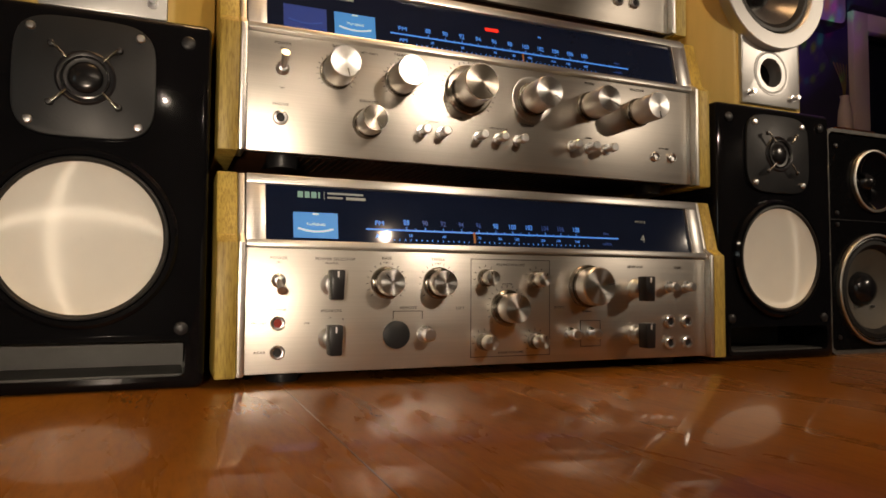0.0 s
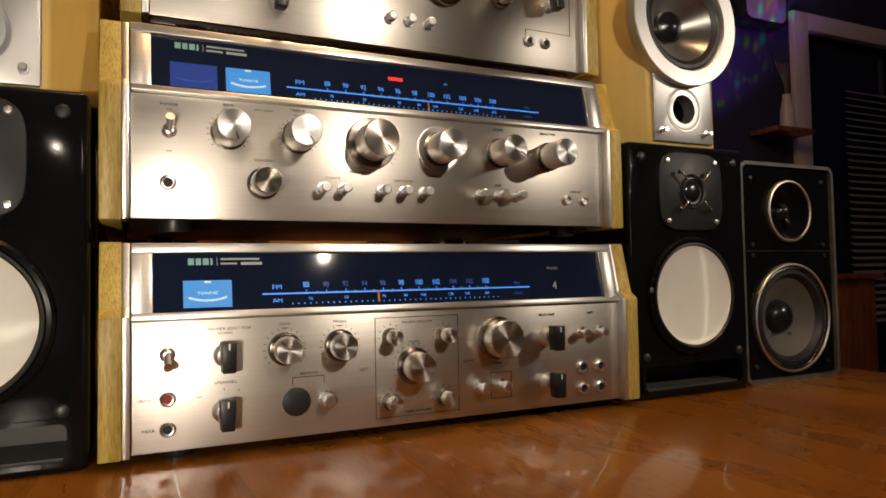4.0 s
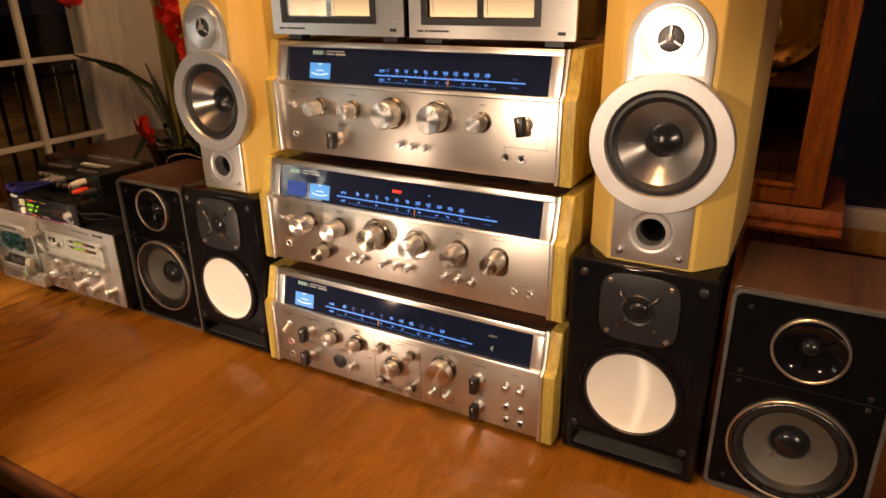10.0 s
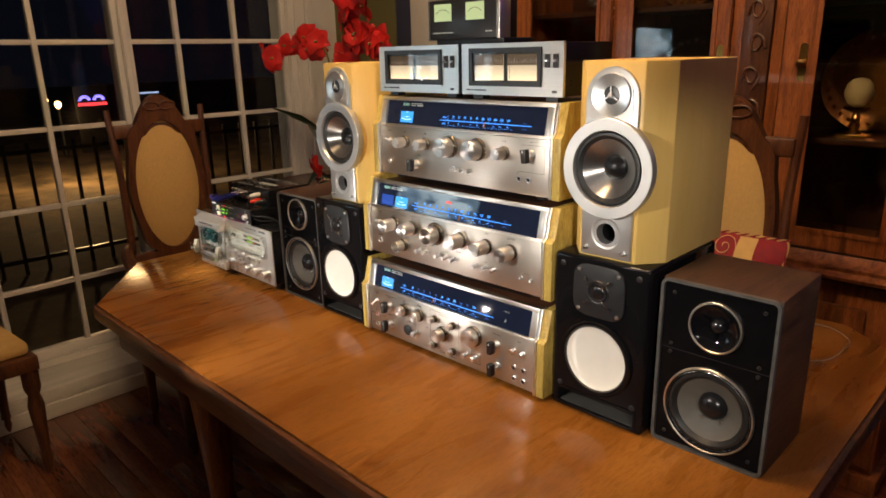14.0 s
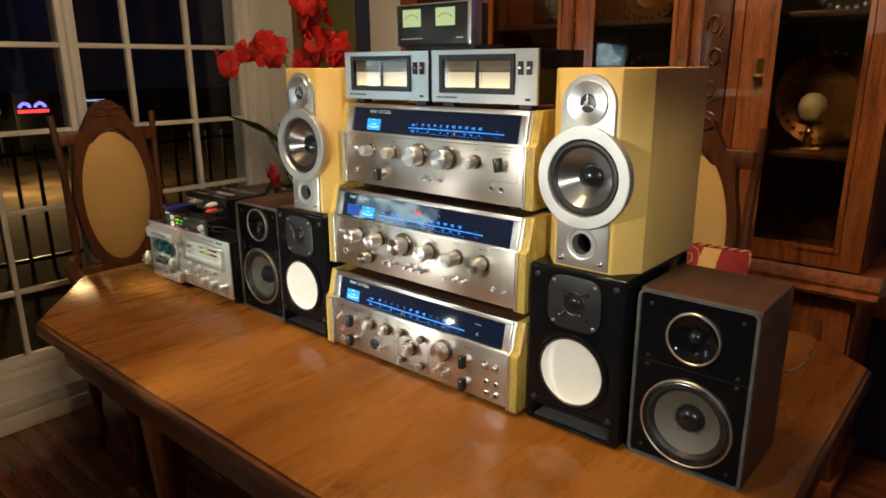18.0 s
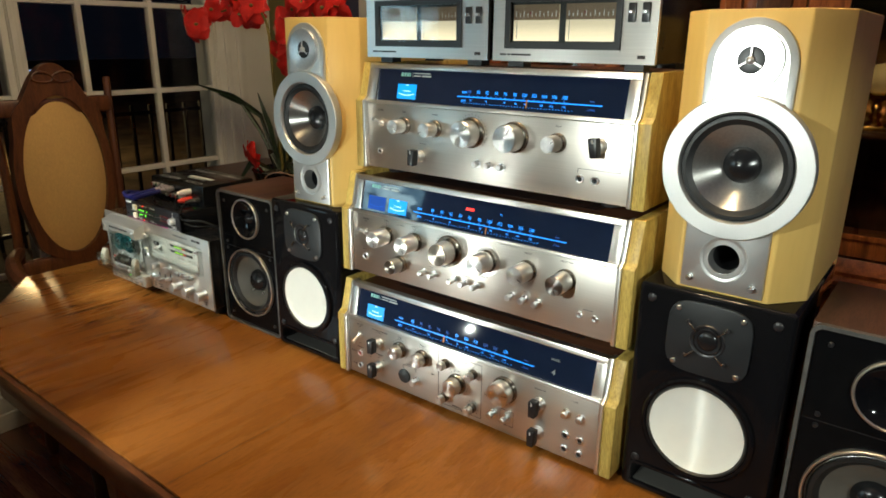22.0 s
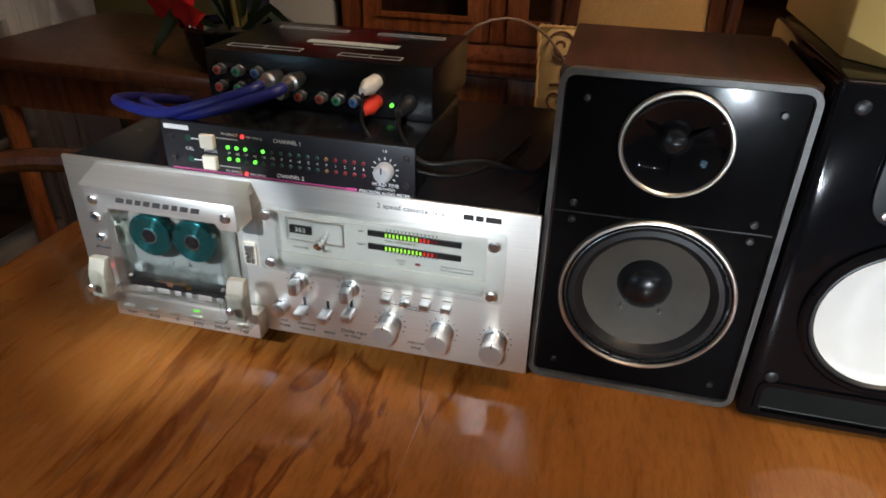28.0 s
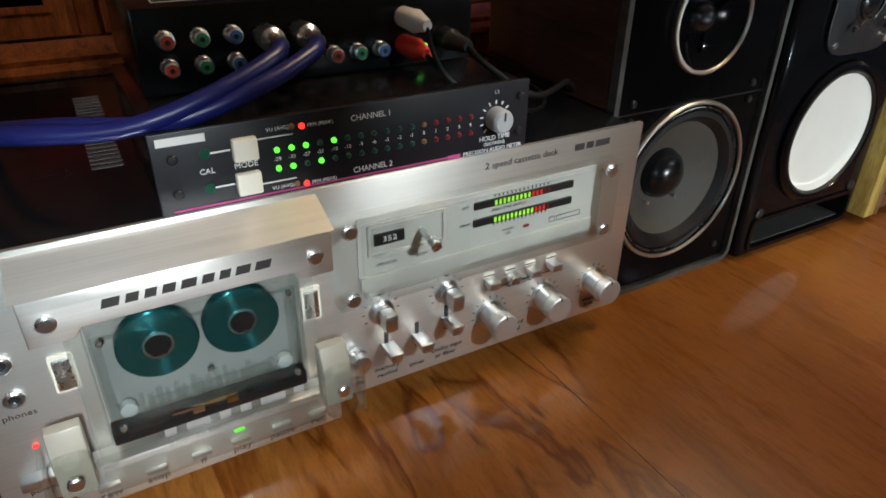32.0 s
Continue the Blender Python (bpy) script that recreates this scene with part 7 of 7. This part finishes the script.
def pillow(at, w, h, label, m, ribbon):
    p = thing("pillow", at, label, "pillow", "pillows on the chairs")
    bm = bmesh.new()
    bmesh.ops.create_grid(bm, x_segments=14, y_segments=14, size=0.5)
    top = [v for v in bm.verts]
    dup = bmesh.ops.duplicate(bm, geom=bm.verts[:] + bm.edges[:] + bm.faces[:])
    low = [v for v in dup["geom"] if isinstance(v, bmesh.types.BMVert)]
    for vs, s in ((top, -1), (low, 1)):
        for v in vs:
            u, q = v.co.x, v.co.y
            bulge = max(0.0, (1 - (2 * u) ** 4) * (1 - (2 * q) ** 4)) ** 0.6
            v.co = Vector((u * w * (0.94 + 0.06 * (2 * q) ** 2), s * 0.055 * bulge, (q + 0.5) * h))
    for f in bm.faces:
        f.smooth = True
    bmesh.ops.recalc_face_normals(bm, faces=bm.faces[:])
    body = part("cover", bm, m, p)
    body.rotation_euler = (radians(-9), 0, 0)
    def rim(k, n, shift):
        """A strand of the twisted cord along the upper edges."""
        d = 4 * k / n
        if d < 1:
            p = (-w / 2 * (0.94 + 0.06 * (2 * d - 1) ** 2), d * h)
        elif d < 3:
            p = (-w / 2 + (d - 1) / 2 * w, h)
        else:
            p = (w / 2 * (0.94 + 0.06 * (2 * (4 - d) - 1) ** 2), (4 - d) * h)
        a = k * 1.15 + shift
        return (p[0] + 0.0022 * math.cos(a), 0.0026 * math.sin(a), p[1] + 0.0022 * math.cos(a))
    for shift, m2 in ((0.0, CREAM_FABRIC), (math.pi, m)):
        part("cord", tubed([rim(k, 150, shift) for k in range(151)], 0.0024, 6), m2, body, "strand of the twisted cord edge")
    if ribbon is GOLD_FABRIC:
        rb_ = bmesh.new()
        rows = []
        for k in range(13):
            q = -0.49 + 0.98 * k / 12
            row = []
            for x in (0.062, 0.073, 0.085, 0.097, 0.108):
                u = x / w
                bulge = max(0.0, (1 - (2 * u) ** 4) * (1 - (2 * q) ** 4)) ** 0.6
                row.append(rb_.verts.new((x, -0.055 * bulge - 0.003, (q + 0.5) * h)))
            rows.append(row)
        for r0, r1 in zip(rows, rows[1:]):
            for k in range(4):
                rb_.faces.new((r0[k], r0[k + 1], r1[k + 1], r1[k])).smooth = True
        part("ribbon", rb_, CREAM_FABRIC, body, "cream ribbon band")
    gold = m is RED_FABRIC
    thread = GOLD_FABRIC if gold else paint("brown_embroidery", (0.12, 0.045, 0.015), 0.7)
    def on_cover(x, z):
        """A place on the bulging front of the cover."""
        u, q = x / w, z / h - 0.5
        return (x, -0.055 * max(0.0, (1 - (2 * u) ** 4) * (1 - (2 * q) ** 4)) ** 0.6 - 0.001, z)
    step = 0.062 if gold else 0.056
    for row in range(4):
        for col in range(6):
            cx, cz = (col - 2.5) * step + (row % 2) * step / 2, h - 0.034 - row * step * 0.86
            if abs(cx) > w / 2 - 0.030 or (gold and 0.045 < cx < 0.125):
                continue
            s = 1 if (row + col) % 2 else -1
            size = step * (0.50 if gold else 0.54)
            curl = [on_cover(cx + s * size * (1 - k / 15) * math.cos(radians(k * 42 + 30 * row)), cz + size * (1 - k / 15) * math.sin(radians(k * 42 + 30 * row))) for k in range(14)]
            part("embroidery", tubed(curl, 0.0011 if gold else 0.0026, 6), thread, body, "scroll of raised thread")
            if not gold:
                leaf = [on_cover(cx - s * size * 0.5 + s * 0.006 * k, cz - size * 0.75 - 0.004 * math.sin(k * 0.8)) for k in range(6)]
                part("leaf", tubed(leaf, 0.0032, 6), thread, body, "leaf of raised thread")
    return p


pillow((0.508, 1.365, 0.495), 0.355, 0.412, "dark red brocade pillow with gold ribbon, on a chair", RED_FABRIC, GOLD_FABRIC)
pillow((-0.215, 1.365, 0.495), 0.38, 0.42, "gold pillow with brown scroll embroidery, on a chair", GOLD_FABRIC, CREAM_FABRIC)

# ---- side table and orchid by the window ----
st = thing("side_table", (-1.20, 1.43, 0), "brown wooden side table under the window", "side table")
part("top", boxed(-0.36, 0.30, -0.26, 0.24, 0.795, 0.825, 0.006), CHAIR_WOOD, st)
part("apron", boxed(-0.32, 0.26, -0.22, 0.20, 0.71, 0.7945, 0.003), CHERRY, st)
for x in (-0.30, 0.24):
    for y in (-0.20, 0.18):
        part("leg", turned([(0.015, 0), (0.024, 0.35), (0.020, 0.71)], (x, y, 0), "z", 14), CHERRY, st)
pot = thing("orchid", (-0.955, 1.27, 0.825), "red silk orchid with long leaves in a dark pot", "potted plant")
part("pot", turned([(0.070, 0), (0.088, 0.02), (0.100, 0.075), (0.104, 0.080), (0.094, 0.082), (0.088, 0.070)], axis="z", seg=32), GLOSS_BLACK, pot, "dark glazed pot")
part("soil", turned([(0.088, 0.064), (0.05, 0.072), (0.01, 0.074)], axis="z", seg=24), paint("moss", (0.03, 0.025, 0.012), 0.9), pot)


def petal_bloom(bm, c, size, rnd):
    """Five broad curled petals and a lip."""
    ax = Vector((rnd.uniform(-0.7, 0.7), -1.0, rnd.uniform(-0.5, 0.5))).normalized()
    u = ax.cross(Vector((0, 0, 1))).normalized()
    w = u.cross(ax)
    hub = bm.verts.new(c)
    for k in range(6):
        a = 2 * math.pi * k / 6 + rnd.uniform(-0.25, 0.25)
        d = u * math.cos(a) + w * math.sin(a)
        e = ax.cross(d)
        L, W = size * rnd.uniform(0.85, 1.15), size * rnd.uniform(0.45, 0.62)
        rows = []
        for i in range(1, 5):
            s = i / 4
            wd = W * math.sin(math.pi * min(1, 0.12 + s * 0.86)) ** 0.7
            lift = ax * (0.18 * size * math.sin(s * 2.6) - 0.35 * size * s * s * rnd.uniform(0.3, 1.0))
            mid = c + d * L * s + lift
            rows.append([bm.verts.new(mid + e * wd * q + ax * (0.10 * size * abs(q) * (1 if k % 2 else -1))) for q in (-1, 0, 1)])
        for q in range(2):
            bm.faces.new((hub, rows[0][q + 1], rows[0][q])).smooth = True
        for r0, r1 in zip(rows, rows[1:]):
            for q in range(2):
                f = bm.faces.new((r0[q], r0[q + 1], r1[q + 1], r1[q]))
                f.smooth = True


rnd = random.Random(5)
SPRAYS = (
    [(0, 0, 0.06), (-0.02, 0.0, 0.35), (-0.03, -0.01, 0.56), (-0.15, -0.02, 0.60), (-0.40, -0.04, 0.545)],
    [(0.01, 0, 0.06), (0.02, 0.02, 0.40), (0.07, 0.0, 0.66), (0.16, -0.02, 0.76), (0.26, -0.03, 0.74)],
    [(0.0, 0.01, 0.06), (0.04, 0.0, 0.38), (0.12, -0.02, 0.46), (0.22, -0.04, 0.38), (0.30, -0.05, 0.26)],
    [(0.015, 0.0, 0.06), (0.03, 0.03, 0.42), (0.10, 0.02, 0.58), (0.22, 0.0, 0.60), (0.34, -0.02, 0.585)],
)
BLOOMS = ((0, 0.62, 1.0, 10), (1, 0.52, 1.0, 12), (2, 0.40, 1.0, 19), (3, 0.40, 1.0, 16))
for sp in SPRAYS:
    part("stem", tubed(sp, 0.0055, 8, 0.0028), STEM, pot, "olive flower stem")
for si, s0, s1, cnt in BLOOMS:
    pts = [Vector(p) for p in SPRAYS[si]]
    for i in range(cnt):
        s = (s0 + (s1 - s0) * i / (cnt - 1)) * (len(pts) - 1)
        k = min(int(s), len(pts) - 2)
        c0 = pts[k].lerp(pts[k + 1], s - k) + Vector((rnd.uniform(-0.03, 0.03), rnd.uniform(-0.05, 0.02), rnd.uniform(-0.035, 0.04)))
        bm = bmesh.new()
        petal_bloom(bm, Vector((0, 0, 0)), rnd.uniform(0.044, 0.062), rnd)
        part("bloom", bm, PETAL, pot, at=c0)
        part("throat", turned([(0.002, -0.010), (0.006, -0.004), (0.003, 0.004)], (0, 0, 0), seg=8), STEM, pot, at=c0 + Vector((0, -0.006, 0)))
for x, y, z in ((-0.095, -0.05, 0.13), (-0.06, -0.07, 0.115), (-0.12, -0.03, 0.11)):
    bm = bmesh.new()
    petal_bloom(bm, Vector((0, 0, 0)), 0.05, rnd)
    part("bloom", bm, PETAL, pot, at=(x, y, z))


def leaf(points, width):
    """A strap leaf: a folded ribbon along points."""
    bm = bmesh.new()
    pts = [Vector(p) for p in points]
    fine = [pts[i].lerp(pts[i + 1], k / 5) for i in range(len(pts) - 1) for k in range(5)] + [pts[-1]]
    rows = []
    for i, p in enumerate(fine):
        d = (fine[min(i + 1, len(fine) - 1)] - fine[max(i - 1, 0)]).normalized()
        e = d.cross(Vector((0, -1, 0.3))).normalized()
        s = i / (len(fine) - 1)
        wd = width * math.sin(math.pi * (0.10 + 0.88 * s)) ** 0.8
        rows.append([bm.verts.new(p + e * wd), bm.verts.new(p + Vector((0, 0.006, -0.004))), bm.verts.new(p - e * wd)])
    for a, b in zip(rows, rows[1:]):
        for q in range(2):
            f = bm.faces.new((a[q], a[q + 1], b[q + 1], b[q]))
            f.smooth = True
    return bm


for pts, w in (([(-0.02, 0, 0.07), (-0.10, 0, 0.25), (-0.22, -0.02, 0.31), (-0.40, -0.05, 0.345)], 0.014), ([(-0.02, 0, 0.07), (-0.08, -0.02, 0.20), (-0.16, -0.03, 0.29), (-0.30, -0.03, 0.315)], 0.012), ([(0.02, 0, 0.07), (0.08, -0.02, 0.17), (0.15, -0.03, 0.20), (0.26, -0.04, 0.19)], 0.016), ([(0.01, 0, 0.07), (0.05, -0.03, 0.20), (0.13, -0.05, 0.26), (0.22, -0.05, 0.25)], 0.013), ([(-0.01, 0, 0.07), (-0.03, -0.02, 0.22), (-0.07, -0.03, 0.33)], 0.017), ([(0.0, 0, 0.07), (0.03, 0.02, 0.20), (0.05, 0.03, 0.33)], 0.016), ([(0.02, -0.02, 0.07), (0.10, -0.06, 0.12), (0.17, -0.08, 0.08)], 0.016), ([(-0.03, -0.02, 0.07), (-0.09, -0.06, 0.10), (-0.13, -0.09, 0.03)], 0.020), ([(0.0, -0.03, 0.07), (0.03, -0.08, 0.15), (0.08, -0.10, 0.16)], 0.013)):
    part("leaf", leaf(pts, w * 0.72), LEAF, pot)

# ---- far end: sideboard, light fountain, vase, wall unit ----
sb = thing("sideboard", (2.65, 2.08, 0), "dark wooden sideboard against the blue wall", "sideboard")
part("body", boxed(-0.5, 0.45, -0.19, 0.20, 0.06, 0.86, 0.005), CHERRY, sb)
part("top", boxed(-0.53, 0.48, -0.215, 0.21, 0.8605, 0.885, 0.005), CHERRY, sb)
for x in (-0.25, 0.20):
    part("door", boxed(x - 0.21, x + 0.21, -0.207, -0.1905, 0.12, 0.82, 0.004), CHERRY, sb)
for x in (-0.45, 0.40):
    part("foot", boxed(x - 0.03, x + 0.03, -0.17, 0.18, 0, 0.0595), CHERRY, sb)
lf = thing("light_fountain", (2.66, 2.06, 0.885), "coloured light fountain with glowing tubes and lit digits", "novelty lamp")
part("base", boxed(-0.16, 0.21, -0.09, 0.09, 0, 0.085, 0.006), SATIN_BLACK, lf)
CLOCK = glow("clock_light", (0.05, 1.0, 0.75), 3.0)
for i in range(12):
    x, z = -0.02 + (i % 6) * 0.034, 0.020 + (i // 6) * 0.025
    part("light_dot", prismed(rounded(x, x + 0.024, z, z + 0.017, 0.007), -0.0945, -0.0905, "y"), CLOCK, lf)
part("side_screen", boxed(-0.155, -0.075, -0.0935, -0.0905, 0.010, 0.075), glow("screen_light", (0.02, 0.70, 0.50), 1.3), lf, "glowing green screen")
part("shell_lamp", (lambda bm: [prism(bm, [(0, 0), (0.085 * math.cos(radians(a - 5)), 0.085 * math.sin(radians(a - 5))), (0.095 * math.cos(radians(a)), 0.095 * math.sin(radians(a))), (0.085 * math.cos(radians(a + 5)), 0.085 * math.sin(radians(a + 5)))], -0.012, 0.012, "y") for a in range(10, 175, 16)] and bm)(bmesh.new()), glow("shell_light", (0.75, 0.45, 0.85), 1.4), lf, "glowing shell", at=(0.065, -0.03, 0.090))
for i, col in enumerate(((0.15, 0.3, 1.0), (0.8, 0.1, 0.7), (0.1, 0.9, 0.6), (0.3, 0.2, 1.0), (0.9, 0.15, 0.3), (0.1, 0.7, 0.9))):
    part("water_tube", turned([(0.012, 0.085), (0.012, 0.45), (0.006, 0.46)], (-0.135 + i * 0.062, 0.03, 0), "z", 14), glow("tube_light_" + "abcdef"[i], col, 0.16), lf, "softly glowing water tube")
part("cover", boxed(-0.158, 0.208, -0.060, -0.056, 0.0855, 0.46), CLEAR, lf).visible_shadow = False
ws = thing("wall_shelf", (2.97, 2.30, 1.56), "small dark shelf on the blue wall", "shelf")
part("board", boxed(-0.14, 0.12, -0.16, -0.001, 0, 0.025, 0.003), CHERRY, ws)
vz = thing("reed_vase", (2.985, 2.21, 1.585), "slim white vase with dry reeds, on the wall shelf", "vase")
part("vase", turned([(0.030, 0), (0.034, 0.03), (0.030, 0.10), (0.018, 0.16), (0.022, 0.175)], axis="z", seg=24), WHITE_PAINT, vz)
for i in range(5):
    part("reed", tubed([(0, 0, 0.15), (-0.02 + 0.008 * i, 0, 0.24), (-0.07 + 0.022 * i, 0, 0.33)], 0.002, 6), STEM, vz)
wu = thing("wall_unit", (2.87, 2.30, 2.09), "pale rounded wall unit with dark edge, high on the wall", "wall unit")
part("shell", prismed(rounded(-0.16, 0.15, 0, 0.40, 0.05), -0.09, -0.001, "y", 0.008), SATIN_BLACK, wu)
part("front", prismed(rounded(-0.14, 0.13, 0.02, 0.375, 0.04), -0.097, -0.0905, "y", 0.004), paint("grey_plastic", (0.40, 0.40, 0.41), 0.4), wu, "pale front plate")

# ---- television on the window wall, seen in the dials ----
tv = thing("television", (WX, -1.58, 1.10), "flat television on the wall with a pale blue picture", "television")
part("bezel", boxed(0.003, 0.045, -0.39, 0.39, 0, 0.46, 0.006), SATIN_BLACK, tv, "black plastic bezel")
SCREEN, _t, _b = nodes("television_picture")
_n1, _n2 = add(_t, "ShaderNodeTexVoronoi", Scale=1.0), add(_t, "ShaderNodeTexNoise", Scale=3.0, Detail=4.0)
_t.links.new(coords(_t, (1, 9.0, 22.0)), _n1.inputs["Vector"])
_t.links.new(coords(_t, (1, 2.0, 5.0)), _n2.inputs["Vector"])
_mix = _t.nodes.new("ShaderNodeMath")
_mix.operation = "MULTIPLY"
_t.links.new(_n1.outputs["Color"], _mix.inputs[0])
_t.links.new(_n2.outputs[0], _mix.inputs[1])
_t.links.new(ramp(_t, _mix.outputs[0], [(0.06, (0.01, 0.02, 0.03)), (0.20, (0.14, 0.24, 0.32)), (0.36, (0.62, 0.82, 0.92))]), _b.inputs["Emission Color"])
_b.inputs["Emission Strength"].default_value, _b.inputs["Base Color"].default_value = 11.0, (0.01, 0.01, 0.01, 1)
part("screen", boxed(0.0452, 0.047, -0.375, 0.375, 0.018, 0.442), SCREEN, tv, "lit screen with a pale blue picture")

# ---- small things on the table and the near chair ----
ww = thing("white_wire", (0.86, 1.15, TZ), "thin white wire looped on the table behind the loudspeaker", "cable")
part("wire", tubed([(-0.16, 0.03, 0.002), (-0.04, 0.105, 0.002), (0.03, 0.062, 0.002), (0.038, 0.0, 0.002), (0.018, -0.09, 0.002), (-0.08, -0.13, 0.002)], 0.0012, 8), paint("white_wire_sheath", (0.20, 0.17, 0.14), 0.4), ww)
LEATHER = paint("dark_brown_leather", (0.020, 0.012, 0.010), 0.32, 0.0, 0.3, 25, 0.25, fine=220)
bag = thing("handbag", (-1.40, -0.13, 0.496), "dark leather handbag with pale tags, on the chair by the window", "handbag")
bb = boxed(-0.17, 0.15, -0.13, 0.13, 0, 0.20, 0.045, 4)
for v in bb.verts:
    v.co.x *= 1.0 - 0.9 * max(0.0, v.co.z - 0.05)
    v.co.y *= 1.0 - 1.6 * max(0.0, v.co.z - 0.08)
part("body", bb, LEATHER, bag, "soft leather body")
part("handle", tubed([(0.10, -0.09, 0.17), (0.09, -0.06, 0.26), (0.09, 0.0, 0.29), (0.09, 0.06, 0.26), (0.10, 0.09, 0.17)], 0.009, 10), LEATHER, bag, "rolled leather handle")
for y, z, turn_ in ((0.02, 0.105, 12), (-0.05, 0.085, -20), (0.07, 0.09, 35)):
    part("tag", prismed(rounded(-0.016, 0.016, -0.006, 0.006, 0.003), -0.001, 0.001, "y"), WHITE_PRINT, bag, "pale tag", (0.146, y, z), (turn_, 0, 90))
for i, (m, dx) in enumerate(((RCA_RED, 0.0), (RCA_GREEN, 0.006), (RCA_WHITE, 0.011), (RCA_BLUE, 0.015))):
    sw_ = thing("speaker_wire", (0.5715 + dx * 0.3, 0.90 + dx * 0.8, TZ), "thin coloured wire behind the stacked receivers", "cable", "wires behind the stack")
    part("wire", tubed([(0.02, 0.01, 0.003), (0.006, 0.0, 0.10), (-0.002 + dx * 0.3, -0.008, 0.25), (0.008, 0.004, 0.36), (-0.035, 0.03, 0.43)], 0.0016, 8), m, sw_)

# ---- floor boards ----
board_rnd = random.Random(11)
BOARD_W = 0.075
board_me = {n: mesh("floor_board", boxed(0, n - 0.0012, 0, BOARD_W - 0.0010, -0.0118, 0, 0.0008), FLOOR_WOOD) for n in (0.9, 1.2, 1.5)}
rest = bmesh.new()
row_y = -3.05
while row_y < BY - BOARD_W:
    x = WX + 0.023
    while x < 4.44:
        n = board_rnd.choice((0.9, 1.2, 1.5))
        if x + n > 4.44:
            n = 0.9
        if -1.35 < row_y < 0.9 and x < 2.0:
            shared("floor_board", board_me[n], floor_base, (x, row_y, 0))
        else:
            box(rest, x, min(x + n, 4.45) - 0.0012, row_y, row_y + BOARD_W - 0.0010, -0.0118, 0)
        x += n
    row_y += BOARD_W
fb_ = part("far_boards", rest, FLOOR_WOOD, floor_base)
tagged(fb_, "red-brown floor boards away from the table", kind="stuff")
